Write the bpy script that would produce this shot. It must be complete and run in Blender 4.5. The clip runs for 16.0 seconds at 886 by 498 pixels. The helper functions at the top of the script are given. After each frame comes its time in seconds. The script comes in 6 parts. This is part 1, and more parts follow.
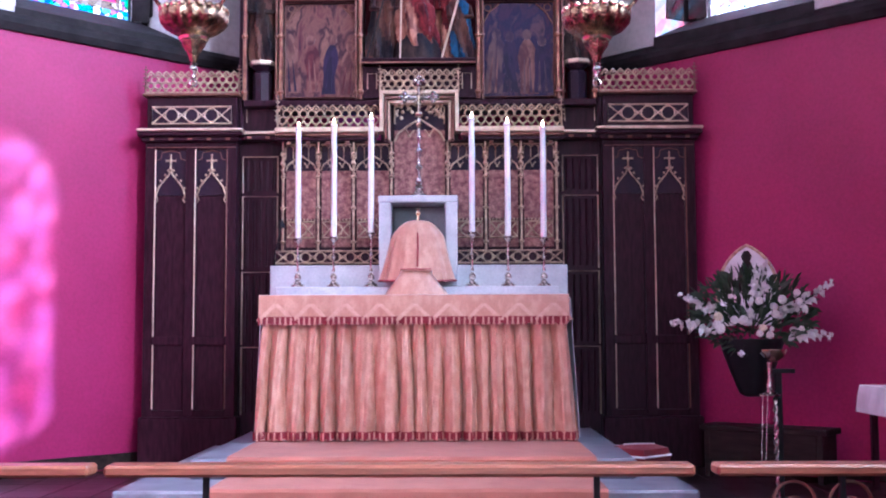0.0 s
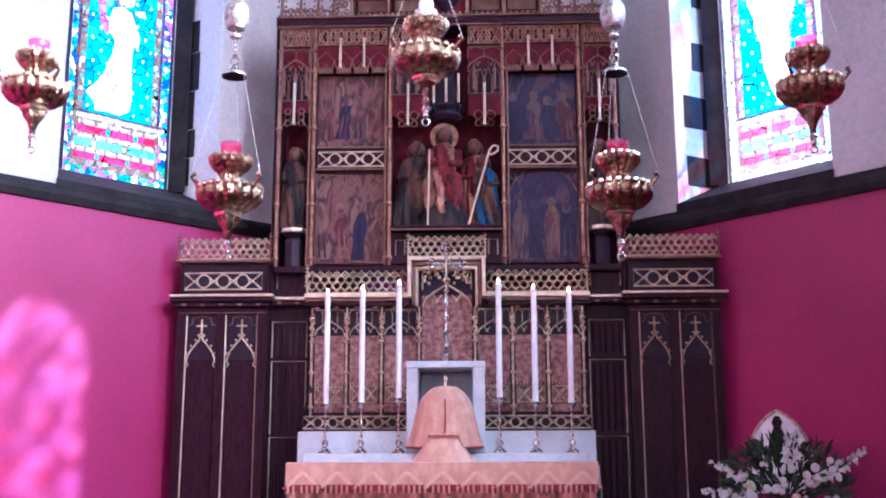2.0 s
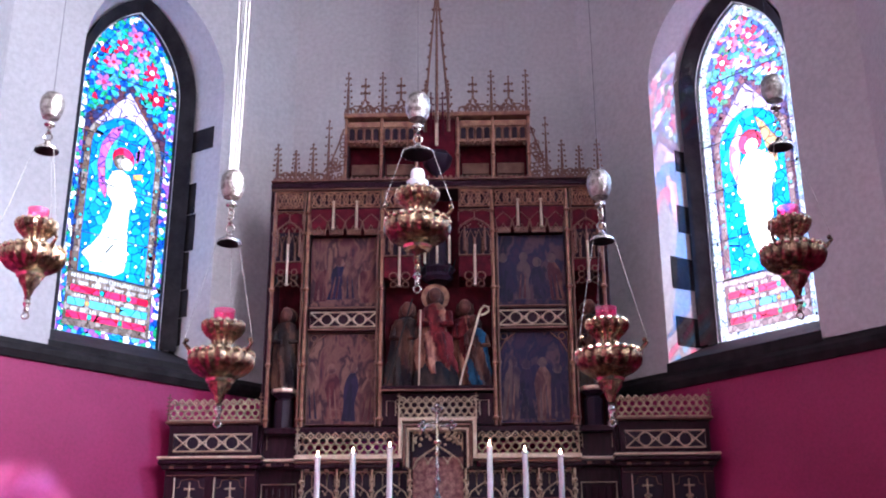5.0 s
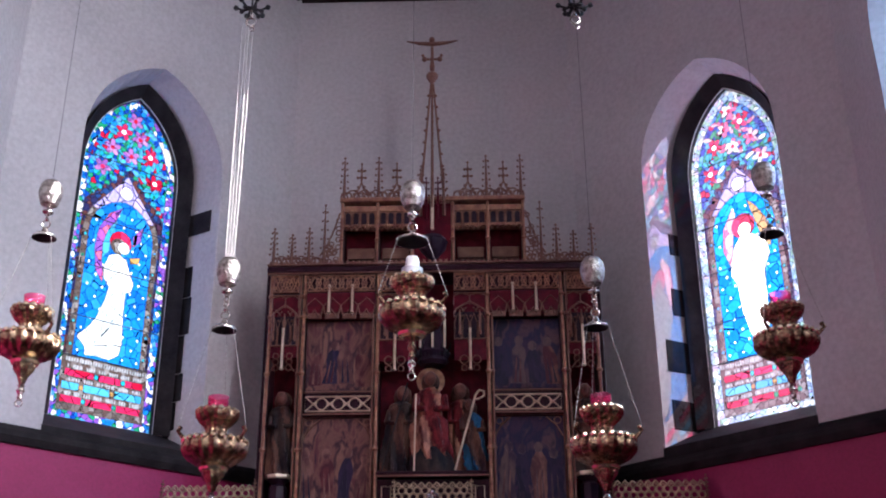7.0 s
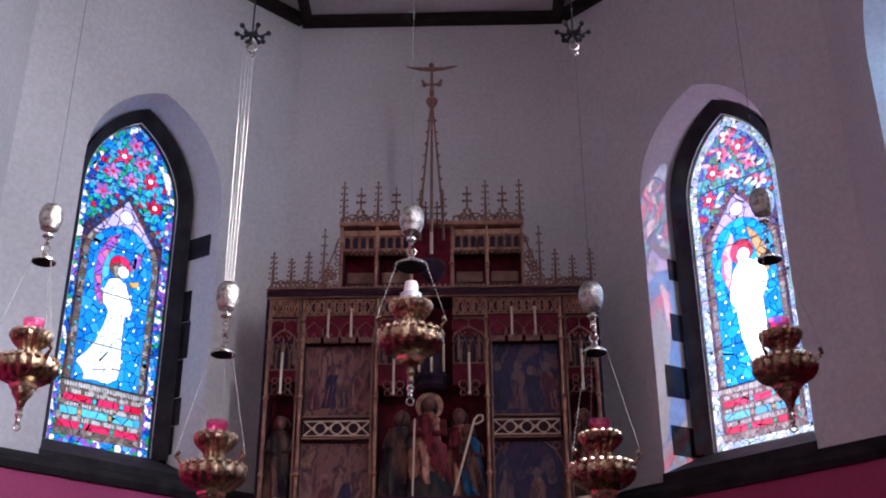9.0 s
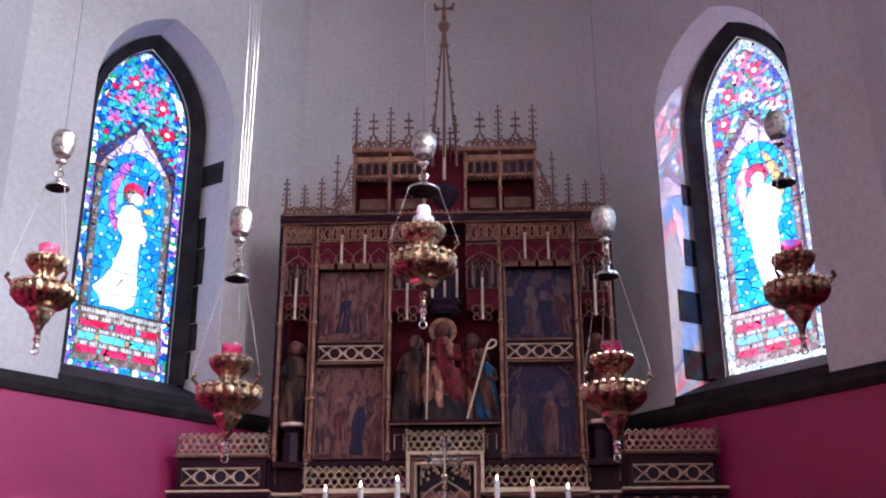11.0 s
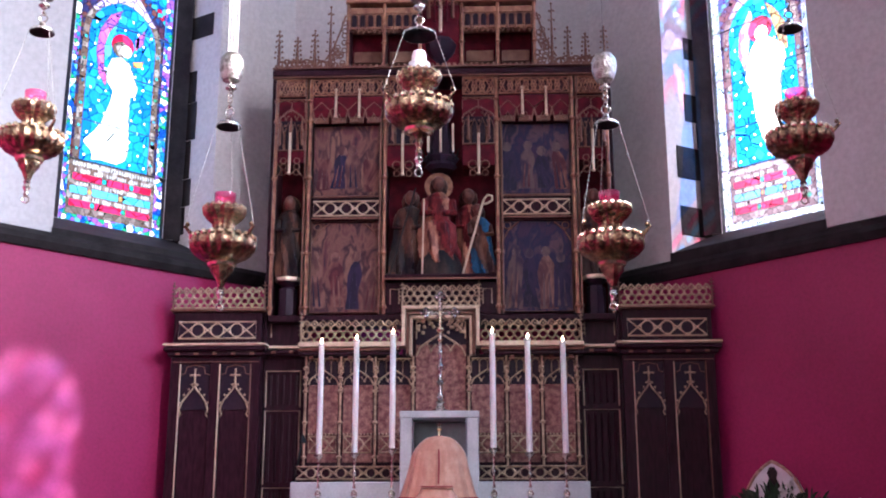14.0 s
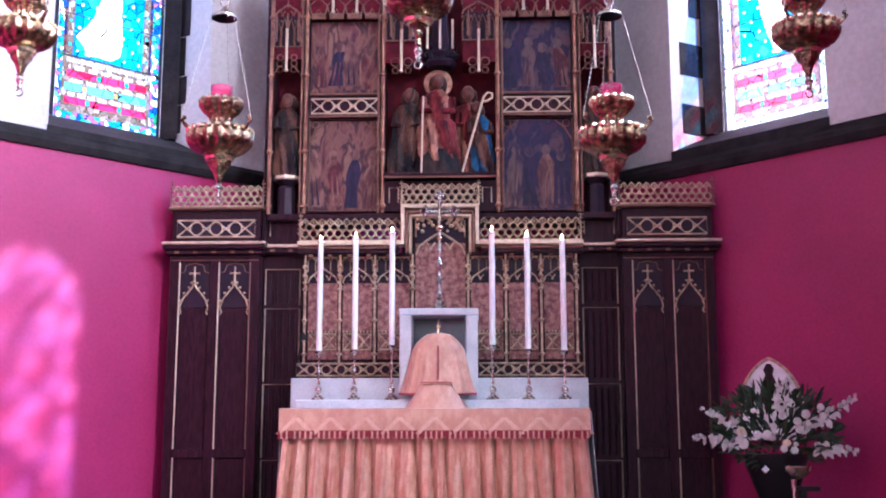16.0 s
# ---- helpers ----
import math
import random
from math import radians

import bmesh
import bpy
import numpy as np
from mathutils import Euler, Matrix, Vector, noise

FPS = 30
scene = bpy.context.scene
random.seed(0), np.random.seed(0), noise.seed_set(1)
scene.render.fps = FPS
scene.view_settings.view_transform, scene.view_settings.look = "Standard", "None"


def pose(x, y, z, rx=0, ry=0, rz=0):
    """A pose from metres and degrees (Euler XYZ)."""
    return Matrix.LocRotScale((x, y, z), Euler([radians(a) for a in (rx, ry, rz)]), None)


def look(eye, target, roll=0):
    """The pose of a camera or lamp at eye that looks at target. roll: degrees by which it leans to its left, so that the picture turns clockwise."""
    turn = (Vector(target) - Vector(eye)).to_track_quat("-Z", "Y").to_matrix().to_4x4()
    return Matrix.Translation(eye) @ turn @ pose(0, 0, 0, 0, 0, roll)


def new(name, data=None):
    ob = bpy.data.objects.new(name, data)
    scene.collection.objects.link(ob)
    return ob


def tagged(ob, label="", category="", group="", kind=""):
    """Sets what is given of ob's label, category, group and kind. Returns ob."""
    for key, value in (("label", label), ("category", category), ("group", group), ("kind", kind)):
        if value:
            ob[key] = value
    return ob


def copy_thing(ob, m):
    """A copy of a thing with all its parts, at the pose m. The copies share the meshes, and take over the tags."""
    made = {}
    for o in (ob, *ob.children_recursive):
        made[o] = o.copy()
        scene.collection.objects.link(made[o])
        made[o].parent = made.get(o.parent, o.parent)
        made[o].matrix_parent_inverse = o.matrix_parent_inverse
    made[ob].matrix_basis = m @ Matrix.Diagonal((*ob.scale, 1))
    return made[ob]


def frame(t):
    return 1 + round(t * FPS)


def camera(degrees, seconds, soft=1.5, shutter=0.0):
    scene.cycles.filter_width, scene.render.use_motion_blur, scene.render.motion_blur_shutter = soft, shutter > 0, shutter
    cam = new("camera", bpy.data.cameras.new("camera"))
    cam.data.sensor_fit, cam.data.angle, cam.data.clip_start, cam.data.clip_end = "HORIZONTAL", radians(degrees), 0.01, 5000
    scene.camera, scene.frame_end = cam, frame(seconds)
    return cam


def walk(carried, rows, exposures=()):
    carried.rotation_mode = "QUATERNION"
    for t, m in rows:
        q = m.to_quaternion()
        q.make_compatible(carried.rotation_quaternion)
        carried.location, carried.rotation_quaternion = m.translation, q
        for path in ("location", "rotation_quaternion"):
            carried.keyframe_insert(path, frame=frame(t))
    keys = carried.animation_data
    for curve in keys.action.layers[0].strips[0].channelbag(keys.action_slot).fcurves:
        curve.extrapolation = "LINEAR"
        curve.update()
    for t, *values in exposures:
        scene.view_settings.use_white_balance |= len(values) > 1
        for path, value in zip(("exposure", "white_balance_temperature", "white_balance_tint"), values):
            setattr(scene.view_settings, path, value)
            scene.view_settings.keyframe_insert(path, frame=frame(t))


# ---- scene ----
cam = camera(43.287, 16.0, soft=2.0)
ROWS = [  # seconds, place, yaw, pitch, lean to the right
    (0.0, 0.2808, 0.1545, 0.9829, 0.702, 4.449, 0.210),
    (0.5, 0.2750, 0.1458, 1.0035, 1.007, 6.192, -0.292),
    (1.0, 0.2766, 0.1232, 1.0254, 1.634, 8.466, -0.024),
    (1.5, 0.2799, 0.1014, 1.0497, 1.695, 10.176, 0.159),
    (2.0, 0.2776, 0.0737, 1.0681, 2.054, 12.253, 0.118),
    (2.5, 0.2768, 0.0669, 1.0781, 1.925, 13.190, 0.123),
    (3.0, 0.2811, 0.0623, 1.0820, 1.759, 14.487, 0.210),
    (3.5, 0.2783, 0.0530, 1.0931, 1.877, 15.528, 0.040),
    (4.0, 0.2768, 0.0316, 1.1053, 1.630, 16.925, 0.275),
    (4.5, 0.2842, 0.0124, 1.1167, 1.397, 18.545, 0.489),
    (5.0, 0.2807, 0.0028, 1.1243, 1.554, 19.996, 0.247),
    (7.5, 0.2952, -0.0492, 1.1551, 1.290, 24.837, 0.367),
    (8.0, 0.2927, -0.0528, 1.1534, 1.226, 25.392, 0.329),
    (10.5, 0.3072, -0.0575, 1.1404, 1.729, 23.241, -0.035),
    (11.0, 0.3062, -0.0511, 1.1300, 2.119, 21.584, 0.131),
    (11.5, 0.3049, -0.0321, 1.1261, 2.175, 20.180, 0.089),
    (12.0, 0.2960, -0.0134, 1.1307, 2.034, 20.793, 0.254),
    (12.5, 0.3027, -0.0218, 1.1291, 1.955, 21.068, 0.104),
    (13.0, 0.3073, -0.0069, 1.1100, 1.922, 18.612, 0.040),
    (13.5, 0.2913, 0.0367, 1.1024, 1.802, 16.274, 0.189),
    (14.0, 0.3007, 0.0587, 1.0750, 1.901, 14.710, 0.056),
    (14.5, 0.2846, 0.0833, 1.0721, 1.909, 13.219, 0.130),
    (15.0, 0.2960, 0.0891, 1.0500, 1.943, 11.862, -0.081),
    (15.5, 0.3051, 0.0937, 1.0297, 2.017, 10.659, -0.060),
    (16.0, 0.2945, 0.1043, 1.0298, 1.838, 9.861, 0.038),
]
EXPOSURES = [(0.0, 3.46, 5250, 19), (1.5, 3.39, 5300, 20), (3.5, 2.97, 5550, 18), (5.0, 2.62, 5850, 17), (7.5, 1.77, 6100, 16), (8.2, 1.62, 6100, 16), (10.5, 2.12, 6150, 15), (12.5, 2.42, 6200, 15), (14.5, 2.87, 5950, 17), (16.0, 3.3, 5650, 20)]
walk(cam, [(t, pose(x, y, z, 90 + pitch, 0, yaw) @ pose(0, 0, 0, 0, 0, -lean)) for t, x, y, z, yaw, pitch, lean in ROWS], EXPOSURES)
# ---- world, sun and large lights ----
SUN_WAY = Vector((-1.0, 0.25, -0.62)).normalized()
world = bpy.data.worlds.new("sky")
scene.world = world
world.use_nodes = True
wn = world.node_tree.nodes
sky = wn.new("ShaderNodeTexSky")
sky.sky_type, sky.sun_disc = "NISHITA", False
sky.sun_elevation = math.asin(-SUN_WAY.z)
sky.sun_rotation = math.atan2(-SUN_WAY.x, -SUN_WAY.y)
world.node_tree.links.new(sky.outputs[0], wn["Background"].inputs[0])
wn["Background"].inputs[1].default_value = 0.05
sun = new("sun", bpy.data.lights.new("sun", "SUN"))
sun.data.energy, sun.data.angle, sun.data.color = 5.0, radians(0.9), (1.0, 0.96, 0.90)
sun.matrix_world = look((0, 0, 0), SUN_WAY)


def window_light(eye, target, width, height, watts, color=(1.0, 1.0, 1.0)):
    lamp = new("window_light", bpy.data.lights.new("window_light", "AREA"))
    lamp.data.shape, lamp.data.size, lamp.data.size_y = "RECTANGLE", width, height
    lamp.data.energy, lamp.data.color = watts, color
    lamp.matrix_world = look(eye, target)
    return lamp


# ---- mesh tools ----
class Shape:
    """Gathers points and faces of one mesh."""

    def __init__(self, at=lambda p: p):
        self.v, self.f, self.at = [], [], at

    def add(self, pts, faces):
        n = len(self.v)
        self.v += [tuple(self.at(p)) for p in pts]
        self.f += [tuple(n + i for i in f) for f in faces]
        return self

    def box(self, x0, x1, y0, y1, z0, z1, c=0.004):
        """A box with chamfered edges."""
        c = min(c, (x1 - x0) / 3, (y1 - y0) / 3, (z1 - z0) / 3)
        lo, hi = (x0, y0, z0), (x1, y1, z1)
        pts, index = [], {}
        for i in (0, 1):
            for j in (0, 1):
                for k in (0, 1):
                    e = (i, j, k)
                    for a in range(3):
                        p = [(hi[b] if e[b] else lo[b]) if b == a else (hi[b] - c if e[b] else lo[b] + c) for b in range(3)]
                        index[(e, a)] = len(pts)
                        pts.append(p)
        faces = []
        corner = [(0, 0), (1, 0), (1, 1), (0, 1)]
        for a in range(3):
            b, d = [q for q in range(3) if q != a]
            for s in (0, 1):
                ring = []
                for m, n in corner:
                    e = [0, 0, 0]
                    e[a], e[b], e[d] = s, m, n
                    ring.append(index[(tuple(e), a)])
                faces.append(ring)
            for m, n in corner:  # edges along axis a
                ring = []
                for s, q in ((0, b), (0, d), (1, d), (1, b)):
                    e = [0, 0, 0]
                    e[a], e[b], e[d] = s, m, n
                    ring.append(index[(tuple(e), q)])
                faces.append(ring)
        for i in (0, 1):
            for j in (0, 1):
                for k in (0, 1):
                    faces.append([index[((i, j, k), a)] for a in range(3)])
        return self.add(pts, faces)

    def prism(self, outline, y0, y1):
        """An outline of (x, z) given depth from y0 to y1."""
        n = len(outline)
        pts = [(x, y0, z) for x, z in outline] + [(x, y1, z) for x, z in outline]
        return self.add(pts, [list(range(n)), list(range(2 * n - 1, n - 1, -1))] + [[i, (i + 1) % n, n + (i + 1) % n, n + i] for i in range(n)])

    def tube(self, path, r, sides=6, closed=False):
        """A round bar along a path; r may be a list."""
        path = [Vector(p) for p in path]
        n, pts, faces = len(path), [], []
        side = None
        for i, p in enumerate(path):
            a = path[(i - 1) % n] if (closed or i) else p
            b = path[(i + 1) % n] if (closed or i < n - 1) else p
            t = (b - a).normalized()
            if side is None:
                side = t.cross(Vector((0, 1, 0)) if abs(t.y) < 0.9 else Vector((1, 0, 0))).normalized()
            side = (side - t * side.dot(t)).normalized()
            up = t.cross(side)
            rr = r[i] if isinstance(r, (list, tuple)) else r
            for k in range(sides):
                w = 2 * math.pi * k / sides
                pts.append(p + side * (rr * math.cos(w)) + up * (rr * math.sin(w)))
        for i in range(n if closed else n - 1):
            j = (i + 1) % n
            for k in range(sides):
                m = (k + 1) % sides
                faces.append([i * sides + k, i * sides + m, j * sides + m, j * sides + k])
        if not closed:
            faces += [list(range(sides - 1, -1, -1)), list(range((n - 1) * sides, n * sides))]
        return self.add(pts, faces)

    def ring(self, x, y, z, radius, r, n=12, sides=4, squash=1.0):
        """An upright ring that faces the nave."""
        return self.tube([(x + radius * math.cos(2 * math.pi * i / n), y, z + radius * squash * math.sin(2 * math.pi * i / n)) for i in range(n)], r, sides, True)

    def lathe(self, profile, n=24, x=0, y=0, z=0, lobes=0, depth=0.0, flat=1.0, caps=True):
        """A turned form from (radius, height) pairs; lobes wave its rim."""
        pts, faces = [], []
        for r, h in profile:
            for k in range(n):
                w = 2 * math.pi * k / n
                rr = r * (1 + depth * math.cos(lobes * w)) if lobes else r
                pts.append((x + rr * math.cos(w), y + flat * rr * math.sin(w), z + h))
        for i in range(len(profile) - 1):
            for k in range(n):
                m = (k + 1) % n
                faces.append([i * n + k, i * n + m, (i + 1) * n + m, (i + 1) * n + k])
        if caps:
            faces += [list(range(n - 1, -1, -1)), list(range((len(profile) - 1) * n, len(profile) * n))]
        return self.add(pts, faces)

    def ball(self, x, y, z, r, n=10, sz=1.0):
        return self.lathe([(max(r * math.sin(math.pi * i / 6), r * 0.02), -r * sz * math.cos(math.pi * i / 6)) for i in range(7)], n, x, y, z)

    def sheet(self, rows):
        """A cloth through rows of points."""
        n = len(rows[0])
        return self.add([p for r in rows for p in r], [[j * n + i, j * n + i + 1, (j + 1) * n + i + 1, (j + 1) * n + i] for j in range(len(rows) - 1) for i in range(n - 1)])

    def strip(self, a, b):
        """Faces between two rows of points."""
        n = len(a)
        return self.add(list(a) + list(b), [[i, i + 1, n + i + 1, n + i] for i in range(n - 1)])


def part(name, shape, material, parent=None, label="", smooth=True, angle=35):
    mesh = bpy.data.meshes.new(name)
    mesh.from_pydata(shape.v, [], shape.f)
    bm = bmesh.new()
    bm.from_mesh(mesh)
    bmesh.ops.recalc_face_normals(bm, faces=bm.faces)
    bm.to_mesh(mesh)
    bm.free()
    mesh.materials.append(material)
    if smooth:
        mesh.polygons.foreach_set("use_smooth", [True] * len(mesh.polygons))
        mesh.set_sharp_from_angle(angle=radians(angle))
    ob = new(name, mesh)
    if parent:
        ob.parent = parent
    if label:
        ob["label"] = label
    return ob


def thing(name, at, label, category, group="", kind=""):
    return tagged(place(new(name), at), label, category, group, kind)


def place(ob, at):
    ob.location = at
    return ob


# ---- materials ----
def material(name, color, rough=0.6, metal=0.0, color2=None, scale=8.0, bump=0.15, bump_scale=60.0, stretch=(1, 1, 1), coat=0.0, contrast=(0.35, 0.65), fine=0.25, random_tint=0.0, sheen=0.0, spec=0.5):
    """A surface that varies between two colours at two scales, with fine relief."""
    m = bpy.data.materials.new(name)
    m.use_nodes = True
    n, l = m.node_tree.nodes, m.node_tree.links
    b = n["Principled BSDF"]
    b.inputs["Metallic"].default_value = metal
    b.inputs["Coat Weight"].default_value = coat
    b.inputs["Coat Roughness"].default_value = 0.2
    b.inputs["Sheen Weight"].default_value = sheen
    b.inputs["Specular IOR Level"].default_value = spec
    co = n.new("ShaderNodeTexCoord")
    mp = n.new("ShaderNodeMapping")
    mp.inputs["Scale"].default_value = stretch
    l.new(co.outputs["Object"], mp.inputs[0])
    big, small = n.new("ShaderNodeTexNoise"), n.new("ShaderNodeTexNoise")
    big.inputs["Scale"].default_value, big.inputs["Detail"].default_value = scale, 5
    small.inputs["Scale"].default_value, small.inputs["Detail"].default_value = bump_scale, 6
    for t in (big, small):
        l.new(mp.outputs[0], t.inputs[0])
    ramp = n.new("ShaderNodeValToRGB")
    ramp.color_ramp.elements[0].position, ramp.color_ramp.elements[1].position = contrast
    ramp.color_ramp.elements[0].color = (*color, 1)
    ramp.color_ramp.elements[1].color = (*(color2 or [c * 0.8 for c in color]), 1)
    l.new(big.outputs[0], ramp.inputs[0])
    mix = n.new("ShaderNodeMix")
    mix.data_type, mix.blend_type = "RGBA", "OVERLAY"
    mix.inputs["Factor"].default_value = fine
    l.new(ramp.outputs[0], mix.inputs["A"])
    l.new(small.outputs[0], mix.inputs["B"])
    out = mix.outputs["Result"]
    if random_tint:
        info, hsv = n.new("ShaderNodeObjectInfo"), n.new("ShaderNodeHueSaturation")
        rng = n.new("ShaderNodeMapRange")
        rng.inputs["To Min"].default_value, rng.inputs["To Max"].default_value = 1 - random_tint, 1 + random_tint
        l.new(info.outputs["Random"], rng.inputs[0])
        l.new(rng.outputs[0], hsv.inputs["Value"])
        l.new(out, hsv.inputs["Color"])
        out = hsv.outputs[0]
    l.new(out, b.inputs["Base Color"])
    rr = n.new("ShaderNodeMapRange")
    rr.inputs["To Min"].default_value, rr.inputs["To Max"].default_value = max(rough - 0.1, 0.03), min(rough + 0.12, 1)
    l.new(small.outputs[0], rr.inputs[0])
    l.new(rr.outputs[0], b.inputs["Roughness"])
    bp = n.new("ShaderNodeBump")
    bp.inputs["Strength"].default_value, bp.inputs["Distance"].default_value = bump, 0.01
    l.new(small.outputs[0], bp.inputs["Height"])
    l.new(bp.outputs[0], b.inputs["Normal"])
    return m


PLASTER = material("white_plaster", (0.52, 0.485, 0.50), 0.8, color2=(0.46, 0.43, 0.44), scale=0.9, bump=0.05, bump_scale=25)
CRIMSON = material("crimson_paint", (0.33, 0.020, 0.100), 0.42, color2=(0.28, 0.016, 0.084), scale=1.5, bump=0.05, bump_scale=40, spec=0.22)
DARK_STONE = material("dark_stone", (0.016, 0.013, 0.015), 0.7, color2=(0.03, 0.026, 0.028), scale=6, bump=0.3, bump_scale=40, spec=0.08)
BLACK_WOOD = material("black_beam", (0.015, 0.01, 0.01), 0.5, color2=(0.03, 0.02, 0.018), scale=5, stretch=(1, 6, 6), spec=0.08)
WOOD = material("dark_mahogany", (0.034, 0.0095, 0.018), 0.36, color2=(0.018, 0.005, 0.0095), scale=9, bump=0.06, bump_scale=50, stretch=(6, 6, 1), spec=0.10)
# dark panels, and the shade put into the canopies' openings
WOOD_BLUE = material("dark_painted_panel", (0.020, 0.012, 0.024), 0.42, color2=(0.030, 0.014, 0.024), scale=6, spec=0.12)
RED_BACK = material("deep_red_paint", (0.12, 0.008, 0.018), 0.5, color2=(0.06, 0.005, 0.012), scale=12, spec=0.08)
GILT = material("gilt_wood", (0.62, 0.47, 0.31), 0.36, metal=0.4, color2=(0.30, 0.20, 0.14), scale=26, bump=0.35, bump_scale=90)
GILT_LINE = material("pale_gilt_bead", (0.72, 0.58, 0.43), 0.4, metal=0.4, color2=(0.56, 0.40, 0.28), scale=14, bump=0.2)
GILT_ROSE = material("rose_gilt", (0.40, 0.20, 0.12), 0.42, metal=0.35, color2=(0.20, 0.075, 0.055), scale=16, bump=0.35, bump_scale=80)
GILT_DULL = material("dull_gilt", (0.22, 0.105, 0.07), 0.45, metal=0.3, color2=(0.15, 0.06, 0.045), scale=16, bump=0.35, bump_scale=80)
PAINT_TAN = material("worn_tan_painting", (0.36, 0.19, 0.155), 0.55, color2=(0.15, 0.055, 0.06), scale=24, contrast=(0.36, 0.64), fine=0.9, bump_scale=90, spec=0.08)
def painting(name, tones, seed):
    """Old varnished paint: soft drifting patches of several colours, darkened and crackled."""
    m = material(name, tones[0], 0.42, color2=tones[1], scale=8, bump=0.08, bump_scale=120, fine=0.4, spec=0.15)
    n, l = m.node_tree.nodes, m.node_tree.links
    ramp = [q for q in n if q.type == "VALTORGB"][0]
    big = ramp.inputs[0].links[0].from_node
    big.inputs["Scale"].default_value, big.inputs["Detail"].default_value, big.inputs["Distortion"].default_value = 5.5, 7, 0.6
    mp = big.inputs[0].links[0].from_node
    mp.inputs["Scale"].default_value, mp.inputs["Location"].default_value = (1.5, 1.0, 0.7), (seed, seed * 0.7, seed * 1.3)
    ramp.color_ramp.interpolation = "EASE"
    ramp.color_ramp.elements[0].position, ramp.color_ramp.elements[1].position = 0.28, 0.74
    ramp.color_ramp.elements[1].color = (*tones[-1], 1)
    for i, c in enumerate(tones[1:-1]):
        e = ramp.color_ramp.elements.new(0.28 + 0.46 * (i + 1) / (len(tones) - 1))
        e.color = (*c, 1)
    return m


PAINT_PLUM = painting("plum_painting", [(0.012, 0.014, 0.035), (0.10, 0.03, 0.04), (0.16, 0.07, 0.06), (0.05, 0.02, 0.03), (0.20, 0.10, 0.075), (0.07, 0.018, 0.03)], 3.0)
PAINT_BLUE = painting("blue_violet_painting", [(0.010, 0.012, 0.035), (0.045, 0.02, 0.05), (0.02, 0.016, 0.05), (0.09, 0.045, 0.06), (0.015, 0.012, 0.03), (0.06, 0.025, 0.045)], 8.0)
MARBLE = material("white_marble", (0.54, 0.55, 0.56), 0.35, color2=(0.39, 0.40, 0.43), scale=7, bump=0.04, contrast=(0.3, 0.75))
GREY_MARBLE = material("grey_marble", (0.24, 0.25, 0.29), 0.35, color2=(0.15, 0.155, 0.19), scale=5, bump=0.05)
DAMASK = material("salmon_damask", (0.50, 0.24, 0.165), 0.34, color2=(0.58, 0.32, 0.225), scale=19, bump=0.25, bump_scale=140, stretch=(1, 1, 0.6), sheen=0.05, contrast=(0.42, 0.60))
CARPET = material("salmon_carpet", (0.42, 0.155, 0.105), 0.95, color2=(0.35, 0.125, 0.085), scale=5, bump=0.5, bump_scale=260, sheen=0.1)
FRINGE_RED = material("crimson_fringe", (0.28, 0.02, 0.035), 0.8, bump=0.5, bump_scale=200)
FRINGE_PALE = material("pale_fringe", (0.70, 0.36, 0.28), 0.8, bump=0.5, bump_scale=200)
BRASS = material("polished_brass", (0.72, 0.58, 0.43), 0.18, metal=0.93, color2=(0.52, 0.35, 0.22), scale=10, bump=0.06, bump_scale=30)
COPPER = material("polished_copper_gilt", (0.40, 0.27, 0.17), 0.17, metal=1.0, color2=(0.09, 0.05, 0.035), scale=26, bump=1.0, bump_scale=60)
CHAIN = material("dull_silver_chain", (0.42, 0.40, 0.38), 0.5, metal=0.5, color2=(0.22, 0.20, 0.19), scale=60, bump=0.3)
# dark second tone stands for the dark reflections in polished metal
SILVER = material("tarnished_silver", (0.62, 0.58, 0.55), 0.24, metal=0.95, color2=(0.24, 0.19, 0.17), scale=24, bump=0.5, bump_scale=60)
EMBOSSED = material("embossed_silver", (0.46, 0.42, 0.39), 0.34, metal=1.0, color2=(0.16, 0.13, 0.12), scale=34, bump=1.0, bump_scale=60)
PEWTER = material("silver_gilt", (0.60, 0.52, 0.46), 0.25, metal=1.0, color2=(0.36, 0.29, 0.25), scale=20, bump=0.2)
IRON = material("black_iron", (0.010, 0.010, 0.012), 0.5, metal=0.0, bump=0.2, spec=0.2)
WAX = material("white_wax", (0.86, 0.82, 0.80), 0.45, bump=0.03)
WAX.node_tree.nodes["Principled BSDF"].inputs["Subsurface Weight"].default_value = 0.15
FLOOR_TILE = material("dark_red_tile", (0.04, 0.014, 0.016), 0.3, color2=(0.02, 0.009, 0.012), scale=3, bump=0.06, random_tint=0.25)
RAIL_WOOD = material("polished_oak_rail", (0.26, 0.09, 0.05), 0.3, color2=(0.17, 0.055, 0.03), scale=8, stretch=(1, 8, 8), coat=0.3)
LINEN = material("white_linen", (0.80, 0.79, 0.82), 0.85, bump=0.1, bump_scale=200)
LEAD = material("lead_came", (0.02, 0.02, 0.022), 0.6, metal=0.5)

# ---- the apse: octagonal plan, its axis a little left of the screen's ----
AXIS, CORNER_X, BACK_Y, SIDE_X = -0.025, 1.36, 9.52, 3.3
TOP, THICK, R2 = 8.345, 0.53, math.sqrt(2)
STRING_LOW, STRING_TOP = 3.14, 3.30
CANT = (SIDE_X - CORNER_X) * R2  # length of each canted side


def canted(s):
    """Places on a canted wall: u along it from the back corner, n into the wall, z up."""
    return lambda p: (AXIS + s * (CORNER_X + (p[0] + p[1]) / R2), BACK_Y + (p[1] - p[0]) / R2, p[2])


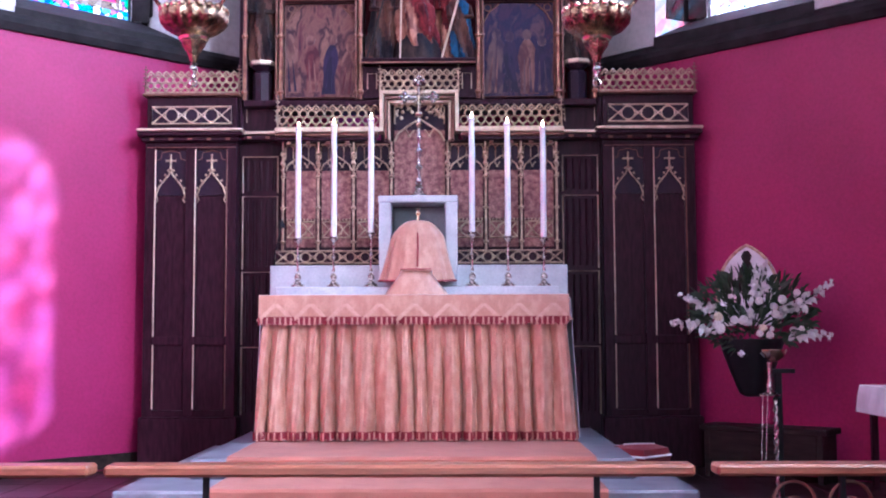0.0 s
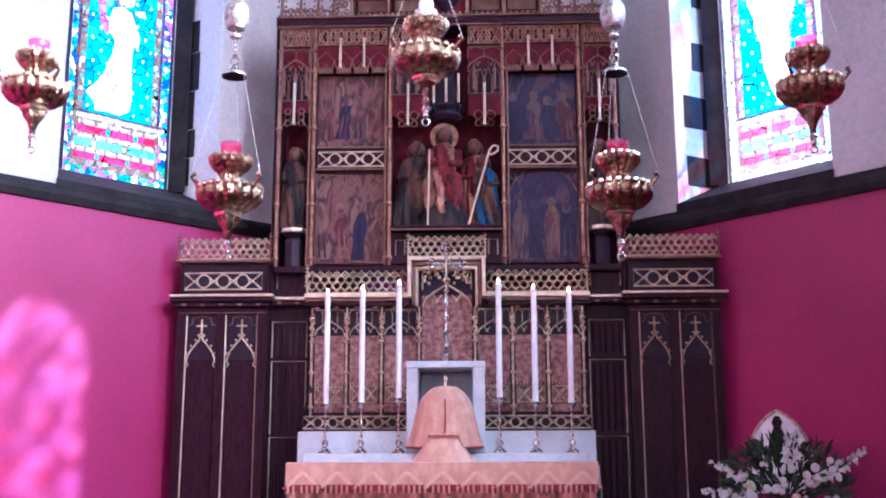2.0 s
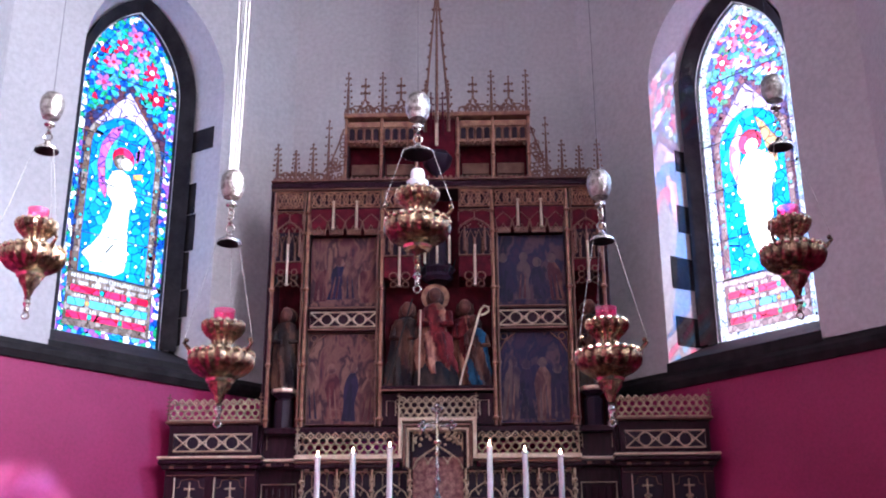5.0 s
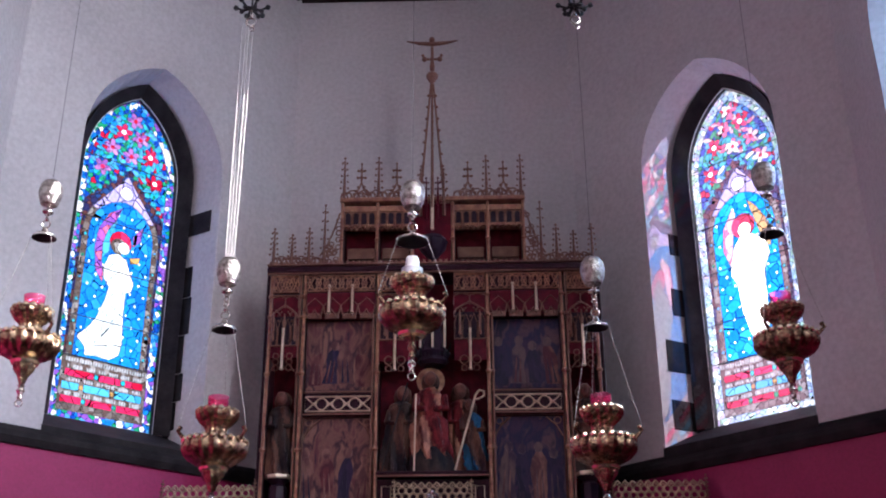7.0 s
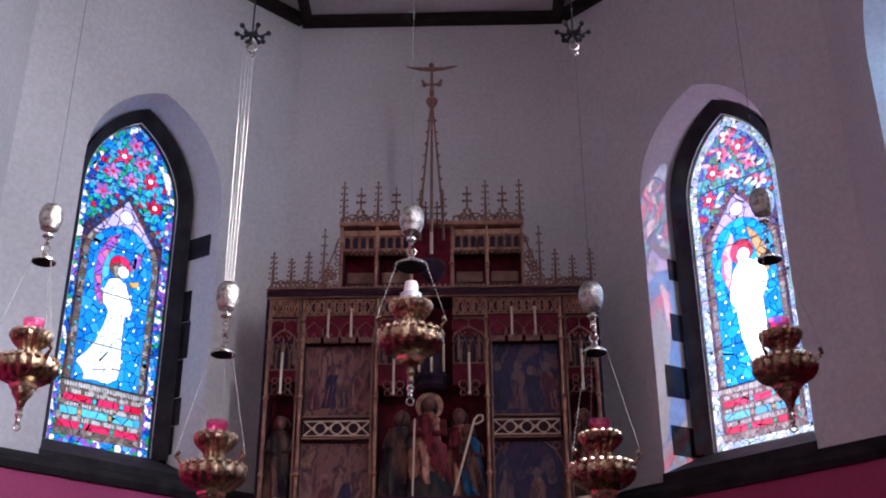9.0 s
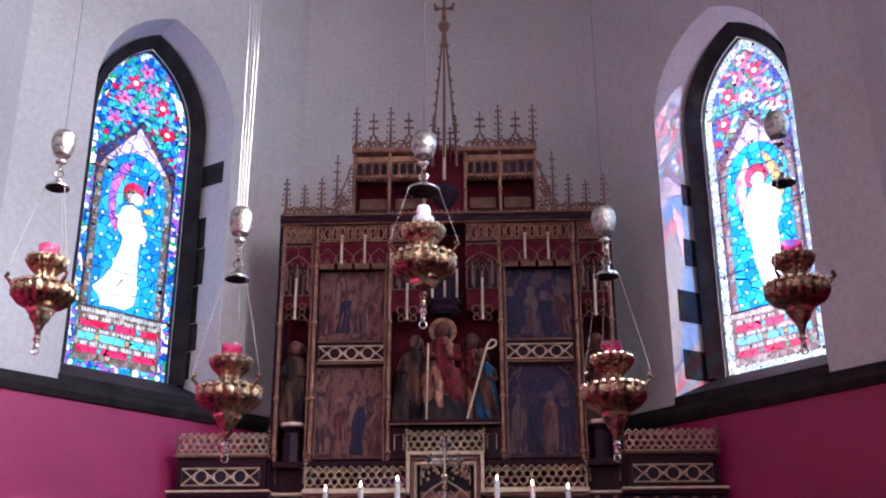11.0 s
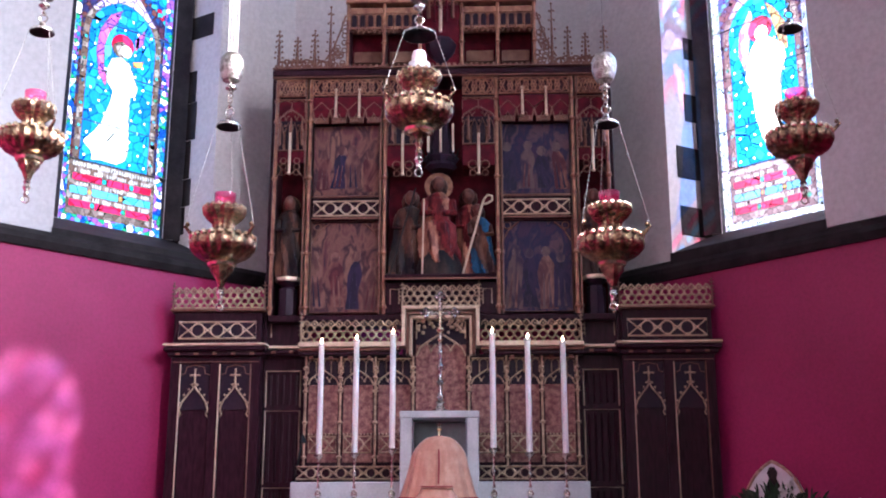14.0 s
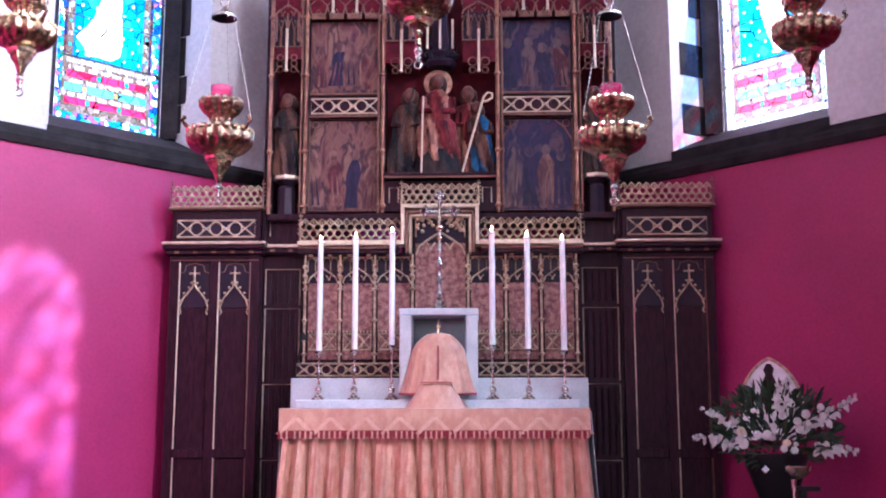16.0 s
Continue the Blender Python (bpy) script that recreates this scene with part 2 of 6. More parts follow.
def side_wall(s):
    return lambda p: (AXIS + s * (SIDE_X + p[1]), BACK_Y - CANT / R2 - p[0], p[2])


def back_wall(p):
    return (AXIS - CORNER_X + p[0], BACK_Y + p[1], p[2])


def lancet(mid, half, low, spring, apex, n=10):
    """Outline of a pointed opening, from its lower left corner round to its lower right one."""
    rise = apex - spring
    r = (half * half + rise * rise) / (2 * half)
    top = math.asin(min(1.0, rise / r))
    arc = [(r - r * math.cos(top * i / n), r * math.sin(top * i / n)) for i in range(n + 1)]
    left = [(mid - half, low)] + [(mid - half + a, spring + h) for a, h in arc]
    right = [(mid + half - a, spring + h) for a, h in arc[:-1]][::-1] + [(mid + half, low)]
    return left + right


def wall_with_windows(name, at, length, low, top, openings, mat):
    """A wall with splayed lancet openings (mid, half, low, spring, apex) that go right through it."""
    sh = Shape(at)
    for depth, grow in ((0.0, 0.215), (THICK, 0.0)):
        edge = 0.0
        for mid, half, lo, spring, apex in openings:
            line = lancet(mid, half + grow, lo - (0.24 if depth == 0 else 0), spring, apex + grow * 0.6)
            a, b = line[0], line[-1]
            sh.add([(edge, depth, low), (a[0], depth, low), (a[0], depth, top), (edge, depth, top)], [[0, 1, 2, 3]])
            if a[1] > low + 1e-4:
                sh.add([(a[0], depth, low), (b[0], depth, low), (b[0], depth, b[1]), (a[0], depth, a[1])], [[0, 1, 2, 3]])
            sh.strip([(u, depth, z) for u, z in line[1:-1]], [(u, depth, top) for u, z in line[1:-1]])
            edge = b[0]
        sh.add([(edge, depth, low), (length, depth, low), (length, depth, top), (edge, depth, top)], [[0, 1, 2, 3]])
    for mid, half, lo, spring, apex in openings:
        wide = lancet(mid, half + 0.215, max(lo - 0.24, low), spring, apex + 0.129)
        inner = lancet(mid, half + 0.10, lo, spring, apex + 0.10)
        hole = lancet(mid, half, lo, spring, apex)
        sh.strip([(u, 0, z) for u, z in wide + wide[:1]], [(u, 0.42, z) for u, z in inner + inner[:1]])
        sh.strip([(u, 0.42, z) for u, z in inner + inner[:1]], [(u, 0.42, z) for u, z in hole + hole[:1]])
        sh.strip([(u, 0.42, z) for u, z in hole + hole[:1]], [(u, THICK, z) for u, z in hole + hole[:1]])
    for u in (0, length):
        sh.add([(u, 0, low), (u, THICK, low), (u, THICK, top), (u, 0, top)], [[0, 1, 2, 3]])
    sh.add([(0, 0, top), (length, 0, top), (length, THICK, top), (0, THICK, top)], [[0, 1, 2, 3]])
    sh.add([(0, 0, low), (length, 0, low), (length, THICK, low), (0, THICK, low)], [[0, 1, 2, 3]])
    return tagged(part(name, sh, mat, smooth=False), "white plastered stone wall", "wall", kind="structure")


SIDE_LENGTH = 14.0
LANCET = (1.455, 0.462, 3.565, 5.88, 6.66)
# Unseen sills and the last three windows are set for the light they admit.
SIDE_LANCETS = [(1.38, 0.45, 4.28, 5.88, 6.66), (3.58, 0.5, 6.1, 7.0, 7.65), (5.9, 0.5, 3.55, 6.5, 7.3), (8.6, 0.5, 3.55, 6.5, 7.3), (11.4, 0.5, 3.55, 6.5, 7.3)]
wall_with_windows("wall_back", back_wall, 2 * CORNER_X, STRING_TOP, TOP, [], PLASTER)
for s, where in ((-1, "left"), (1, "right")):
    wall_with_windows("wall_canted_" + where, canted(s), CANT, STRING_TOP, TOP, [LANCET], PLASTER)
    wall_with_windows("wall_side_" + where, side_wall(s), SIDE_LENGTH, STRING_TOP, TOP, SIDE_LANCETS if s > 0 else [], PLASTER)
    for at, length, tail in ((canted(s), CANT, "canted_" + where), (side_wall(s), SIDE_LENGTH, "side_" + where)):
        tagged(part("wall_lower_" + tail, Shape(at).box(0, length, 0.0, THICK, -0.4, STRING_LOW + (0.05 if s < 0 else 0.01), 0.0005), CRIMSON), "smooth crimson painted lower wall", "wall", kind="structure")
        course = Shape(lambda p, at=at, s=s: at((p[0], p[1], p[2] + (0.04 if s < 0 else 0.0))))
        for (n0, z0), (n1, z1) in zip(COURSE := [(0.02, STRING_LOW), (-0.03, STRING_LOW), (-0.06, STRING_LOW + 0.05), (-0.06, STRING_LOW + 0.09), (0.02, STRING_TOP)], COURSE[1:]):
            course.add([(0, n0, z0), (length, n0, z0), (length, n1, z1), (0, n1, z1)], [[0, 1, 2, 3]])
        tagged(part("trim_string_course_" + tail, course, DARK_STONE), "dark stone string course along the wall", "moulding", kind="structure")
        tagged(part("baseboard_" + tail, Shape(at).box(0, length, -0.02, 0.0, 0.0, 0.11), BLACK_WOOD), "black painted baseboard", "baseboard", kind="structure")
tagged(part("wall_lower_back", Shape(back_wall).box(0, 2 * CORNER_X, 0, THICK, -0.4, STRING_LOW, 0.0005), CRIMSON), "crimson painted lower wall behind the altar screen", "wall", kind="structure")
tagged(part("trim_string_course_back", Shape(back_wall).box(0, 2 * CORNER_X, -0.06, 0.02, STRING_LOW, STRING_TOP), DARK_STONE), "dark stone string course", "moulding", kind="structure")
END_Y = BACK_Y - CANT / R2 - SIDE_LENGTH
# unseen end wall, its opening added for the fill lamp behind it
for name, x0, x1, z0, z1 in (("wall_west_low", -1.8, 1.8, -0.4, 0.9), ("wall_west_high", -1.8, 1.8, 5.6, TOP), ("wall_west_south", -SIDE_X - THICK, -1.8, -0.4, TOP), ("wall_west_north", 1.8, SIDE_X + THICK, -0.4, TOP)):
    tagged(part(name, Shape().box(x0, x1, END_Y - 0.4, END_Y, z0, z1, 0.001), PLASTER), "plain white plaster wall round the west window", "wall", kind="structure")

# daylight in the window openings, known and added; the sun stands on the right-hand side, whose walls have the windows
for s in (-1, 1):
    at = canted(s)
    window_light(at((LANCET[0], 0.75, 5.1)), at((LANCET[0], 0, 5.1)), 1.1, 3.3, 18 if s < 0 else 20, (1.0, 0.97, 0.92))
at = side_wall(1)
# from the third on, lamps at unseen windows added to light the screen
for k, (mid, half, lo, spring, apex) in enumerate(SIDE_LANCETS):
    mz = (lo + apex) / 2
    watts, color = ((150, (0.74, 0.85, 1.0)), (6, (0.9, 0.95, 1.0)), (160, (0.95, 0.97, 1.0)), (60, (0.95, 0.97, 1.0)), (20, (0.95, 0.97, 1.0)))[k]
    lamp = window_light(at((mid, 0.80 if k else 1.5, mz + (0.0 if k else 0.3))), at((mid - 0.4, 0, mz - 0.35) if k else (mid - 0.1, 0.6, mz - 0.25)), 1.2, apex - lo + 0.2, watts, color)
    lamp.data.spread = radians(125)
# fill lamp in the unseen end opening, to light the screen's front
window_light((0, END_Y - 0.45, 3.2), (0, 0, 2.2), 3.4, 4.6, 16, (1.0, 0.97, 0.95))
# ---- ceiling, beams, floors, steps ----
OUT = [(-SIDE_X - 1, END_Y - 0.5), (SIDE_X + 1, END_Y - 0.5), (SIDE_X + 1, BACK_Y - 1.5), (CORNER_X + 0.8, BACK_Y + 1), (-CORNER_X - 0.8, BACK_Y + 1), (-SIDE_X - 1, BACK_Y - 1.5)]
top, n = Shape(), len(OUT)
top.add([(x, y, TOP) for x, y in OUT] + [(x, y, TOP + 0.3) for x, y in OUT], [list(range(n)), list(range(2 * n - 1, n - 1, -1))] + [[i, (i + 1) % n, n + (i + 1) % n, n + i] for i in range(n)])
tagged(part("ceiling", top, PLASTER, smooth=False), "pale plaster ceiling", "ceiling", kind="structure")
for s, where in ((-1, "left"), (1, "right")):
    tagged(part("trim_beam_" + where, Shape(canted(s)).box(0.05, CANT, -0.12, -0.002, TOP - 0.10, TOP - 0.003), BLACK_WOOD), "black timber wall plate under the ceiling", "beam", kind="structure")
    tagged(part("trim_rib_" + where, Shape().tube([(AXIS + s * 1.30, BACK_Y - 0.12, TOP - 0.06), (AXIS + s * 1.30, 6.4, TOP - 0.06)], 0.06, 4), BLACK_WOOD), "black timber ceiling rib", "beam", kind="structure")
tagged(part("trim_beam_back", Shape(back_wall).box(0, 2 * CORNER_X, -0.12, -0.002, TOP - 0.10, TOP - 0.003), BLACK_WOOD), "black timber wall plate under the ceiling", "beam", kind="structure")

floor = tagged(part("floor", Shape().box(-SIDE_X, SIDE_X, 3.0, BACK_Y, -0.4, -0.012), BLACK_WOOD), "dark red tiled sanctuary floor", "floor", kind="structure")
tagged(part("floor_nave", Shape().box(-SIDE_X, SIDE_X, END_Y, 3.0, -0.6, -0.36), BLACK_WOOD), "dark boarded nave floor", "floor", kind="structure")

marble_platform = thing("altar_platform", (0, 7.7, 0), "grey marble altar platform of two broad steps", "steps")
part("step", Shape().box(-1.55, 1.55, -1.60, 1.0, 0, 0.17, 0.012), GREY_MARBLE, marble_platform)
part("step", Shape().box(-1.25, 1.30, -1.12, 1.0, 0.17, 0.285, 0.012), GREY_MARBLE, marble_platform)
PATH = [(-1.615, 0.0), (-1.615, 0.165), (-1.60, 0.182), (-1.135, 0.182), (-1.135, 0.28), (-1.115, 0.297), (-0.10, 0.297)]
xs = np.linspace(-1.035, 1.07, 28)
lower = Shape().sheet([[(x, y, z + 0.002 * math.sin(17 * x)) for x in xs] for y, z in PATH[:4]])
upper = Shape().sheet([[(x, y, z + 0.002 * math.sin(17 * x)) for x in xs] for y, z in PATH[3:]])
carpet = thing("carpet_runner", (0, 7.7, 0), "salmon pink carpet laid over the altar steps", "carpet")
part("lower_carpet", lower, CARPET, carpet)
part("upper_carpet", upper, CARPET, carpet)

# ---- stained glass ----
def glass(name, palette, cells, lead=0.035, glow=0.45, mottle=0.45):
    """Coloured leaded glass: small pieces in the palette's colours, dark lead between them."""
    m = bpy.data.materials.new(name)
    m.use_nodes = True
    n, l = m.node_tree.nodes, m.node_tree.links
    n.remove(n["Principled BSDF"])
    co = n.new("ShaderNodeTexCoord")
    vo, ed, no = n.new("ShaderNodeTexVoronoi"), n.new("ShaderNodeTexVoronoi"), n.new("ShaderNodeTexNoise")
    ed.feature = "DISTANCE_TO_EDGE"
    no.inputs["Scale"].default_value = 30
    for t in (vo, ed):
        t.inputs["Scale"].default_value = cells
        l.new(co.outputs["Object"], t.inputs["Vector"])
    l.new(co.outputs["Object"], no.inputs["Vector"])
    ramp = n.new("ShaderNodeValToRGB")
    ramp.color_ramp.interpolation = "CONSTANT"
    for i, c in enumerate(palette):
        e = ramp.color_ramp.elements[i] if i < 2 else ramp.color_ramp.elements.new(i / len(palette))
        e.position, e.color = i / len(palette), (*c, 1)
    sep = n.new("ShaderNodeSeparateColor")
    l.new(vo.outputs["Color"], sep.inputs[0])
    l.new(sep.outputs[0], ramp.inputs[0])
    wash = n.new("ShaderNodeMix")
    wash.data_type, wash.blend_type = "RGBA", "MULTIPLY"
    wash.inputs["Factor"].default_value = mottle
    l.new(ramp.outputs[0], wash.inputs["A"])
    l.new(no.outputs[0], wash.inputs["B"])
    line = n.new("ShaderNodeMath")
    line.operation, line.inputs[1].default_value = "GREATER_THAN", lead
    l.new(ed.outputs["Distance"], line.inputs[0])
    cut = n.new("ShaderNodeMix")
    cut.data_type, cut.blend_type = "RGBA", "MULTIPLY"
    cut.inputs["Factor"].default_value = 1.0
    l.new(wash.outputs["Result"], cut.inputs["A"])
    l.new(line.outputs[0], cut.inputs["B"])
    tr, tl, mx, out = n.new("ShaderNodeBsdfTransparent"), n.new("ShaderNodeBsdfTranslucent"), n.new("ShaderNodeMixShader"), n["Material Output"]
    l.new(cut.outputs["Result"], tr.inputs[0])
    l.new(cut.outputs["Result"], tl.inputs[0])
    mx.inputs[0].default_value = glow
    l.new(tr.outputs[0], mx.inputs[1])
    l.new(tl.outputs[0], mx.inputs[2])
    l.new(mx.outputs[0], out.inputs[0])
    return m


BLUE, DEEP, TEAL, GREEN, RED, PINK, WHITE, VIOLET, GOLD, SKY = (0.015, 0.22, 0.70), (0.01, 0.07, 0.42), (0.02, 0.42, 0.55), (0.02, 0.32, 0.16), (0.55, 0.01, 0.05), (0.75, 0.16, 0.32), (0.9, 0.9, 0.92), (0.28, 0.10, 0.55), (0.62, 0.36, 0.12), (0.10, 0.40, 0.85)
G_BORDER = glass("border_glass", [BLUE, WHITE, DEEP, SKY, BLUE, VIOLET, GREEN, WHITE], 24)
G_FIELD = glass("blue_field_glass", [BLUE, (0.015, 0.25, 0.74), (0.01, 0.15, 0.58), (0.03, 0.30, 0.78)], 11, 0.022)
G_HEAD = glass("foliage_glass", [DEEP, GREEN, BLUE, RED, TEAL, DEEP, SKY, DEEP], 19)
G_LEAF = glass("leaf_glass", [TEAL, (0.05, 0.5, 0.62), SKY, GREEN], 14, 0.02)
G_PETAL = glass("petal_glass", [WHITE, PINK, (0.8, 0.5, 0.6)], 9, 0.01)
G_ROSE = glass("red_glass", [RED, (0.7, 0.03, 0.12)], 9, 0.02)
G_ROBE = glass("white_glass", [WHITE, (0.85, 0.87, 0.9), (0.95, 0.93, 0.9)], 8, 0.012, glow=0.8)
G_VEIL = glass("grey_white_glass", [(0.52, 0.58, 0.60), (0.44, 0.52, 0.56), (0.60, 0.62, 0.62)], 8, 0.012, glow=0.8)
G_MAUVE = glass("mauve_glass", [(0.45, 0.18, 0.50), (0.55, 0.30, 0.60), (0.32, 0.12, 0.45)], 9, 0.01)
G_STAR = glass("star_glass", [WHITE, WHITE], 1, 0.0, glow=0.8)
G_WING = glass("violet_glass", [VIOLET, (0.45, 0.12, 0.5), PINK], 12, 0.03)
G_STONE = glass("canopy_glass", [(0.20, 0.16, 0.15), (0.13, 0.10, 0.09), (0.30, 0.27, 0.26), (0.12, 0.08, 0.07)], 20, 0.02)
G_GABLE = glass("brown_gable_glass", [(0.07, 0.03, 0.06), (0.02, 0.06, 0.20), (0.13, 0.05, 0.05), (0.03, 0.03, 0.10)], 22, 0.03)
G_GOLD = glass("amber_glass", [GOLD, (0.5, 0.26, 0.12)], 12, 0.03)
G_LETTER = glass("grey_letter_glass", [(0.42, 0.46, 0.50), (0.5, 0.52, 0.55)], 3, 0.0)
G_FOLD = glass("painted_fold_glass", [(0.28, 0.34, 0.38), (0.24, 0.30, 0.34)], 3, 0.0)
G_VAULT = glass("lilac_glass", [(0.45, 0.4, 0.8), (0.55, 0.45, 0.75)], 9, 0.03)
G_TEXT_BLUE = glass("pale_blue_glass", [(0.06, 0.40, 0.72), (0.10, 0.5, 0.75)], 9, 0.02)
G_CLEAR = glass("clear_leaded_glass", [(0.96, 0.96, 0.96), (0.92, 0.93, 0.95)], 6, 0.02, glow=0.05, mottle=0.1)


PALE = {}


def pale(m):
    """A paler copy of the glass for window_2, its sunlit look put into colour."""
    if m.name not in PALE:
        c = m.copy()
        ramp = [q for q in c.node_tree.nodes if q.type == "VALTORGB"][0]
        for e in ramp.color_ramp.elements:
            # border paled most, to whiten the light on the jamb
            if m is G_BORDER:
                e.color = [0.4 + 0.6 * q for q in e.color[:3]] + [1]
                continue
            e.color = [0.10 + 0.85 * e.color[0], 0.05 + 0.85 * e.color[1], 0.08 + 0.85 * e.color[2], 1]
        [q for q in c.node_tree.nodes if q.type == "MIX_SHADER"][0].inputs[0].default_value = 0.3
        PALE[m.name] = c
    return PALE[m.name]


def clip_to(line_half, mid, spring, apex):
    """Half the lancet's width at a height."""
    rise = apex - spring
    r = (line_half ** 2 + rise ** 2) / (2 * line_half)
    return lambda z: line_half if z <= spring else max(0.0, line_half - (r - math.sqrt(max(r * r - (z - spring) ** 2, 0))))


# height from, height to, reach over the splay
QUOINS = {1: [(3.36, 3.53, 0.22), (3.53, 3.79, 0.74), (3.79, 4.03, 0.22), (4.03, 4.32, 0.76), (4.32, 4.55, 0.24), (4.55, 4.81, 0.50), (4.81, 5.13, 0.14), (5.13, 5.34, 0.44), (5.34, 5.95, 0.10)],
          -1: [(3.36, 3.60, 0.16), (3.60, 3.85, 0.28), (3.85, 4.10, 0.40), (4.10, 4.45, 0.34), (4.45, 4.80, 0.44), (4.80, 5.10, 0.40), (5.10, 5.40, 0.12), (5.40, 5.62, 0.78), (5.62, 5.95, 0.10)]}


def stained_window(name, s, kneeling):
    """A lancet with border, inscription, starry field, canopy and flowered head."""
    mid, half, low, spring, apex = LANCET
    base = canted(s)
    win = tagged(new(name), "pointed stained glass window in a dark stone frame", "window", kind="structure")
    glaze = lambda n0: (lambda p: base((mid + p[0], 0.47 + n0 + p[1], p[2])))

    pieces = []

    def pane(nm, outline, mat, layer=0, label=""):
        if not kneeling and mat not in (G_FIELD, G_STAR, G_ROBE):
            mat = pale(mat)
        pieces.append((layer, len(pieces), nm, np.array(outline, float), mat, label))

    # frame: a band of dark stone round the glass
    outer, inner = lancet(0, half + 0.10, low - 0.02, spring, apex + 0.11), lancet(0, half - 0.004, low, spring, apex)
    fr = Shape(lambda p: base((mid + p[0], p[1], p[2])))
    fr.strip([(u, 0.30, z) for u, z in outer], [(u, 0.43, z) for u, z in inner])
    fr.strip([(u, 0.43, z) for u, z in inner], [(u, 0.525, z) for u, z in inner])
    fr.strip([(u, 0.30, z) for u, z in outer], [(u, 0.45, z) for u, z in outer])
    part("window_frame", fr, DARK_STONE, win, "dark moulded stone frame")
    sill = Shape(lambda p: base((mid + p[0], p[1], p[2])))
    sill.add([(-0.69, -0.012, STRING_TOP + 0.06), (0.69, -0.012, STRING_TOP + 0.06), (0.56, 0.44, low + 0.01), (-0.56, 0.44, low + 0.01), (-0.69, -0.016, STRING_TOP - 0.06), (0.69, -0.016, STRING_TOP - 0.06)], [[0, 1, 2, 3], [0, 1, 5, 4]])
    part("window_sill", sill, DARK_STONE, win, "sloping dark stone sill")
    # toothed quoins on the splay of each jamb
    for side in (-1, 1):
        for z0, z1, reach in QUOINS[s]:
            a = (side * (half + 0.10), 0.42)
            d = (side * 0.115, -0.42)
            q = Shape(lambda p: base((mid + p[0], p[1], p[2])))
            nx, ny = -side * 0.42 / 0.443 * 0.006, -0.14 / 0.443 * 0.006
            far = (a[0] + d[0] * reach, a[1] + d[1] * reach)
            q.add([(a[0], a[1], z0 + 0.004), (far[0], far[1], z0 + 0.004), (far[0], far[1], z1 - 0.004), (a[0], a[1], z1 - 0.004)] + [(a[0] + nx, a[1] + ny, z0 + 0.004), (far[0] + nx, far[1] + ny, z0 + 0.004), (far[0] + nx, far[1] + ny, z1 - 0.004), (a[0] + nx, a[1] + ny, z1 - 0.004)], [[4, 5, 6, 7], [0, 1, 5, 4], [1, 2, 6, 5], [2, 3, 7, 6], [3, 0, 4, 7]])
            part("quoin", q, DARK_STONE, win, smooth=False)
    # border
    w = 0.075
    ol, il = lancet(0, half, low, spring, apex, 14), lancet(0, half - w, low + w, spring, apex - 0.11, 14)
    pane("glass_border", ol, G_BORDER, -2, "blue and white leafy glass border")
    wide = clip_to(half - w, 0, spring, apex - 0.11)
    # inscription panel
    pz0, pz1 = low + w, 4.10
    pane("inscription_field", [(-half + w, pz0), (half - w, pz0), (half - w, pz1), (-half + w, pz1)], G_STONE)
    disc = lambda x, z, r, n=10: [(x + r * math.cos(2 * math.pi * i / n), z + r * math.sin(2 * math.pi * i / n)) for i in range(n)]
    rng = random.Random(5 if kneeling else 9)
    for z, h, mat in ((3.705, 0.062, G_ROSE), (3.815, 0.066, G_TEXT_BLUE), (3.93, 0.062, G_ROSE)):
        u = -half + w + 0.03
        while u < half - w - 0.05:
            end = min(u + rng.uniform(0.16, 0.26), half - w - 0.025)
            pane("inscription_band", [(u, z), (end, z), (end, z + h), (u, z + h)], mat, 1)
            if end < half - w - 0.08:
                pane("inscription_stud", disc(end + 0.02, z + h / 2, 0.022, 8), G_LEAF if mat is G_ROSE else G_GOLD, 2)
            u = end + 0.04
    for z in (3.772, 3.888, 3.998):
        u = -half + w + 0.05
        while u < half - w - 0.06:
            for k in range(rng.randrange(3, 6)):
                if u < half - w - 0.05:
                    pane("inscription_bar", [(u, z), (u + 0.011, z), (u + 0.011, z + 0.033), (u, z + 0.033)], G_LETTER, 1)
                u += rng.choice((0.017, 0.022, 0.022))
            u += 0.03
    u = -half + w + 0.01
    while u < half - w - 0.02:
        pane("dentil", [(u, 4.055), (u + 0.012, 4.055), (u + 0.012, 4.088), (u, 4.088)], G_LETTER, 1)
        u += 0.024
    # starry field with a pointed head, stone shafts, a stepped gable, then the flowered head
    fh, fs, fa = 0.308, 5.26, 5.60
    pane("flowered_head", il, G_HEAD, -1, "dense foliage glass in the head")
    pane("canopy_ground", [(-half + w, pz1), (half - w, pz1), (half - w, 5.52), (0.10, 5.86), (0, 5.95), (-0.10, 5.86), (-half + w, 5.52)], G_GABLE, 0)
    pane("canopy_arch", lancet(0, fh + 0.055, pz1, fs, fa + 0.06, 8), G_STONE, 1)
    pane("vault", [(-0.30, 5.47), (0, 5.86), (0.30, 5.47), (0.20, 5.46), (0, 5.60), (-0.20, 5.46)], G_VAULT, 2)
    pane("sky_field", lancet(0, fh, pz1, fs, fa, 8), G_FIELD, 3, "deep blue starry glass")
    for k in range(5):
        for sgn in (-1, 1):
            cu, cz = sgn * (0.33 - 0.065 * k), 5.60 + 0.065 * k
            pane("crocket", [(cu - 0.028, cz - 0.012), (cu + 0.028, cz - 0.012), (cu + 0.022, cz + 0.03), (cu - 0.022, cz + 0.03)], G_LEAF, 2)
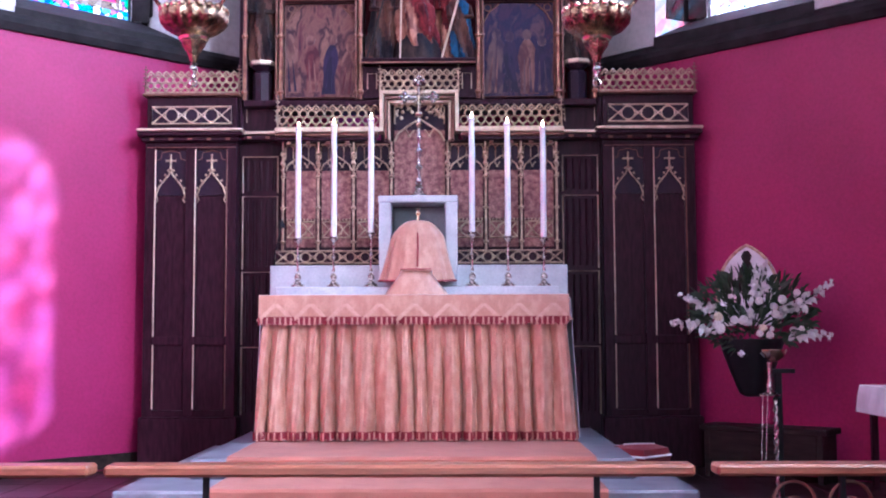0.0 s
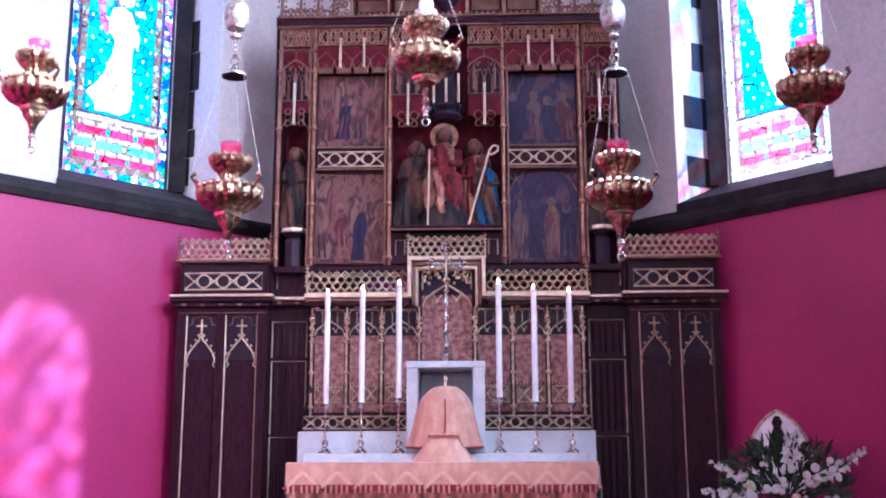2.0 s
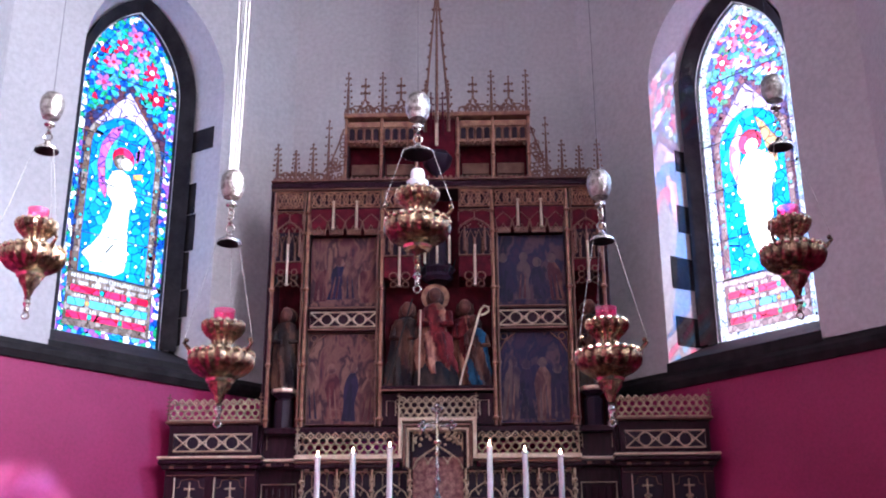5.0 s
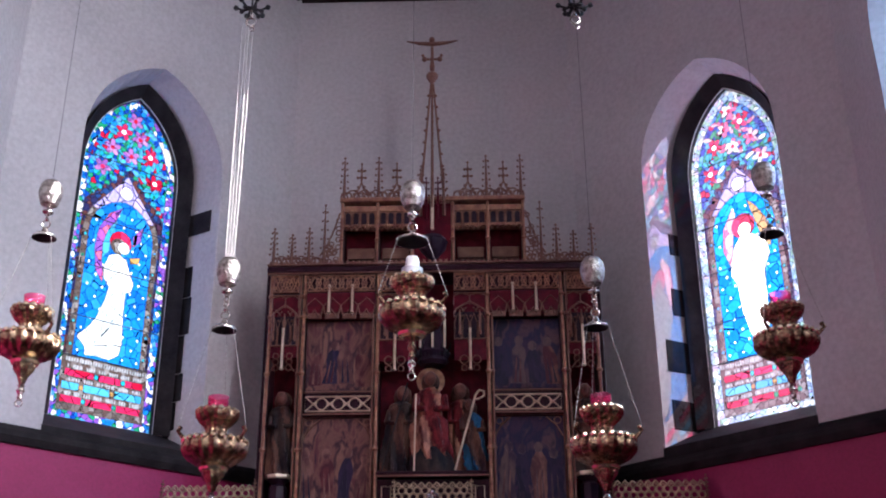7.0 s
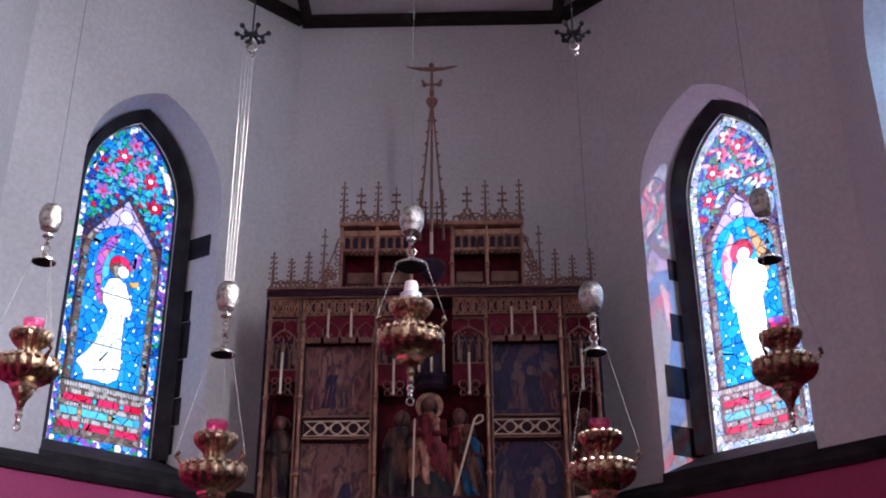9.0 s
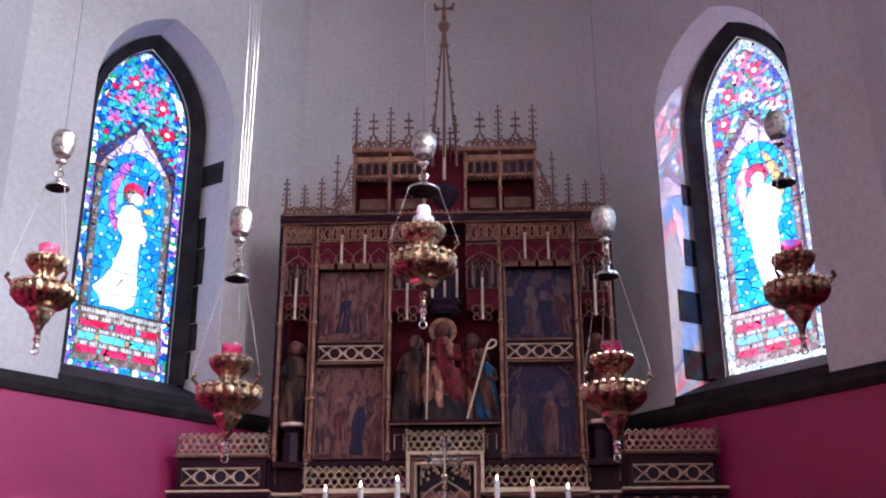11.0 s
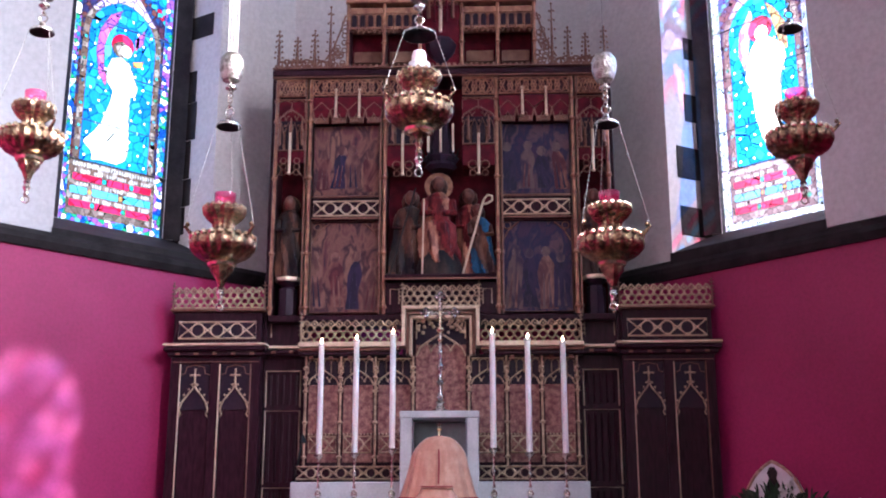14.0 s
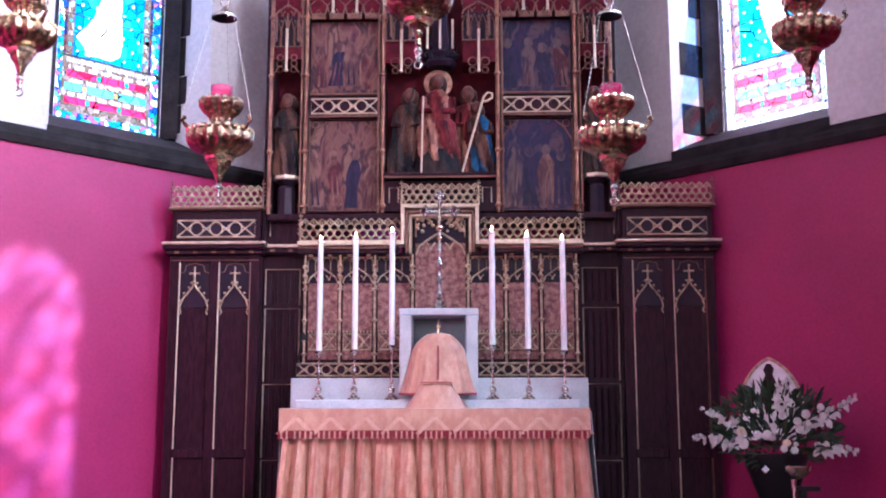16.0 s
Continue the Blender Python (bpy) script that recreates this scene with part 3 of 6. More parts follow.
    for k in range(6):
        for sgn in (-1, 1):
            pane("shaft_stud", disc(sgn * 0.335, 4.2 + 0.2 * k, 0.016, 6), G_LEAF, 2)
    pane("roundel", disc(0, 5.69, 0.075, 14), G_VAULT, 3)
    pane("roundel_eye", disc(0, 5.69, 0.058, 12), G_ROBE, 4)
    leafed = lambda x, z, r, a, k=0.42: [(x + r * (math.cos(t) * math.cos(a) - k * math.sin(t) * math.sin(a)), z + r * (math.cos(t) * math.sin(a) + k * math.sin(t) * math.cos(a))) for t in [2 * math.pi * i / 8 for i in range(8)]]
    spots = [(-0.26, 5.88), (0.26, 5.88), (0, 6.07), (-0.19, 6.13), (0.19, 6.10), (-0.07, 6.27), (0.10, 6.29), (0, 6.44)]
    for i, (x, z) in enumerate(spots):
        if abs(x) + 0.06 > wide(z):
            x *= 0.7
        for k in range(7):
            a = 2 * math.pi * k / 7 + i
            px, pz = x + 0.115 * math.cos(a), z + 0.115 * math.sin(a)
            if abs(px) < wide(pz) - 0.05:
                pane("leaf_piece", leafed(px, pz, 0.055, a + 0.7, 0.4), G_LEAF if (i + k) % 3 else (G_TEXT_BLUE if kneeling else G_PETAL), 1)
        for k in range(5):
            a = 2 * math.pi * k / 5 + i * 0.7
            pane("petal", leafed(x + 0.045 * math.cos(a), z + 0.045 * math.sin(a), 0.042, a, 0.62), (G_MAUVE if kneeling else G_PETAL) if i % 3 else G_ROSE, 2)
        pane("flower_eye", disc(x, z, 0.022, 8), G_ROSE if i % 3 else G_STAR, 3)
    # stars
    for i, z in enumerate(np.arange(pz1 + 0.06, 5.55, 0.1)):
        for u in np.arange(-0.26, 0.3, 0.13):
            u2 = u + (0.06 if i % 2 else 0) + 0.012 * math.sin(9 * z + 5 * u)
            if abs(u2) < 0.285 and z < 5.56 - 0.85 * max(abs(u2) - 0.03, 0):
                pane("star", disc(u2, z, 0.009, 6), G_STAR, 4)
    # the plain robed form
    flip = lambda pts: [(s * u, z) for u, z in pts]
    if kneeling:
        robe = [(0.0, 5.10), (0.08, 5.05), (0.12, 4.95), (0.165, 4.86), (0.15, 4.78), (0.10, 4.76), (0.105, 4.50), (0.12, 4.30), (0.10, 4.19), (0.02, 4.135), (-0.12, 4.14), (-0.20, 4.13), (-0.21, 4.20), (-0.295, 4.28), (-0.20, 4.38), (-0.14, 4.48), (-0.08, 4.66), (-0.06, 4.78), (-0.115, 4.84), (-0.13, 4.95), (-0.09, 5.07)]
        pane("wing_piece", flip([(-0.02, 5.54), (-0.13, 5.46), (-0.215, 5.30), (-0.235, 5.10), (-0.20, 4.90), (-0.13, 4.80), (-0.125, 4.88), (-0.16, 5.02), (-0.165, 5.16), (-0.13, 5.30), (-0.06, 5.42)]), G_WING, 5)
        pane("wing_piece", flip([(-0.05, 5.42), (-0.13, 5.30), (-0.165, 5.16), (-0.155, 5.02), (-0.10, 5.10), (-0.09, 5.26)]), G_TEXT_BLUE, 5)
        pane("wing_piece", flip([(0.20, 5.42), (0.11, 5.30), (0.12, 5.20), (0.19, 5.28)]), G_WING, 5)
        pane("sash_piece", flip([(0.10, 5.09), (0.20, 5.12), (0.19, 5.06), (0.11, 5.04)]), G_GOLD, 5)
        pane("halo_piece", flip(disc(0.0, 5.21, 0.105, 16)), G_ROSE, 6)
        pane("hair_piece", flip(disc(-0.015, 5.17, 0.075, 12)), G_STONE, 7)
        pane("face_piece", flip(disc(0.035, 5.165, 0.058, 10)), G_VEIL, 8)
        pane("robe_fold", flip([(0.03, 4.76), (0.035, 4.76), (0.0, 4.20), (-0.008, 4.20)]), G_FOLD, 9)
        pane("robe_fold", flip([(-0.03, 4.60), (-0.024, 4.60), (-0.13, 4.22), (-0.138, 4.22)]), G_FOLD, 9)
        pane("robe_fold", flip([(-0.08, 4.88), (0.10, 4.80), (0.10, 4.793), (-0.08, 4.872)]), G_FOLD, 9)
    else:
        robe = [(-0.03, 5.20), (0.08, 5.18), (0.20, 5.08), (0.22, 4.96), (0.18, 4.88), (0.15, 4.80), (0.145, 4.54), (0.13, 4.32), (0.12, 4.14), (0.02, 4.135), (-0.05, 4.32), (-0.10, 4.50), (-0.12, 4.76), (-0.17, 4.86), (-0.16, 4.95), (-0.10, 5.12)]
        pane("wing_piece", [(-0.09, 5.47), (-0.06, 5.42), (-0.10, 5.25), (-0.13, 5.05), (-0.16, 4.92), (-0.22, 5.10), (-0.20, 5.30)], G_PETAL, 5)
        pane("wing_piece", [(0.06, 5.52), (0.15, 5.42), (0.25, 5.24), (0.24, 5.02), (0.18, 5.05), (0.13, 5.26)], G_GOLD, 5)
        pane("halo_piece", disc(0.0, 5.28, 0.115, 16), G_ROSE, 6)
        pane("face_piece", disc(0.01, 5.24, 0.066, 10), G_ROBE, 7)
        pane("robe_fold", [(0.03, 4.80), (0.036, 4.80), (0.05, 4.2), (0.042, 4.2)], G_FOLD, 9)
    pane("robe_piece", robe_line(robe, s)[:-1], G_VEIL if kneeling else G_ROBE, 8, "white robed plain form")
    # lay the pieces out on a fine grid, the last on top, with lead where two meet
    cell = 0.005
    gu, gz = np.arange(-half + cell / 2, half, cell), np.arange(low + cell / 2, apex, cell)
    uu, zz = np.meshgrid(gu, gz)
    owner = np.full(uu.shape, -1)
    pieces.sort(key=lambda q: q[:2])
    for k, (_, _, nm, line, _, _) in enumerate(pieces):
        inside = np.zeros(uu.shape, bool)
        x0, z0 = line[:, 0], line[:, 1]
        x1, z1 = np.roll(x0, -1), np.roll(z0, -1)
        for xa, za, xb, zb in zip(x0, z0, x1, z1):
            if za != zb:
                inside ^= ((za > zz) != (zb > zz)) & (uu < (xb - xa) * (zz - za) / (zb - za) + xa)
        owner[inside] = k
    soft = np.array([q[2] in ("star", "inscription_bar", "flower_eye", "dentil", "robe_fold") for q in pieces] + [False])
    edge = np.zeros(owner.shape, bool)
    for da, db in (((slice(1, None), slice(None)), (slice(None, -1), slice(None))), ((slice(None), slice(1, None)), (slice(None), slice(None, -1)))):
        A, B = owner[da], owner[db]
        edge[da] |= (A != B) & (A >= 0) & (B >= 0) & ~soft[A] & ~soft[B]
    lead_id = len(pieces)
    owner[edge] = lead_id
    shapes = {}
    for row in range(owner.shape[0]):
        line, start = owner[row], 0
        for col in range(1, len(line) + 1):
            if col == len(line) or line[col] != line[start]:
                if line[start] >= 0:
                    a, b, z = gu[start] - cell / 2, gu[col - 1] + cell / 2, gz[row]
                    shapes.setdefault(int(line[start]), Shape(glaze(0))).add([(a, 0, z - cell / 2), (b, 0, z - cell / 2), (b, 0, z + cell / 2), (a, 0, z + cell / 2)], [[0, 1, 2, 3]])
                start = col
    for k, sh in shapes.items():
        if k == lead_id:
            part("lead_came", sh, LEAD, win, smooth=False)
        else:
            part(pieces[k][2], sh, pieces[k][4], win, pieces[k][5], smooth=False)
    for z in (4.10, 4.45, 4.92, 5.36, 5.95):
        part("saddle_bar", Shape(glaze(-0.03)).tube([(-half, 0, z), (half, 0, z)], 0.005, 5), LEAD, win)
    return win


def robe_line(robe, s):
    line = [(-u if s < 0 else u, z) for u, z in robe]
    return line + line[:1]


stained_window("window_1", -1, True)
stained_window("window_2", 1, False)
G_SIDE = glass("mixed side glass", [(0.16, 0.18, 0.21), (0.29, 0.18, 0.21), (0.07, 0.08, 0.16), (0.48, 0.76, 0.80), (0.16, 0.21, 0.27), (0.29, 0.56, 0.76), (0.11, 0.10, 0.13)], 11, 0.03, glow=0.1, mottle=0.5)
G_SIDE_RIM = glass("pale border glass", [(0.50, 0.76, 0.80), (0.24, 0.16, 0.21), (0.36, 0.68, 0.80), (0.14, 0.10, 0.14), (0.26, 0.48, 0.72)], 9, 0.03, glow=0.1, mottle=0.4)
at = side_wall(1)
for k, (mid, half, low, spring, apex) in enumerate(SIDE_LANCETS):
    win = tagged(new("window_%d" % (3 + k)), "tall pointed stained glass window" if k == 0 else "tall pointed window of pale leaded glass", "window", kind="structure")
    pane_at = lambda p: at((p[0], 0.5 + p[1], p[2]))
    rim, field = lancet(mid, half, low, spring, apex), lancet(mid, half - 0.13, low + 0.13, spring, apex - 0.18)
    if k == 0:
        part("glass_border", Shape(pane_at).strip([(x, 0, z) for x, z in rim + rim[:1]], [(x, 0, z) for x, z in field + field[:1]]), G_SIDE_RIM, win, "pale glass border", smooth=False)
        part("pane", Shape(pane_at).add([(x, 0, z) for x, z in field], [list(range(23))]), G_SIDE, win, smooth=False)
    else:
        part("pane", Shape(pane_at).add([(x, 0, z) for x, z in rim], [list(range(23))]), G_CLEAR, win, smooth=False)
# ---- the altar screen; local y: 0 at its front plane, minus towards the nave ----
FRONT = 8.6


def cresting(x0, x1, z0, z1, y, pitch=0.058, r=0.0075):
    """Openwork of interlaced rings with a scalloped top."""
    sh = Shape()
    n = max(2, round((x1 - x0) / pitch))
    p = (x1 - x0) / n
    sh.box(x0, x1, y - 0.012, y + 0.012, z0, z0 + 0.012, 0.003)
    h = z1 - z0 - 0.012
    for i in range(n):
        x = x0 + p * (i + 0.5)
        for row, dx in ((0.30, 0.0), (0.60, p / 2)):
            if x + dx < x1 - p * 0.3:
                sh.ring(x + dx, y, z0 + 0.012 + h * row, p * 0.46, r, 10, 4)
        sh.tube([(x - p * 0.46, y, z0 + 0.012 + h * 0.74), (x - p * 0.3, y, z0 + 0.012 + h * 0.9), (x, y, z1), (x + p * 0.3, y, z0 + 0.012 + h * 0.9), (x + p * 0.46, y, z0 + 0.012 + h * 0.74)], r, 4)
        sh.ball(x, y - 0.004, z0 + 0.012 + h * 0.82, 0.009, 6)
        for a in (-1, 1):
            sh.tube([(x, y, z0 + 0.014), (x + a * p * 0.5, y, z0 + 0.012 + h * 0.32)], r * 0.8, 4)
    return sh


def lattice(x0, x1, z0, z1, y, n, r=0.006, circles=True):
    """A band of crossed bars and lozenges within a bead frame."""
    sh = Shape()
    sh.tube([(x0, y, z0), (x1, y, z0), (x1, y, z1), (x0, y, z1)], r * 1.2, 4, True)
    p, mid = (x1 - x0) / n, (z0 + z1) / 2
    for i in range(n):
        a, b = x0 + p * i, x0 + p * (i + 1)
        sh.tube([(a, y, z0), (b, y, z1)], r, 4).tube([(a, y, z1), (b, y, z0)], r, 4)
        if circles and i < n - 1:
            sh.ring(b, y, mid, (z1 - z0) * 0.40, r, 10, 4)
    return sh


def ogee(x, half, z0, z1, y, r=0.007, cross=True, crockets=4):
    """A gilt ogee arch with crockets and a cross."""
    sh, h = Shape(), z1 - z0
    top = z0 + h * (0.62 if cross else 1.0)
    for a in (-1, 1):
        pts = [(x + a * half, y, z0 - 0.02), (x + a * half, y, z0), (x + a * half * 0.78, y, z0 + (top - z0) * 0.35), (x + a * half * 0.42, y, z0 + (top - z0) * 0.62), (x + a * half * 0.14, y, z0 + (top - z0) * 0.82), (x, y, top)]
        sh.tube(pts, r, 5)
        for i in range(crockets):
            t = (i + 0.6) / crockets
            k = min(int(t * 4), 3)
            f = t * 4 - k
            p = Vector(pts[k + 1]).lerp(Vector(pts[k + 2]), f)
            sh.ball(p.x + a * 0.014, y, p.z + 0.014, 0.010, 6)
        sh.tube([(x + a * half, y, z0 + 0.01), (x + a * half * 0.86, y, z0 - 0.035), (x + a * half * 0.99, y, z0 - 0.055)], r * 0.8, 4)
    if cross:
        sh.tube([(x, y, top), (x, y, z1)], r * 1.1, 5)
        zc = z0 + h * 0.86
        sh.tube([(x - half * 0.3, y, zc), (x + half * 0.3, y, zc)], r, 5)
        for dx, dz in ((-half * 0.3, zc), (half * 0.3, zc), (0, z1)):
            sh.ball(x + dx, y, dz, 0.009, 6)
        sh.ball(x, y - 0.003, top + 0.005, 0.016, 8)
    return sh


def tracery(x0, x1, z0, z1, y, r=0.0055, lights=2):
    """Cusped gothic tracery between two shafts."""
    sh, m = Shape(), (x0 + x1) / 2
    h, w = z1 - z0, x1 - x0
    sh.tube([(x0, y, z0), (x0 + w * 0.08, y, z0 + h * 0.22), (x0 + w * 0.25, y, z0 + h * 0.38), (m, y, z0 + h * 0.58), (x1 - w * 0.25, y, z0 + h * 0.38), (x1 - w * 0.08, y, z0 + h * 0.22), (x1, y, z0)], r * 1.3, 5)
    for a in (-1, 1):
        sh.tube([(m + a * w * 0.30, y, z0 + h * 0.34), (m + a * w * 0.20, y, z0 + h * 0.16), (m + a * w * 0.10, y, z0 + h * 0.30)], r, 4)
        sh.ball(m + a * w * 0.20, y, z0 + h * 0.14, r * 1.8, 6)
    n = 2 * lights
    for i in range(n):
        a, b = x0 + w * i / n, x0 + w * (i + 1) / n
        sh.tube([(a, y, z0 + h * 0.45), (a, y, z1 - h * 0.12), ((a + b) / 2, y, z1), (b, y, z1 - h * 0.12), (b, y, z0 + h * 0.45)], r * 0.8, 4)
    sh.tube([(x0, y, z1), (x1, y, z1)], r * 1.2, 4)
    return sh


def pinnacle(x, y, z0, z1, w=0.016):
    """A crocketed pinnacle."""
    sh, h = Shape(), z1 - z0
    w *= 1.25
    sh.tube([(x, y, z0), (x, y, z0 + h * 0.3), (x, y, z1)], [w * 0.7, w * 0.6, w * 0.2], 4)
    for i in range(5):
        z = z0 + h * (0.28 + 0.15 * i)
        s = w * (1.5 - 0.14 * i)
        for dx, dy in ((s, 0), (-s, 0), (0, s), (0, -s)):
            sh.ball(x + dx, y + dy, z, w * 0.5, 5)
    sh.ball(x, y, z1, w * 0.55, 6)
    return sh


def gablet(x, y, z0, z1, w):
    """An openwork gable that carries a leafy cross."""
    sh, h = Shape(), z1 - z0
    peak = z0 + h * 0.46
    for a in (-1, 1):
        sh.tube([(x + a * w * 0.5, y, z0), (x + a * w * 0.42, y, z0 + h * 0.10), (x + a * w * 0.16, y, z0 + h * 0.28), (x, y, peak)], 0.0075, 5)
        for k in range(3):
            sh.ball(x + a * w * (0.46 - 0.13 * k), y, z0 + h * (0.13 + 0.10 * k), 0.014, 6)
    sh.ring(x, y, z0 + h * 0.14, w * 0.18, 0.006, 10, 4)
    sh.tube([(x, y, peak), (x, y, z1)], [0.010, 0.006], 5)
    for k, r in ((0.60, 0.034), (0.80, 0.028)):
        sh.tube([(x - r, y, z0 + h * k), (x + r, y, z0 + h * k)], 0.008, 5)
        for a in (-1, 1):
            sh.ball(x + a * r, y, z0 + h * k, 0.013, 6).ball(x, y + a * 0.02, z0 + h * k, 0.012, 6)
    return sh.ball(x, y, z1, 0.011, 6)


def canopy_fill(sh, x0, x1, z0, z1):
    """Little gabled openings and crockets that crowd a canopy."""
    n = 4
    p = (x1 - x0) / n
    for i in range(n):
        m = x0 + p * (i + 0.5)
        sh.tube([(m - p * 0.42, 0.004, z0), (m - p * 0.42, 0.004, z0 + (z1 - z0) * 0.6), (m, 0.0, z1 - 0.02), (m + p * 0.42, 0.004, z0 + (z1 - z0) * 0.6), (m + p * 0.42, 0.004, z0)], 0.006, 4)
        for k in range(4):
            sh.ball(m + p * 0.42 * (-1) ** k, -0.006, z0 + (z1 - z0) * (0.15 + 0.22 * k), 0.011, 5)
    sh.tube([(x0, 0.0, z0), (x1, 0.0, z0)], 0.007, 4)


def bead_frame(x0, x1, z0, z1, y, r=0.005, foot=True):
    pts = [(x0, y, z0), (x0, y, z1), (x1, y, z1), (x1, y, z0)]
    return Shape().tube(pts, r, 4, foot)


# wings: tall panelled presses at either end
wing = thing("altar_screen_wing", (1.747, FRONT, 0), "dark mahogany gothic wing with gilt arched panels and cresting", "altar screen", "wings of the altar screen")
part("plinth", Shape().box(-0.375, 0.375, -0.03, 0.36, 0, 0.38, 0.012), WOOD, wing)
part("carcass", Shape().box(-0.35, 0.35, 0.02, 0.36, 0.38, 2.47, 0.004), WOOD, wing)
for x in (-0.33, -0.02, 0.29):
    part("stile", Shape().box(x - 0.022, x + 0.062 if x > -0.3 and x < 0.2 else x + 0.06, -0.008, 0.02, 0.38, 2.47, 0.004), WOOD, wing)
part("gilt_bead", Shape().tube([(-0.34, -0.010, 2.428), (0.34, -0.010, 2.428)], 0.004, 5), GILT_DULL, wing)
for z0, z1 in ((0.38, 0.43), (0.92, 0.985), (2.41, 2.47)):
    part("rail", Shape().box(-0.35, 0.35, -0.005, 0.02, z0, z1, 0.004), WOOD, wing)
for x0, x1 in ((-0.27, -0.045), (0.045, 0.268)):
    part("panel", Shape().box(x0, x1, 0.008, 0.02, 2.06, 2.41, 0.002), WOOD_BLUE, wing, "dark blue-black arched panel head")
    part("gilt_arch", ogee((x0 + x1) / 2, (x1 - x0) / 2, 2.06, 2.37, 0.002), GILT, wing, "gilt crocketed ogee arch with a cross")
    cusp = Shape()
    m, w = (x0 + x1) / 2, (x1 - x0) / 2
    cusp.tube([(x0, 0.002, 2.33), (x0 + w * 0.3, 0.002, 2.34), (x0 + w * 0.4, 0.002, 2.39), (m, 0.002, 2.405), (x1 - w * 0.4, 0.002, 2.39), (x1 - w * 0.3, 0.002, 2.34), (x1, 0.002, 2.33)], 0.004, 4)
    part("cusped_head", cusp, GILT_DULL, wing)
for x in (-0.272, 0.035, 0.276):
    part("gilt_bead", Shape().tube([(x, -0.012, 0.44), (x, -0.012, 0.92)], 0.0055, 5).tube([(x, -0.012, 0.985), (x, -0.012, 2.41)], 0.0055, 5), GILT_LINE if x < 0.1 else GILT_DULL, wing)
part("cornice", Shape().box(-0.40, 0.40, -0.075, 0.36, 2.505, 2.542, 0.01).box(-0.375, 0.375, -0.045, 0.36, 2.47, 2.504, 0.008), WOOD, wing)
part("gilt_fillet", Shape().box(-0.405, 0.405, -0.085, 0.36, 2.544, 2.566, 0.006), GILT_LINE, wing, "pale gilt fillet")
for i in range(5):
    part("dentil", Shape().box(-0.31 + 0.145 * i, -0.275 + 0.145 * i, -0.055, -0.046, 2.474, 2.499, 0.003), GILT_DULL, wing)
part("frieze", Shape().box(-0.345, 0.345, 0.0, 0.34, 2.568, 2.822, 0.004), WOOD, wing)
part("frieze_panel", Shape().box(-0.31, 0.31, -0.006, 0.0, 2.61, 2.745, 0.002), WOOD_BLUE, wing)
part("gilt_lattice", lattice(-0.305, 0.305, 2.612, 2.742, -0.012, 4, 0.0058), GILT_LINE, wing, "gilt lattice of crosses and rings")
part("top_moulding", Shape().box(-0.375, 0.375, -0.04, 0.36, 2.824, 2.848, 0.008), GILT_DULL, wing)
part("cresting", cresting(-0.35, 0.35, 2.85, 3.02, 0.0), GILT, wing, "pierced gilt cresting of interlaced rings")
for x in (-0.36, 0.36):
    part("finial", pinnacle(x, 0.0, 2.85, 3.06, 0.010), GILT_DULL, wing)
copy_thing(wing, pose(-1.747, FRONT, 0))

# narrow set-back bays beside the wings
bay = thing("altar_screen_bay", (1.235, FRONT, 0), "narrow dark bay with linenfold panels in gilt beads", "altar screen", "set-back bays of the altar screen")
part("carcass", Shape().box(-0.17, 0.17, 0.12, 0.36, 0, 2.80, 0.004), WOOD, bay)
for z0, z1 in ((0.39, 0.90), (0.92, 1.475), (1.50, 2.06), (2.09, 2.37)):
    part("gilt_bead", bead_frame(-0.135, 0.135, z0, z1, 0.106, 0.0065, False), GILT_LINE, bay)
    for i in range(5):
        x = -0.10 + 0.05 * i
        part("linenfold", Shape().tube([(x, 0.116, z0 + 0.02), (x, 0.116, z1 - 0.03)], 0.011, 5), WOOD, bay)
part("cornice", Shape().box(-0.17, 0.17, 0.03, 0.13, 2.49, 2.53, 0.008), WOOD, bay)
part("gilt_fillet", Shape().box(-0.17, 0.17, 0.015, 0.13, 2.532, 2.556, 0.005), GILT_LINE, bay)
for x in (-0.09, 0.05):
    part("dentil", Shape().box(x, x + 0.035, 0.02, 0.03, 2.495, 2.52, 0.003), GILT_DULL, bay)
part("gilt_bead", bead_frame(-0.11, 0.12, 2.64, 2.755, 0.112, 0.0045, False), GILT_LINE, bay)
copy_thing(bay, pose(-1.235, FRONT, 0))

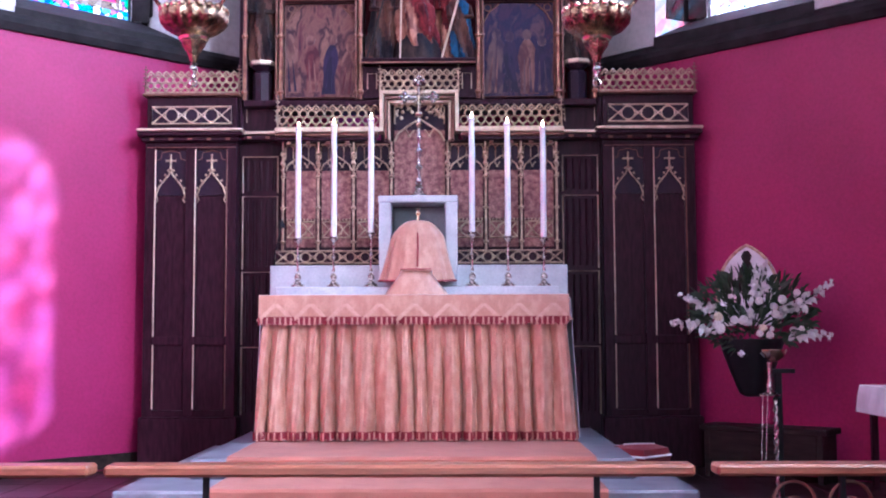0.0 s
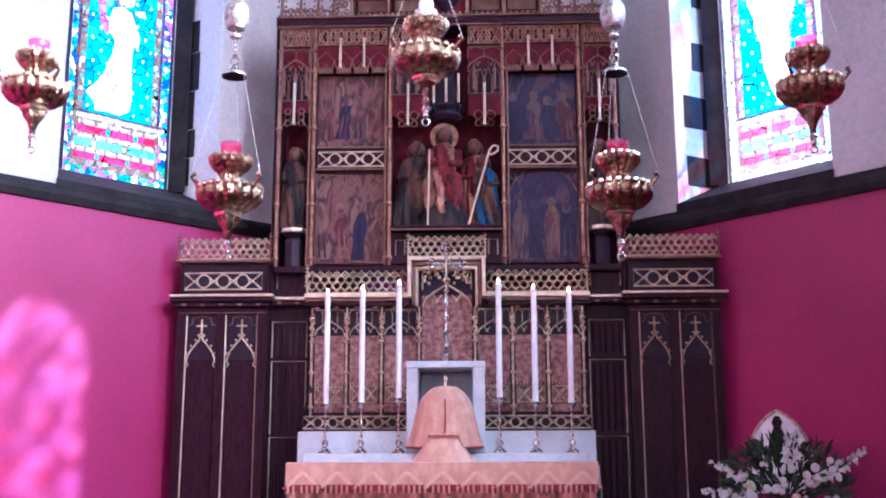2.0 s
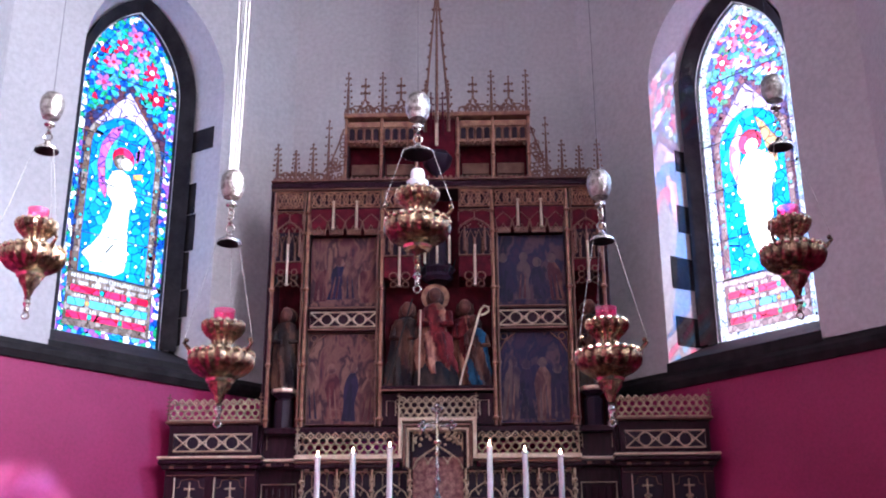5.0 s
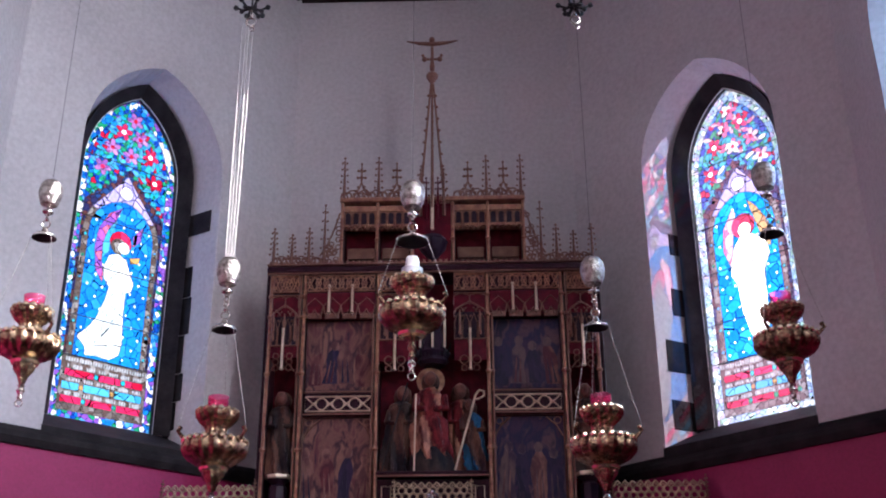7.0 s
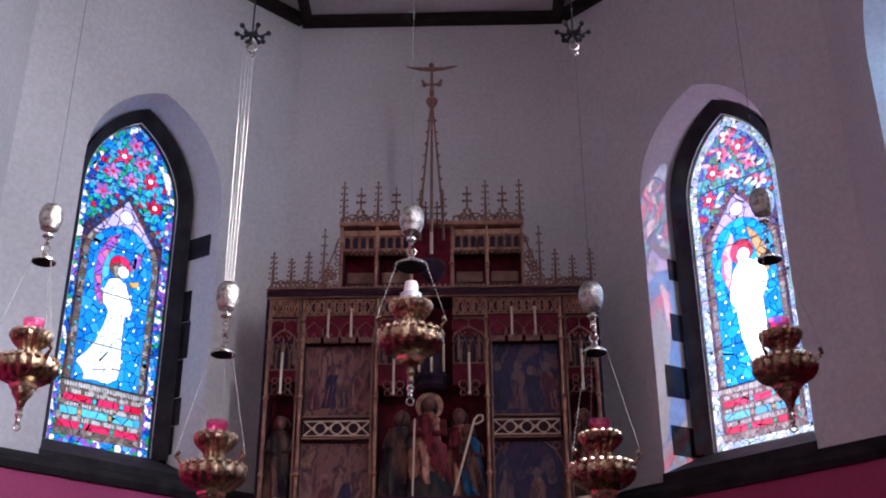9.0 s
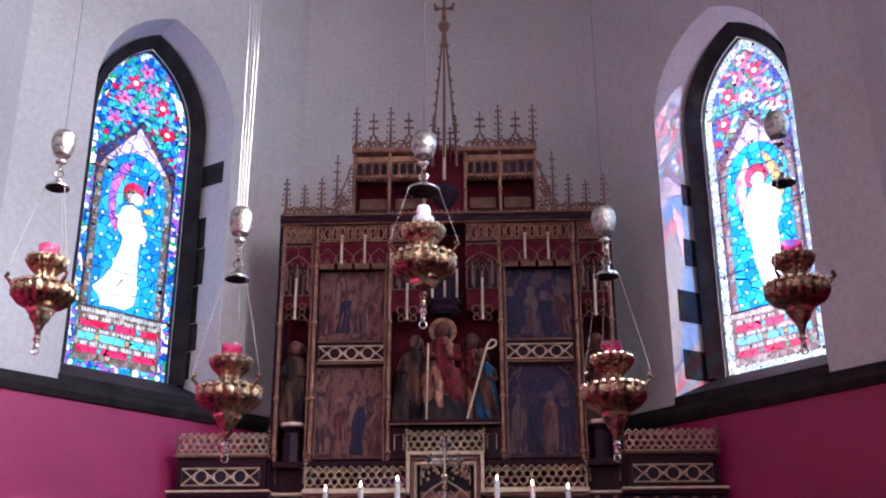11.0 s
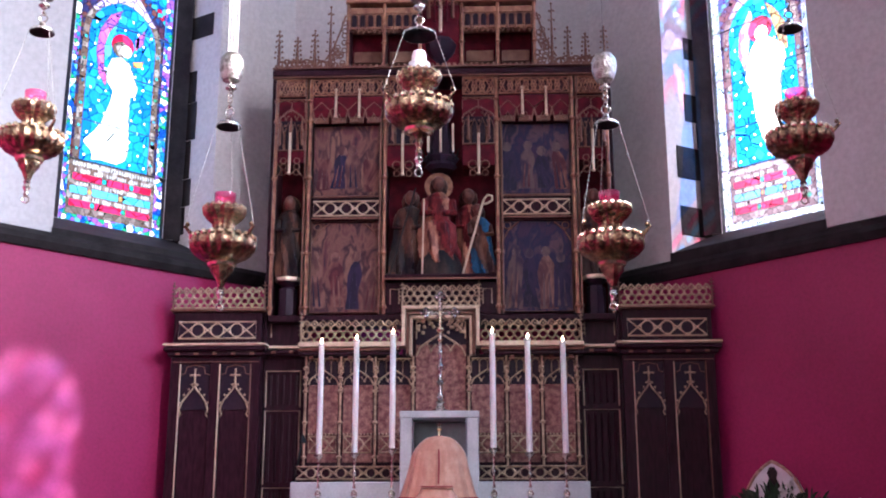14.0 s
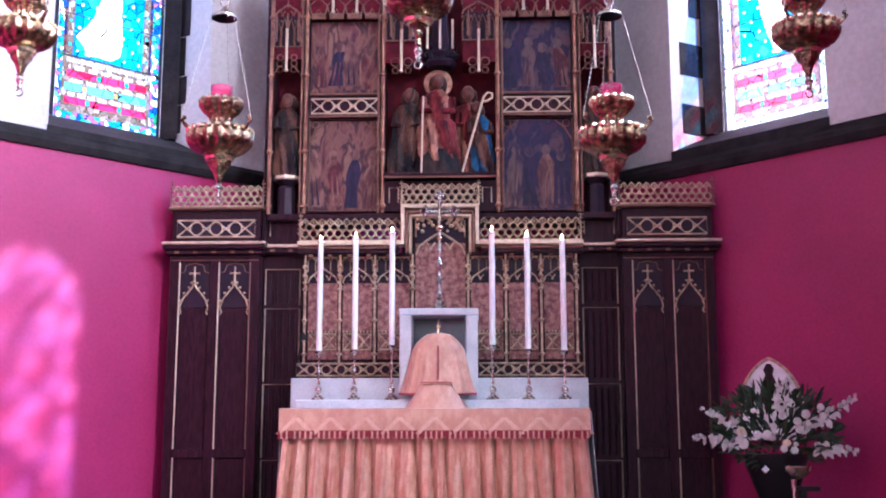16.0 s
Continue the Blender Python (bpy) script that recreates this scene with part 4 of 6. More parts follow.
# lower screen behind the altar
low = thing("lower_altar_screen", (0, FRONT, 0), "carved and gilt lower altar screen with painted panels", "altar screen")
part("backing", Shape().box(-1.07, 1.07, 0.06, 0.36, 0.29, 2.49, 0.004), WOOD, low)
part("core", Shape().box(-0.30, 0.30, 0.06, 0.36, 2.49, 2.85, 0.004), WOOD, low)
shafts = [0.215, 0.505, 0.775, 1.045]
for s in (-1, 1):
    for i in range(3):
        a, b = sorted((s * shafts[i], s * shafts[i + 1]))
        part("painted_panel", Shape().box(a + 0.02, b - 0.02, 0.045, 0.06, 1.875, 2.25, 0.003), PAINT_TAN, low, "worn painted panel in rose and tan")
        part("dark_head", Shape().box(a + 0.02, b - 0.02, 0.05, 0.06, 2.253, 2.44, 0.002), WOOD_BLUE, low)
        part("tracery", tracery(a + 0.018, b - 0.018, 2.25, 2.45, 0.03), GILT, low, "gilt cusped tracery")
        part("lower_panel", Shape().box(a + 0.02, b - 0.02, 0.05, 0.06, 1.66, 1.868, 0.002), PAINT_TAN, low, "worn painted strip behind the quatrefoils")
        part("quatrefoil_band", lattice(a + 0.03, b - 0.03, 1.735, 1.855, 0.045, 2, 0.006), GILT, low)
        beads = Shape()
        for k in range(9):
            beads.ball(a + 0.03 + (b - a - 0.06) * k / 8, 0.04, 1.872, 0.008, 6)
        part("pearl_row", beads, GILT, low)
    for x in shafts:
        sh = Shape().tube([(s * x, 0.02, 1.63), (s * x, 0.02, 2.47)], 0.010, 6)
        for z in (1.70, 1.96, 2.20, 2.30, 2.38):
            sh.lathe([(0.013, -0.012), (0.022, -0.004), (0.022, 0.004), (0.013, 0.012)], 8, s * x, 0.02, z)
        for k in range(6):
            sh.ball(s * x + 0.012 * (-1) ** k, 0.008, 2.22 + 0.03 * k, 0.010, 5)
        part("colonnette", sh, GILT, low, "gilt carved colonnette")
    for x0, x1, y0, z0, z1, mat, nm in ((0.33, 1.10, -0.04, 2.47, 2.50, WOOD, "moulding"), (0.315, 1.10, -0.055, 2.503, 2.527, GILT_DULL, "moulding"), (0.30, 1.10, -0.075, 2.530, 2.566, GILT_LINE, "gilt_fillet")):
        a, b = sorted((s * x0, s * x1))
        part(nm, Shape().box(a, b, y0, 0.06, z0, z1, 0.006), mat, low)
    for i in range(5):
        x = s * (0.40 + 0.15 * i)
        part("dentil", Shape().box(x - 0.018, x + 0.018, -0.03, -0.02, 2.44, 2.468, 0.003), GILT_DULL, low)
    part("cresting", cresting(*sorted((s * 0.31, s * 1.08)), 2.568, 2.745, -0.02, 0.064), GILT, low, "pierced gilt cresting of interlaced rings")
    # the moulding steps up round the central panel
    for x0, x1, y0, mat in ((0.272, 0.302, -0.075, GILT_LINE), (0.244, 0.268, -0.055, GILT_DULL), (0.222, 0.242, -0.03, GILT_LINE)):
        a, b = sorted((s * x0, s * x1))
        part("gilt_upright", Shape().box(a, b, y0, 0.06, 2.47 if x0 < 0.25 else 2.532, 2.84 - (0.302 - x1), 0.005), mat, low)
    part("finial", pinnacle(s * 0.30, -0.02, 2.85, 3.05, 0.010), GILT, low)
    part("finial", pinnacle(s * 1.085, -0.02, 2.57, 2.80, 0.010), GILT, low)
for x, z, y0, mat in ((0.302, 2.845, -0.075, GILT_LINE), (0.268, 2.808, -0.055, GILT_DULL), (0.242, 2.780, -0.03, GILT_LINE)):
    part("gilt_lintel", Shape().box(-x, x, y0, 0.06, z - 0.024, z, 0.005), mat, low)
part("cresting", cresting(-0.30, 0.30, 2.85, 3.02, -0.02, 0.06), GILT, low, "pierced gilt cresting of interlaced rings")
part("painted_panel", Shape().box(-0.195, 0.195, 0.04, 0.06, 1.95, 2.56, 0.003), PAINT_TAN, low, "worn painted central panel")
part("dark_head", Shape().box(-0.195, 0.195, 0.045, 0.06, 2.562, 2.77, 0.003), WOOD_BLUE, low)
fol = tracery(-0.19, 0.19, 2.47, 2.77, 0.02, 0.007, 1)
rng = random.Random(3)
for k in range(46):
    a = rng.choice((-1, 1))
    fol.ball(a * rng.uniform(0.05, 0.18), 0.02 + rng.uniform(-0.01, 0.01), rng.uniform(2.64, 2.765), rng.uniform(0.010, 0.018), 6)
part("foliage_spandrel", fol, GILT, low, "gilt carved foliage")
part("gilt_gallery", lattice(-1.07, -0.29, 1.525, 1.615, -0.16, 7, 0.006), GILT, low)
part("gilt_gallery", lattice(0.29, 1.07, 1.525, 1.615, -0.16, 7, 0.006), GILT, low)
part("gallery_back", Shape().box(-1.075, 1.075, -0.15, 0.06, 1.50, 1.625, 0.004), WOOD, low)

# ---- upper screen ----
up = thing("upper_altar_screen", (0, FRONT, 0), "tall carved gothic altar screen, red, dark and gilt", "altar screen")
part("backing", Shape().box(-1.36, 1.36, 0.30, 0.40, 2.80, 4.86, 0.004), RED_BACK, up, "deep red painted back")
part("plinth", Shape().box(-1.36, 1.36, 0.03, 0.40, 2.75, 2.80, 0.006), WOOD, up)
part("end_board", Shape().box(-1.40, -1.372, 0.06, 0.40, 2.57, 4.86, 0.004), WOOD, up)
part("end_board", Shape().box(1.372, 1.40, 0.06, 0.40, 2.57, 4.86, 0.004), WOOD, up)
for s in (-1, 1):
    for x, r in ((0.455, 0.016), (1.07, 0.017), (1.35, 0.016), (1.105, 0.010), (0.49, 0.010)):
        sh = Shape().tube([(s * x, 0.03, 2.80), (s * x, 0.03, 4.84)], r, 6)
        for z in (2.86, 3.30, 3.93, 4.42, 4.60):
            sh.lathe([(r, -0.02), (r * 1.7, -0.006), (r * 1.7, 0.006), (r, 0.02)], 8, s * x, 0.03, z)
        part("shaft", sh, GILT_ROSE if r > 0.012 else GILT_DULL, up, "slender gilt shaft")
        part("buttress", Shape().box(s * x - r * 0.8, s * x + r * 0.8, 0.04, 0.30, 2.80, 4.84, 0.003), WOOD, up)
    a, b = sorted((s * 0.475, s * 1.05))
    part("painting", Shape().box(a, b, 0.09, 0.11, 2.82, 3.57, 0.004), PAINT_PLUM if s < 0 else PAINT_BLUE, up, "dark varnished painted panel")
    part("painting", Shape().box(a, b, 0.09, 0.11, 3.80, 4.40, 0.004), PAINT_PLUM if s < 0 else PAINT_BLUE, up, "dark varnished painted panel")
    part("gilt_frame", bead_frame(a + 0.004, b - 0.004, 2.825, 3.575, 0.075, 0.010), GILT_DULL, up)
    for c, e in ((a + 0.015, 1), (b - 0.015, -1)):
        corner = Shape().tube([(c, 0.08, 3.40), (c + e * 0.05, 0.08, 3.49), (c + e * 0.13, 0.08, 3.56)], 0.006, 4).ring(c + e * 0.04, 0.08, 3.53, 0.028, 0.005, 10, 4)
        part("corner_tracery", corner, GILT_DULL, up)
    part("band_board", Shape().box(a, b, 0.05, 0.30, 3.575, 3.79, 0.006), WOOD, up)
    part("gilt_lattice", lattice(a + 0.02, b - 0.02, 3.615, 3.735, 0.042, 4, 0.006), GILT_LINE, up, "gilt lattice of crosses and rings")
    for z in (3.583, 3.765):
        part("gilt_fillet", Shape().box(a, b, 0.03, 0.05, z, z + 0.014, 0.003), GILT_DULL, up)
    # canopy over the upper painting
    part("canopy", Shape().box(a, b, 0.0, 0.30, 4.44, 4.62, 0.004), RED_BACK, up, "deep red canopy")
    arc = Shape()
    for i in range(4):
        m, w = a + (b - a) * (i + 0.5) / 4, (b - a) / 8
        arc.tube([(m - w, -0.008, 4.50), (m - w * 0.8, -0.008, 4.43), (m - w * 0.4, -0.008, 4.41), (m, -0.008, 4.47), (m + w * 0.4, -0.008, 4.41), (m + w * 0.8, -0.008, 4.43), (m + w, -0.008, 4.50)], 0.007, 4)
        arc.tube([(m - w, -0.008, 4.50), (m, -0.008, 4.57), (m + w, -0.008, 4.50)], 0.005, 4)
        arc.box(m - w * 0.8, m + w * 0.8, -0.004, 0.02, 4.39, 4.44, 0.006)
    part("canopy_arcade", arc, GILT_DULL, up, "gilt cusped arcade")
    for f in (1 / 3, 2 / 3):
        x = a + (b - a) * f
        part("pendant", Shape().tube([(x, -0.03, 4.66), (x, -0.03, 4.60), (x, -0.03, 4.44)], [0.006, 0.011, 0.011], 6).lathe([(0.010, 0), (0.020, 0.008), (0.010, 0.02)], 8, x, -0.03, 4.425).ball(x, -0.03, 4.67, 0.014, 6), GILT_LINE, up, "pale gilt pendant shaft")
    part("frieze_tracery", lattice(a, b, 4.635, 4.77, -0.004, 9, 0.006), GILT_ROSE, up)
    part("frieze_panel", Shape().box(a, b, 0.015, 0.05, 4.622, 4.79, 0.003), WOOD, up)
    # niche at the end with a canopy of its own
    c, d = sorted((s * 1.115, s * 1.335))
    m = (c + d) / 2
    part("pedestal", Shape().lathe([(0.075, 2.80), (0.075, 3.02), (0.05, 3.04), (0.06, 3.05), (0.105, 3.085), (0.105, 3.11)], 8, m, 0.12), WOOD_BLUE, up, "dark octagonal pedestal")
    part("pedestal_cap", Shape().lathe([(0.10, 3.08), (0.108, 3.09), (0.108, 3.112)], 8, m, 0.12), GILT_LINE, up)
    part("niche_canopy", Shape().box(c, d, 0.02, 0.30, 4.06, 4.60, 0.004), RED_BACK, up)
    # dark sheet stands for the shade in the canopy's lancet openings
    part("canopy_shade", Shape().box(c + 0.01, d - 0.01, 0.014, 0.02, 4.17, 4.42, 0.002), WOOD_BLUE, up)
    can = tracery(c, d, 4.40, 4.60, 0.0, 0.006, 1)
    for x in (c + 0.02, m, d - 0.02):
        can.lathe([(0.008, -0.02), (0.016, 0.0), (0.010, 0.02), (0.013, 0.12), (0.004, 0.22)], 6, x, -0.01, 4.22)
    for z in (3.97, 4.02, 4.07):
        can.ring(m + 0.055, 0.0, z, 0.025, 0.005, 8, 4).ring(m - 0.055, 0.0, z, 0.025, 0.005, 8, 4)
    canopy_fill(can, c, d, 4.16, 4.42)
    can.tube([(m - 0.10, 0.0, 3.94), (m - 0.05, 0.0, 4.0), (m, 0.0, 3.95), (m + 0.05, 0.0, 4.0), (m + 0.10, 0.0, 3.94)], 0.006, 4)
    part("canopy_tracery", can, GILT_DULL, up)
    part("pendant", Shape().tube([(m, -0.03, 4.30), (m, -0.03, 3.96)], 0.011, 6).lathe([(0.010, 0), (0.020, 0.008), (0.010, 0.02)], 8, m, -0.03, 3.945), GILT_LINE, up, "pale gilt pendant shaft")
    part("frieze_panel", Shape().box(c, d, 0.015, 0.05, 4.62, 4.79, 0.003), WOOD, up)
    part("frieze_tracery", lattice(c + 0.01, d - 0.01, 4.635, 4.77, 0.01, 4, 0.006), GILT_ROSE, up)
    part("gilt_frame", bead_frame(c + 0.004, d - 0.004, 4.632, 4.778, 0.0, 0.008), GILT_ROSE, up)
    # narrow canopied bay beside the centre
    c, d = sorted((s * 0.175, s * 0.44))
    m = (c + d) / 2
    part("niche_canopy", Shape().box(c, d, 0.02, 0.30, 4.02, 4.60, 0.004), RED_BACK, up)
    # no opening is cut here either, a dark sheet gives its shade
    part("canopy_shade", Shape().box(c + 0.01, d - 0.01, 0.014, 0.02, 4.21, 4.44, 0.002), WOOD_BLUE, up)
    can = tracery(c, d, 4.42, 4.60, 0.0, 0.006, 1)
    for x in (c + 0.05, d - 0.05):
        can.lathe([(0.008, -0.02), (0.016, 0.0), (0.010, 0.02), (0.013, 0.12), (0.004, 0.2)], 6, x, -0.01, 4.25)
    can.ring(m + 0.05, 0.0, 4.02, 0.035, 0.006, 10, 4).ring(m + 0.05, 0.0, 3.95, 0.025, 0.006, 8, 4)
    can.ring(m - 0.05, 0.0, 4.02, 0.035, 0.006, 10, 4).ring(m - 0.05, 0.0, 3.95, 0.025, 0.006, 8, 4)
    canopy_fill(can, c, d, 4.20, 4.44)
    part("canopy_tracery", can, GILT_DULL, up)
    part("pendant", Shape().tube([(m, -0.03, 4.28), (m, -0.03, 3.94)], 0.011, 6).lathe([(0.010, 0), (0.020, 0.008), (0.010, 0.02)], 8, m, -0.03, 3.925), GILT_LINE, up, "pale gilt pendant shaft")
    part("frieze_panel", Shape().box(c, d, 0.015, 0.05, 4.62, 4.79, 0.003), WOOD, up)
    part("frieze_tracery", lattice(c + 0.01, d - 0.01, 4.635, 4.77, 0.01, 4, 0.006), GILT_ROSE, up)
    part("gilt_frame", bead_frame(c + 0.004, d - 0.004, 4.632, 4.778, 0.0, 0.008), GILT_ROSE, up)
part("cornice", Shape().box(-1.39, 1.39, -0.03, 0.40, 4.80, 4.855, 0.01), WOOD, up)
for z in (4.79, 4.858):
    part("gilt_fillet", Shape().box(-1.39, 1.39, -0.045 if z > 4.8 else -0.02, 0.02, z, z + 0.014, 0.004), GILT_DULL, up)
for i in range(60):
    x = -1.36 + 2.72 * i / 59
    part("gilt_block", Shape().box(x - 0.012, x + 0.012, -0.04, -0.02, 4.872, 4.895, 0.003), GILT_DULL, up)
# shelf and centre niche
part("shelf", Shape().box(-0.44, 0.44, -0.06, 0.30, 3.075, 3.105, 0.008), WOOD, up)
part("gilt_fillet", Shape().box(-0.44, 0.44, -0.065, -0.05, 3.06, 3.074, 0.003), GILT_DULL, up)
part("niche_base", Shape().box(-0.44, 0.44, 0.03, 0.30, 2.81, 3.06, 0.004), WOOD, up)
for s in (-1, 1):
    part("gilt_bead", bead_frame(*sorted((s * 0.33, s * 0.40)), 2.88, 3.00, 0.024, 0.004, False), GILT_LINE, up)
part("centre_canopy", Shape().lathe([(0.10, 0.0), (0.13, 0.03), (0.12, 0.06), (0.15, 0.10), (0.10, 0.16), (0.05, 0.5)], 8, 0, 0.1, 4.0), WOOD_BLUE, up, "dark projecting canopy")
spikes = Shape()
for k in range(9):
    x = -0.12 + 0.03 * k
    spikes.tube([(x, -0.01, 4.06), (x * 1.25, -0.01, 4.16)], [0.008, 0.003], 4)
part("canopy_spikes", spikes, IRON, up)
for x in (-0.10, 0.0, 0.10):
    part("pendant", Shape().tube([(x, -0.03, 4.36), (x, -0.03, 4.12)], 0.010, 6), GILT_LINE, up, "pale gilt pendant shaft")

# ---- top stage ----
crown = thing("crowning_altar_screen", (0, FRONT, 4.87), "upper stage of the altar screen with red niches, pinnacles and spire", "altar screen")
part("backing", Shape().box(-0.78, 0.78, 0.25, 0.36, 0, 0.58, 0.004), RED_BACK, crown)
for s in (-1, 1):
    for x in (0.175, 0.475, 0.78):
        part("shaft", Shape().tube([(s * x, 0.04, 0), (s * x, 0.04, 0.60)], 0.015, 6).lathe([(0.015, -0.015), (0.026, 0), (0.015, 0.015)], 8, s * x, 0.04, 0.25), GILT_ROSE, crown, "slender gilt shaft")
        part("buttress", Shape().box(s * x - 0.014, s * x + 0.014, 0.05, 0.25, 0, 0.60, 0.003), WOOD, crown)
    for x0, x1 in ((0.19, 0.46), (0.49, 0.765)):
        c, d = sorted((s * x0, s * x1))
        m, w = (c + d) / 2, (d - c) / 2
        can = Shape().box(c, d, 0.045, 0.25, 0.52, 0.575, 0.003)
        for k in range(4):
            x = c + (d - c) * (k + 0.5) / 4
            can.tube([(x - w / 4, 0.04, 0.36), (x - w / 4, 0.04, 0.48), (x, 0.04, 0.53), (x + w / 4, 0.04, 0.48), (x + w / 4, 0.04, 0.36)], 0.006, 4)
        for k in range(3):
            x, q = c + (d - c) * (k + 0.5) / 3, (d - c) / 6
            can.tube([(x - q, 0.035, 0.37), (x - q * 0.5, 0.035, 0.335), (x, 0.035, 0.375), (x + q * 0.5, 0.035, 0.335), (x + q, 0.035, 0.37)], 0.008, 4)
        can.box(c, d, 0.042, 0.07, 0.375, 0.40, 0.003)
        can.box(c, d, 0.06, 0.25, 0.42, 0.52, 0.003)
        part("niche_canopy", can, GILT_ROSE, crown, "gilt niche canopy")
        # dark blocks on the canopy stand for the shade inside its slots
        for k in range(4):
            x = c + (d - c) * (k + 0.5) / 4
            part("dark_slot", Shape().box(x - 0.022, x + 0.022, 0.05, 0.059, 0.40, 0.51, 0.003), WOOD_BLUE, crown)
        part("niche_band", Shape().box(c + 0.02, d - 0.02, 0.20, 0.25, 0.14, 0.24, 0.003), GILT_DULL, crown)
        part("lower_slab", Shape().box(c + 0.01, d - 0.01, 0.22, 0.25, 0.02, 0.12, 0.003), RED_BACK, crown)
        part("niche_floor", Shape().box(c, d, 0.05, 0.25, 0.0, 0.02, 0.003), WOOD, crown)
    part("cresting", cresting(*sorted((s * 0.18, s * 0.80)), 0.625, 0.70, 0.03, 0.10), GILT_DULL, crown)
    for x in (0.47, 0.77):
        part("pinnacle", pinnacle(s * x, 0.03, 0.63, 1.04, 0.017), GILT_DULL, crown, "crocketed gilt pinnacle")
    for x in (0.31, 0.62):
        part("gablet", gablet(s * x, 0.03, 0.64, 0.98, 0.13), GILT_DULL, crown, "gilt gablet with a leafy cross")
    # stepped openwork down to the outer cornice
    web = Shape()
    for k in range(26):
        t = rng.random()
        x, zt = 0.80 + 0.14 * t, 0.44 * (1 - t) + 0.06
        web.ring(s * x, 0.03, rng.uniform(0.04, zt), 0.022, 0.006, 8, 4)
    web.tube([(s * 0.80, 0.03, 0.50), (s * 0.84, 0.03, 0.36), (s * 0.90, 0.03, 0.2), (s * 0.96, 0.03, 0.1)], 0.008, 4)
    part("openwork_bracket", web, GILT_DULL, crown, "gilt openwork bracket")
    part("pinnacle", pinnacle(s * 0.925, 0.03, 0.02, 0.58, 0.016), GILT_DULL, crown, "crocketed gilt pinnacle")
    part("cresting", cresting(*sorted((s * 0.95, s * 1.37)), 0.012, 0.09, 0.03, 0.09), GILT_DULL, crown)
    for k, x in enumerate((1.055, 1.20, 1.355)):
        part("pinnacle", pinnacle(s * x, 0.03, 0.03, 0.30 if k == 1 else 0.36, 0.017), GILT_DULL, crown, "crocketed gilt pinnacle")
part("cornice", Shape().box(-0.80, 0.80, 0.0, 0.36, 0.60, 0.64, 0.008), GILT_ROSE, crown)
# spire
for dx, dy in ((-0.105, 0.02), (0.105, 0.02), (0.0, -0.06), (0.0, 0.14)):
    rib = Shape().tube([(dx, dy, 0.50), (dx * 0.9, dy * 0.9 + 0.004, 0.75), (dx * 0.08, 0.04, 1.83)], [0.013, 0.012, 0.009], 5)
    for k in range(9):
        t = 0.12 + 0.095 * k
        rib.ball(dx * (1 - t) * 1.0 + (0.02 if dx > 0 else -0.02 if dx < 0 else 0), dy * (1 - t) + 0.04 * t, 0.55 + 1.28 * t, 0.014, 6)
    part("spire_rib", rib, GILT_DULL, crown, "crocketed gilt spire rib")
for a in (-1, 1):
    part("pinnacle", pinnacle(a * 0.10, 0.0, 0.45, 0.90, 0.018), GILT_DULL, crown, "crocketed gilt pinnacle")
    part("pinnacle", pinnacle(a * 0.05, -0.03, 0.40, 0.80, 0.015), RED_BACK, crown, "red crocketed pinnacle")
part("spire_niche", Shape().box(-0.16, 0.16, 0.06, 0.25, 0.02, 0.60, 0.004), RED_BACK, crown)
part("spire_pendant", Shape().tube([(0, -0.05, 0.62), (0, -0.05, 0.30)], 0.015, 6), GILT_LINE, crown)
part("dark_corbel", Shape().lathe([(0.02, 0), (0.11, 0.10), (0.13, 0.18), (0.10, 0.22)], 8, 0, 0.06, 0.05), WOOD_BLUE, crown)
part("finial", Shape().lathe([(0.012, 1.80), (0.05, 1.86), (0.055, 1.90), (0.02, 1.93), (0.025, 1.99), (0.015, 2.05), (0.014, 2.2)], 8, 0, 0.04).ball(-0.07, 0.04, 2.07, 0.026, 8).ball(0.07, 0.04, 2.07, 0.026, 8).tube([(-0.07, 0.04, 2.07), (0.07, 0.04, 2.07)], 0.012, 5).ball(-0.085, 0.04, 2.11, 0.016, 6).ball(0.085, 0.04, 2.11, 0.016, 6), GILT_DULL, crown, "gilt leafy finial")
part("top_bar", Shape().tube([(-0.235, 0.04, 2.27), (-0.12, 0.04, 2.245), (0, 0.04, 2.235), (0.12, 0.04, 2.245), (0.235, 0.04, 2.27)], [0.006, 0.018, 0.024, 0.018, 0.006], 6).ball(0, 0.02, 2.27, 0.028, 8), GILT_DULL, crown, "dark gilt spreading top piece")
# ---- carved figures (plain forms), paintings' plain shapes ----
# dark upright streaks in the cloth colours stand for shade between folds
CARVED_BROWN = material("carved_brown", (0.13, 0.055, 0.036), 0.5, color2=(0.018, 0.008, 0.012), scale=9, stretch=(1.6, 1.6, 0.5), bump=0.5, fine=0.6, spec=0.12)
CARVED_ROSE = material("carved_rose_gilt", (0.46, 0.20, 0.13), 0.38, metal=0.3, color2=(0.07, 0.014, 0.016), scale=11, stretch=(1.6, 1.6, 0.5), bump=0.5, fine=0.6, spec=0.12)
CARVED_GREY = material("carved_grey_green", (0.050, 0.030, 0.024), 0.5, color2=(0.007, 0.006, 0.011), scale=9, stretch=(1.6, 1.6, 0.5), bump=0.5, fine=0.6, spec=0.12)
CARVED_FLESH = material("carved_flesh", (0.16, 0.066, 0.05), 0.5, color2=(0.10, 0.04, 0.035), scale=20, bump=0.3, fine=0.5, spec=0.12)
CARVED_RED = material("carved_crimson", (0.22, 0.025, 0.03), 0.4, metal=0.2, color2=(0.05, 0.008, 0.012), scale=14, stretch=(1.6, 1.6, 0.5), bump=0.5, fine=0.6, spec=0.12)
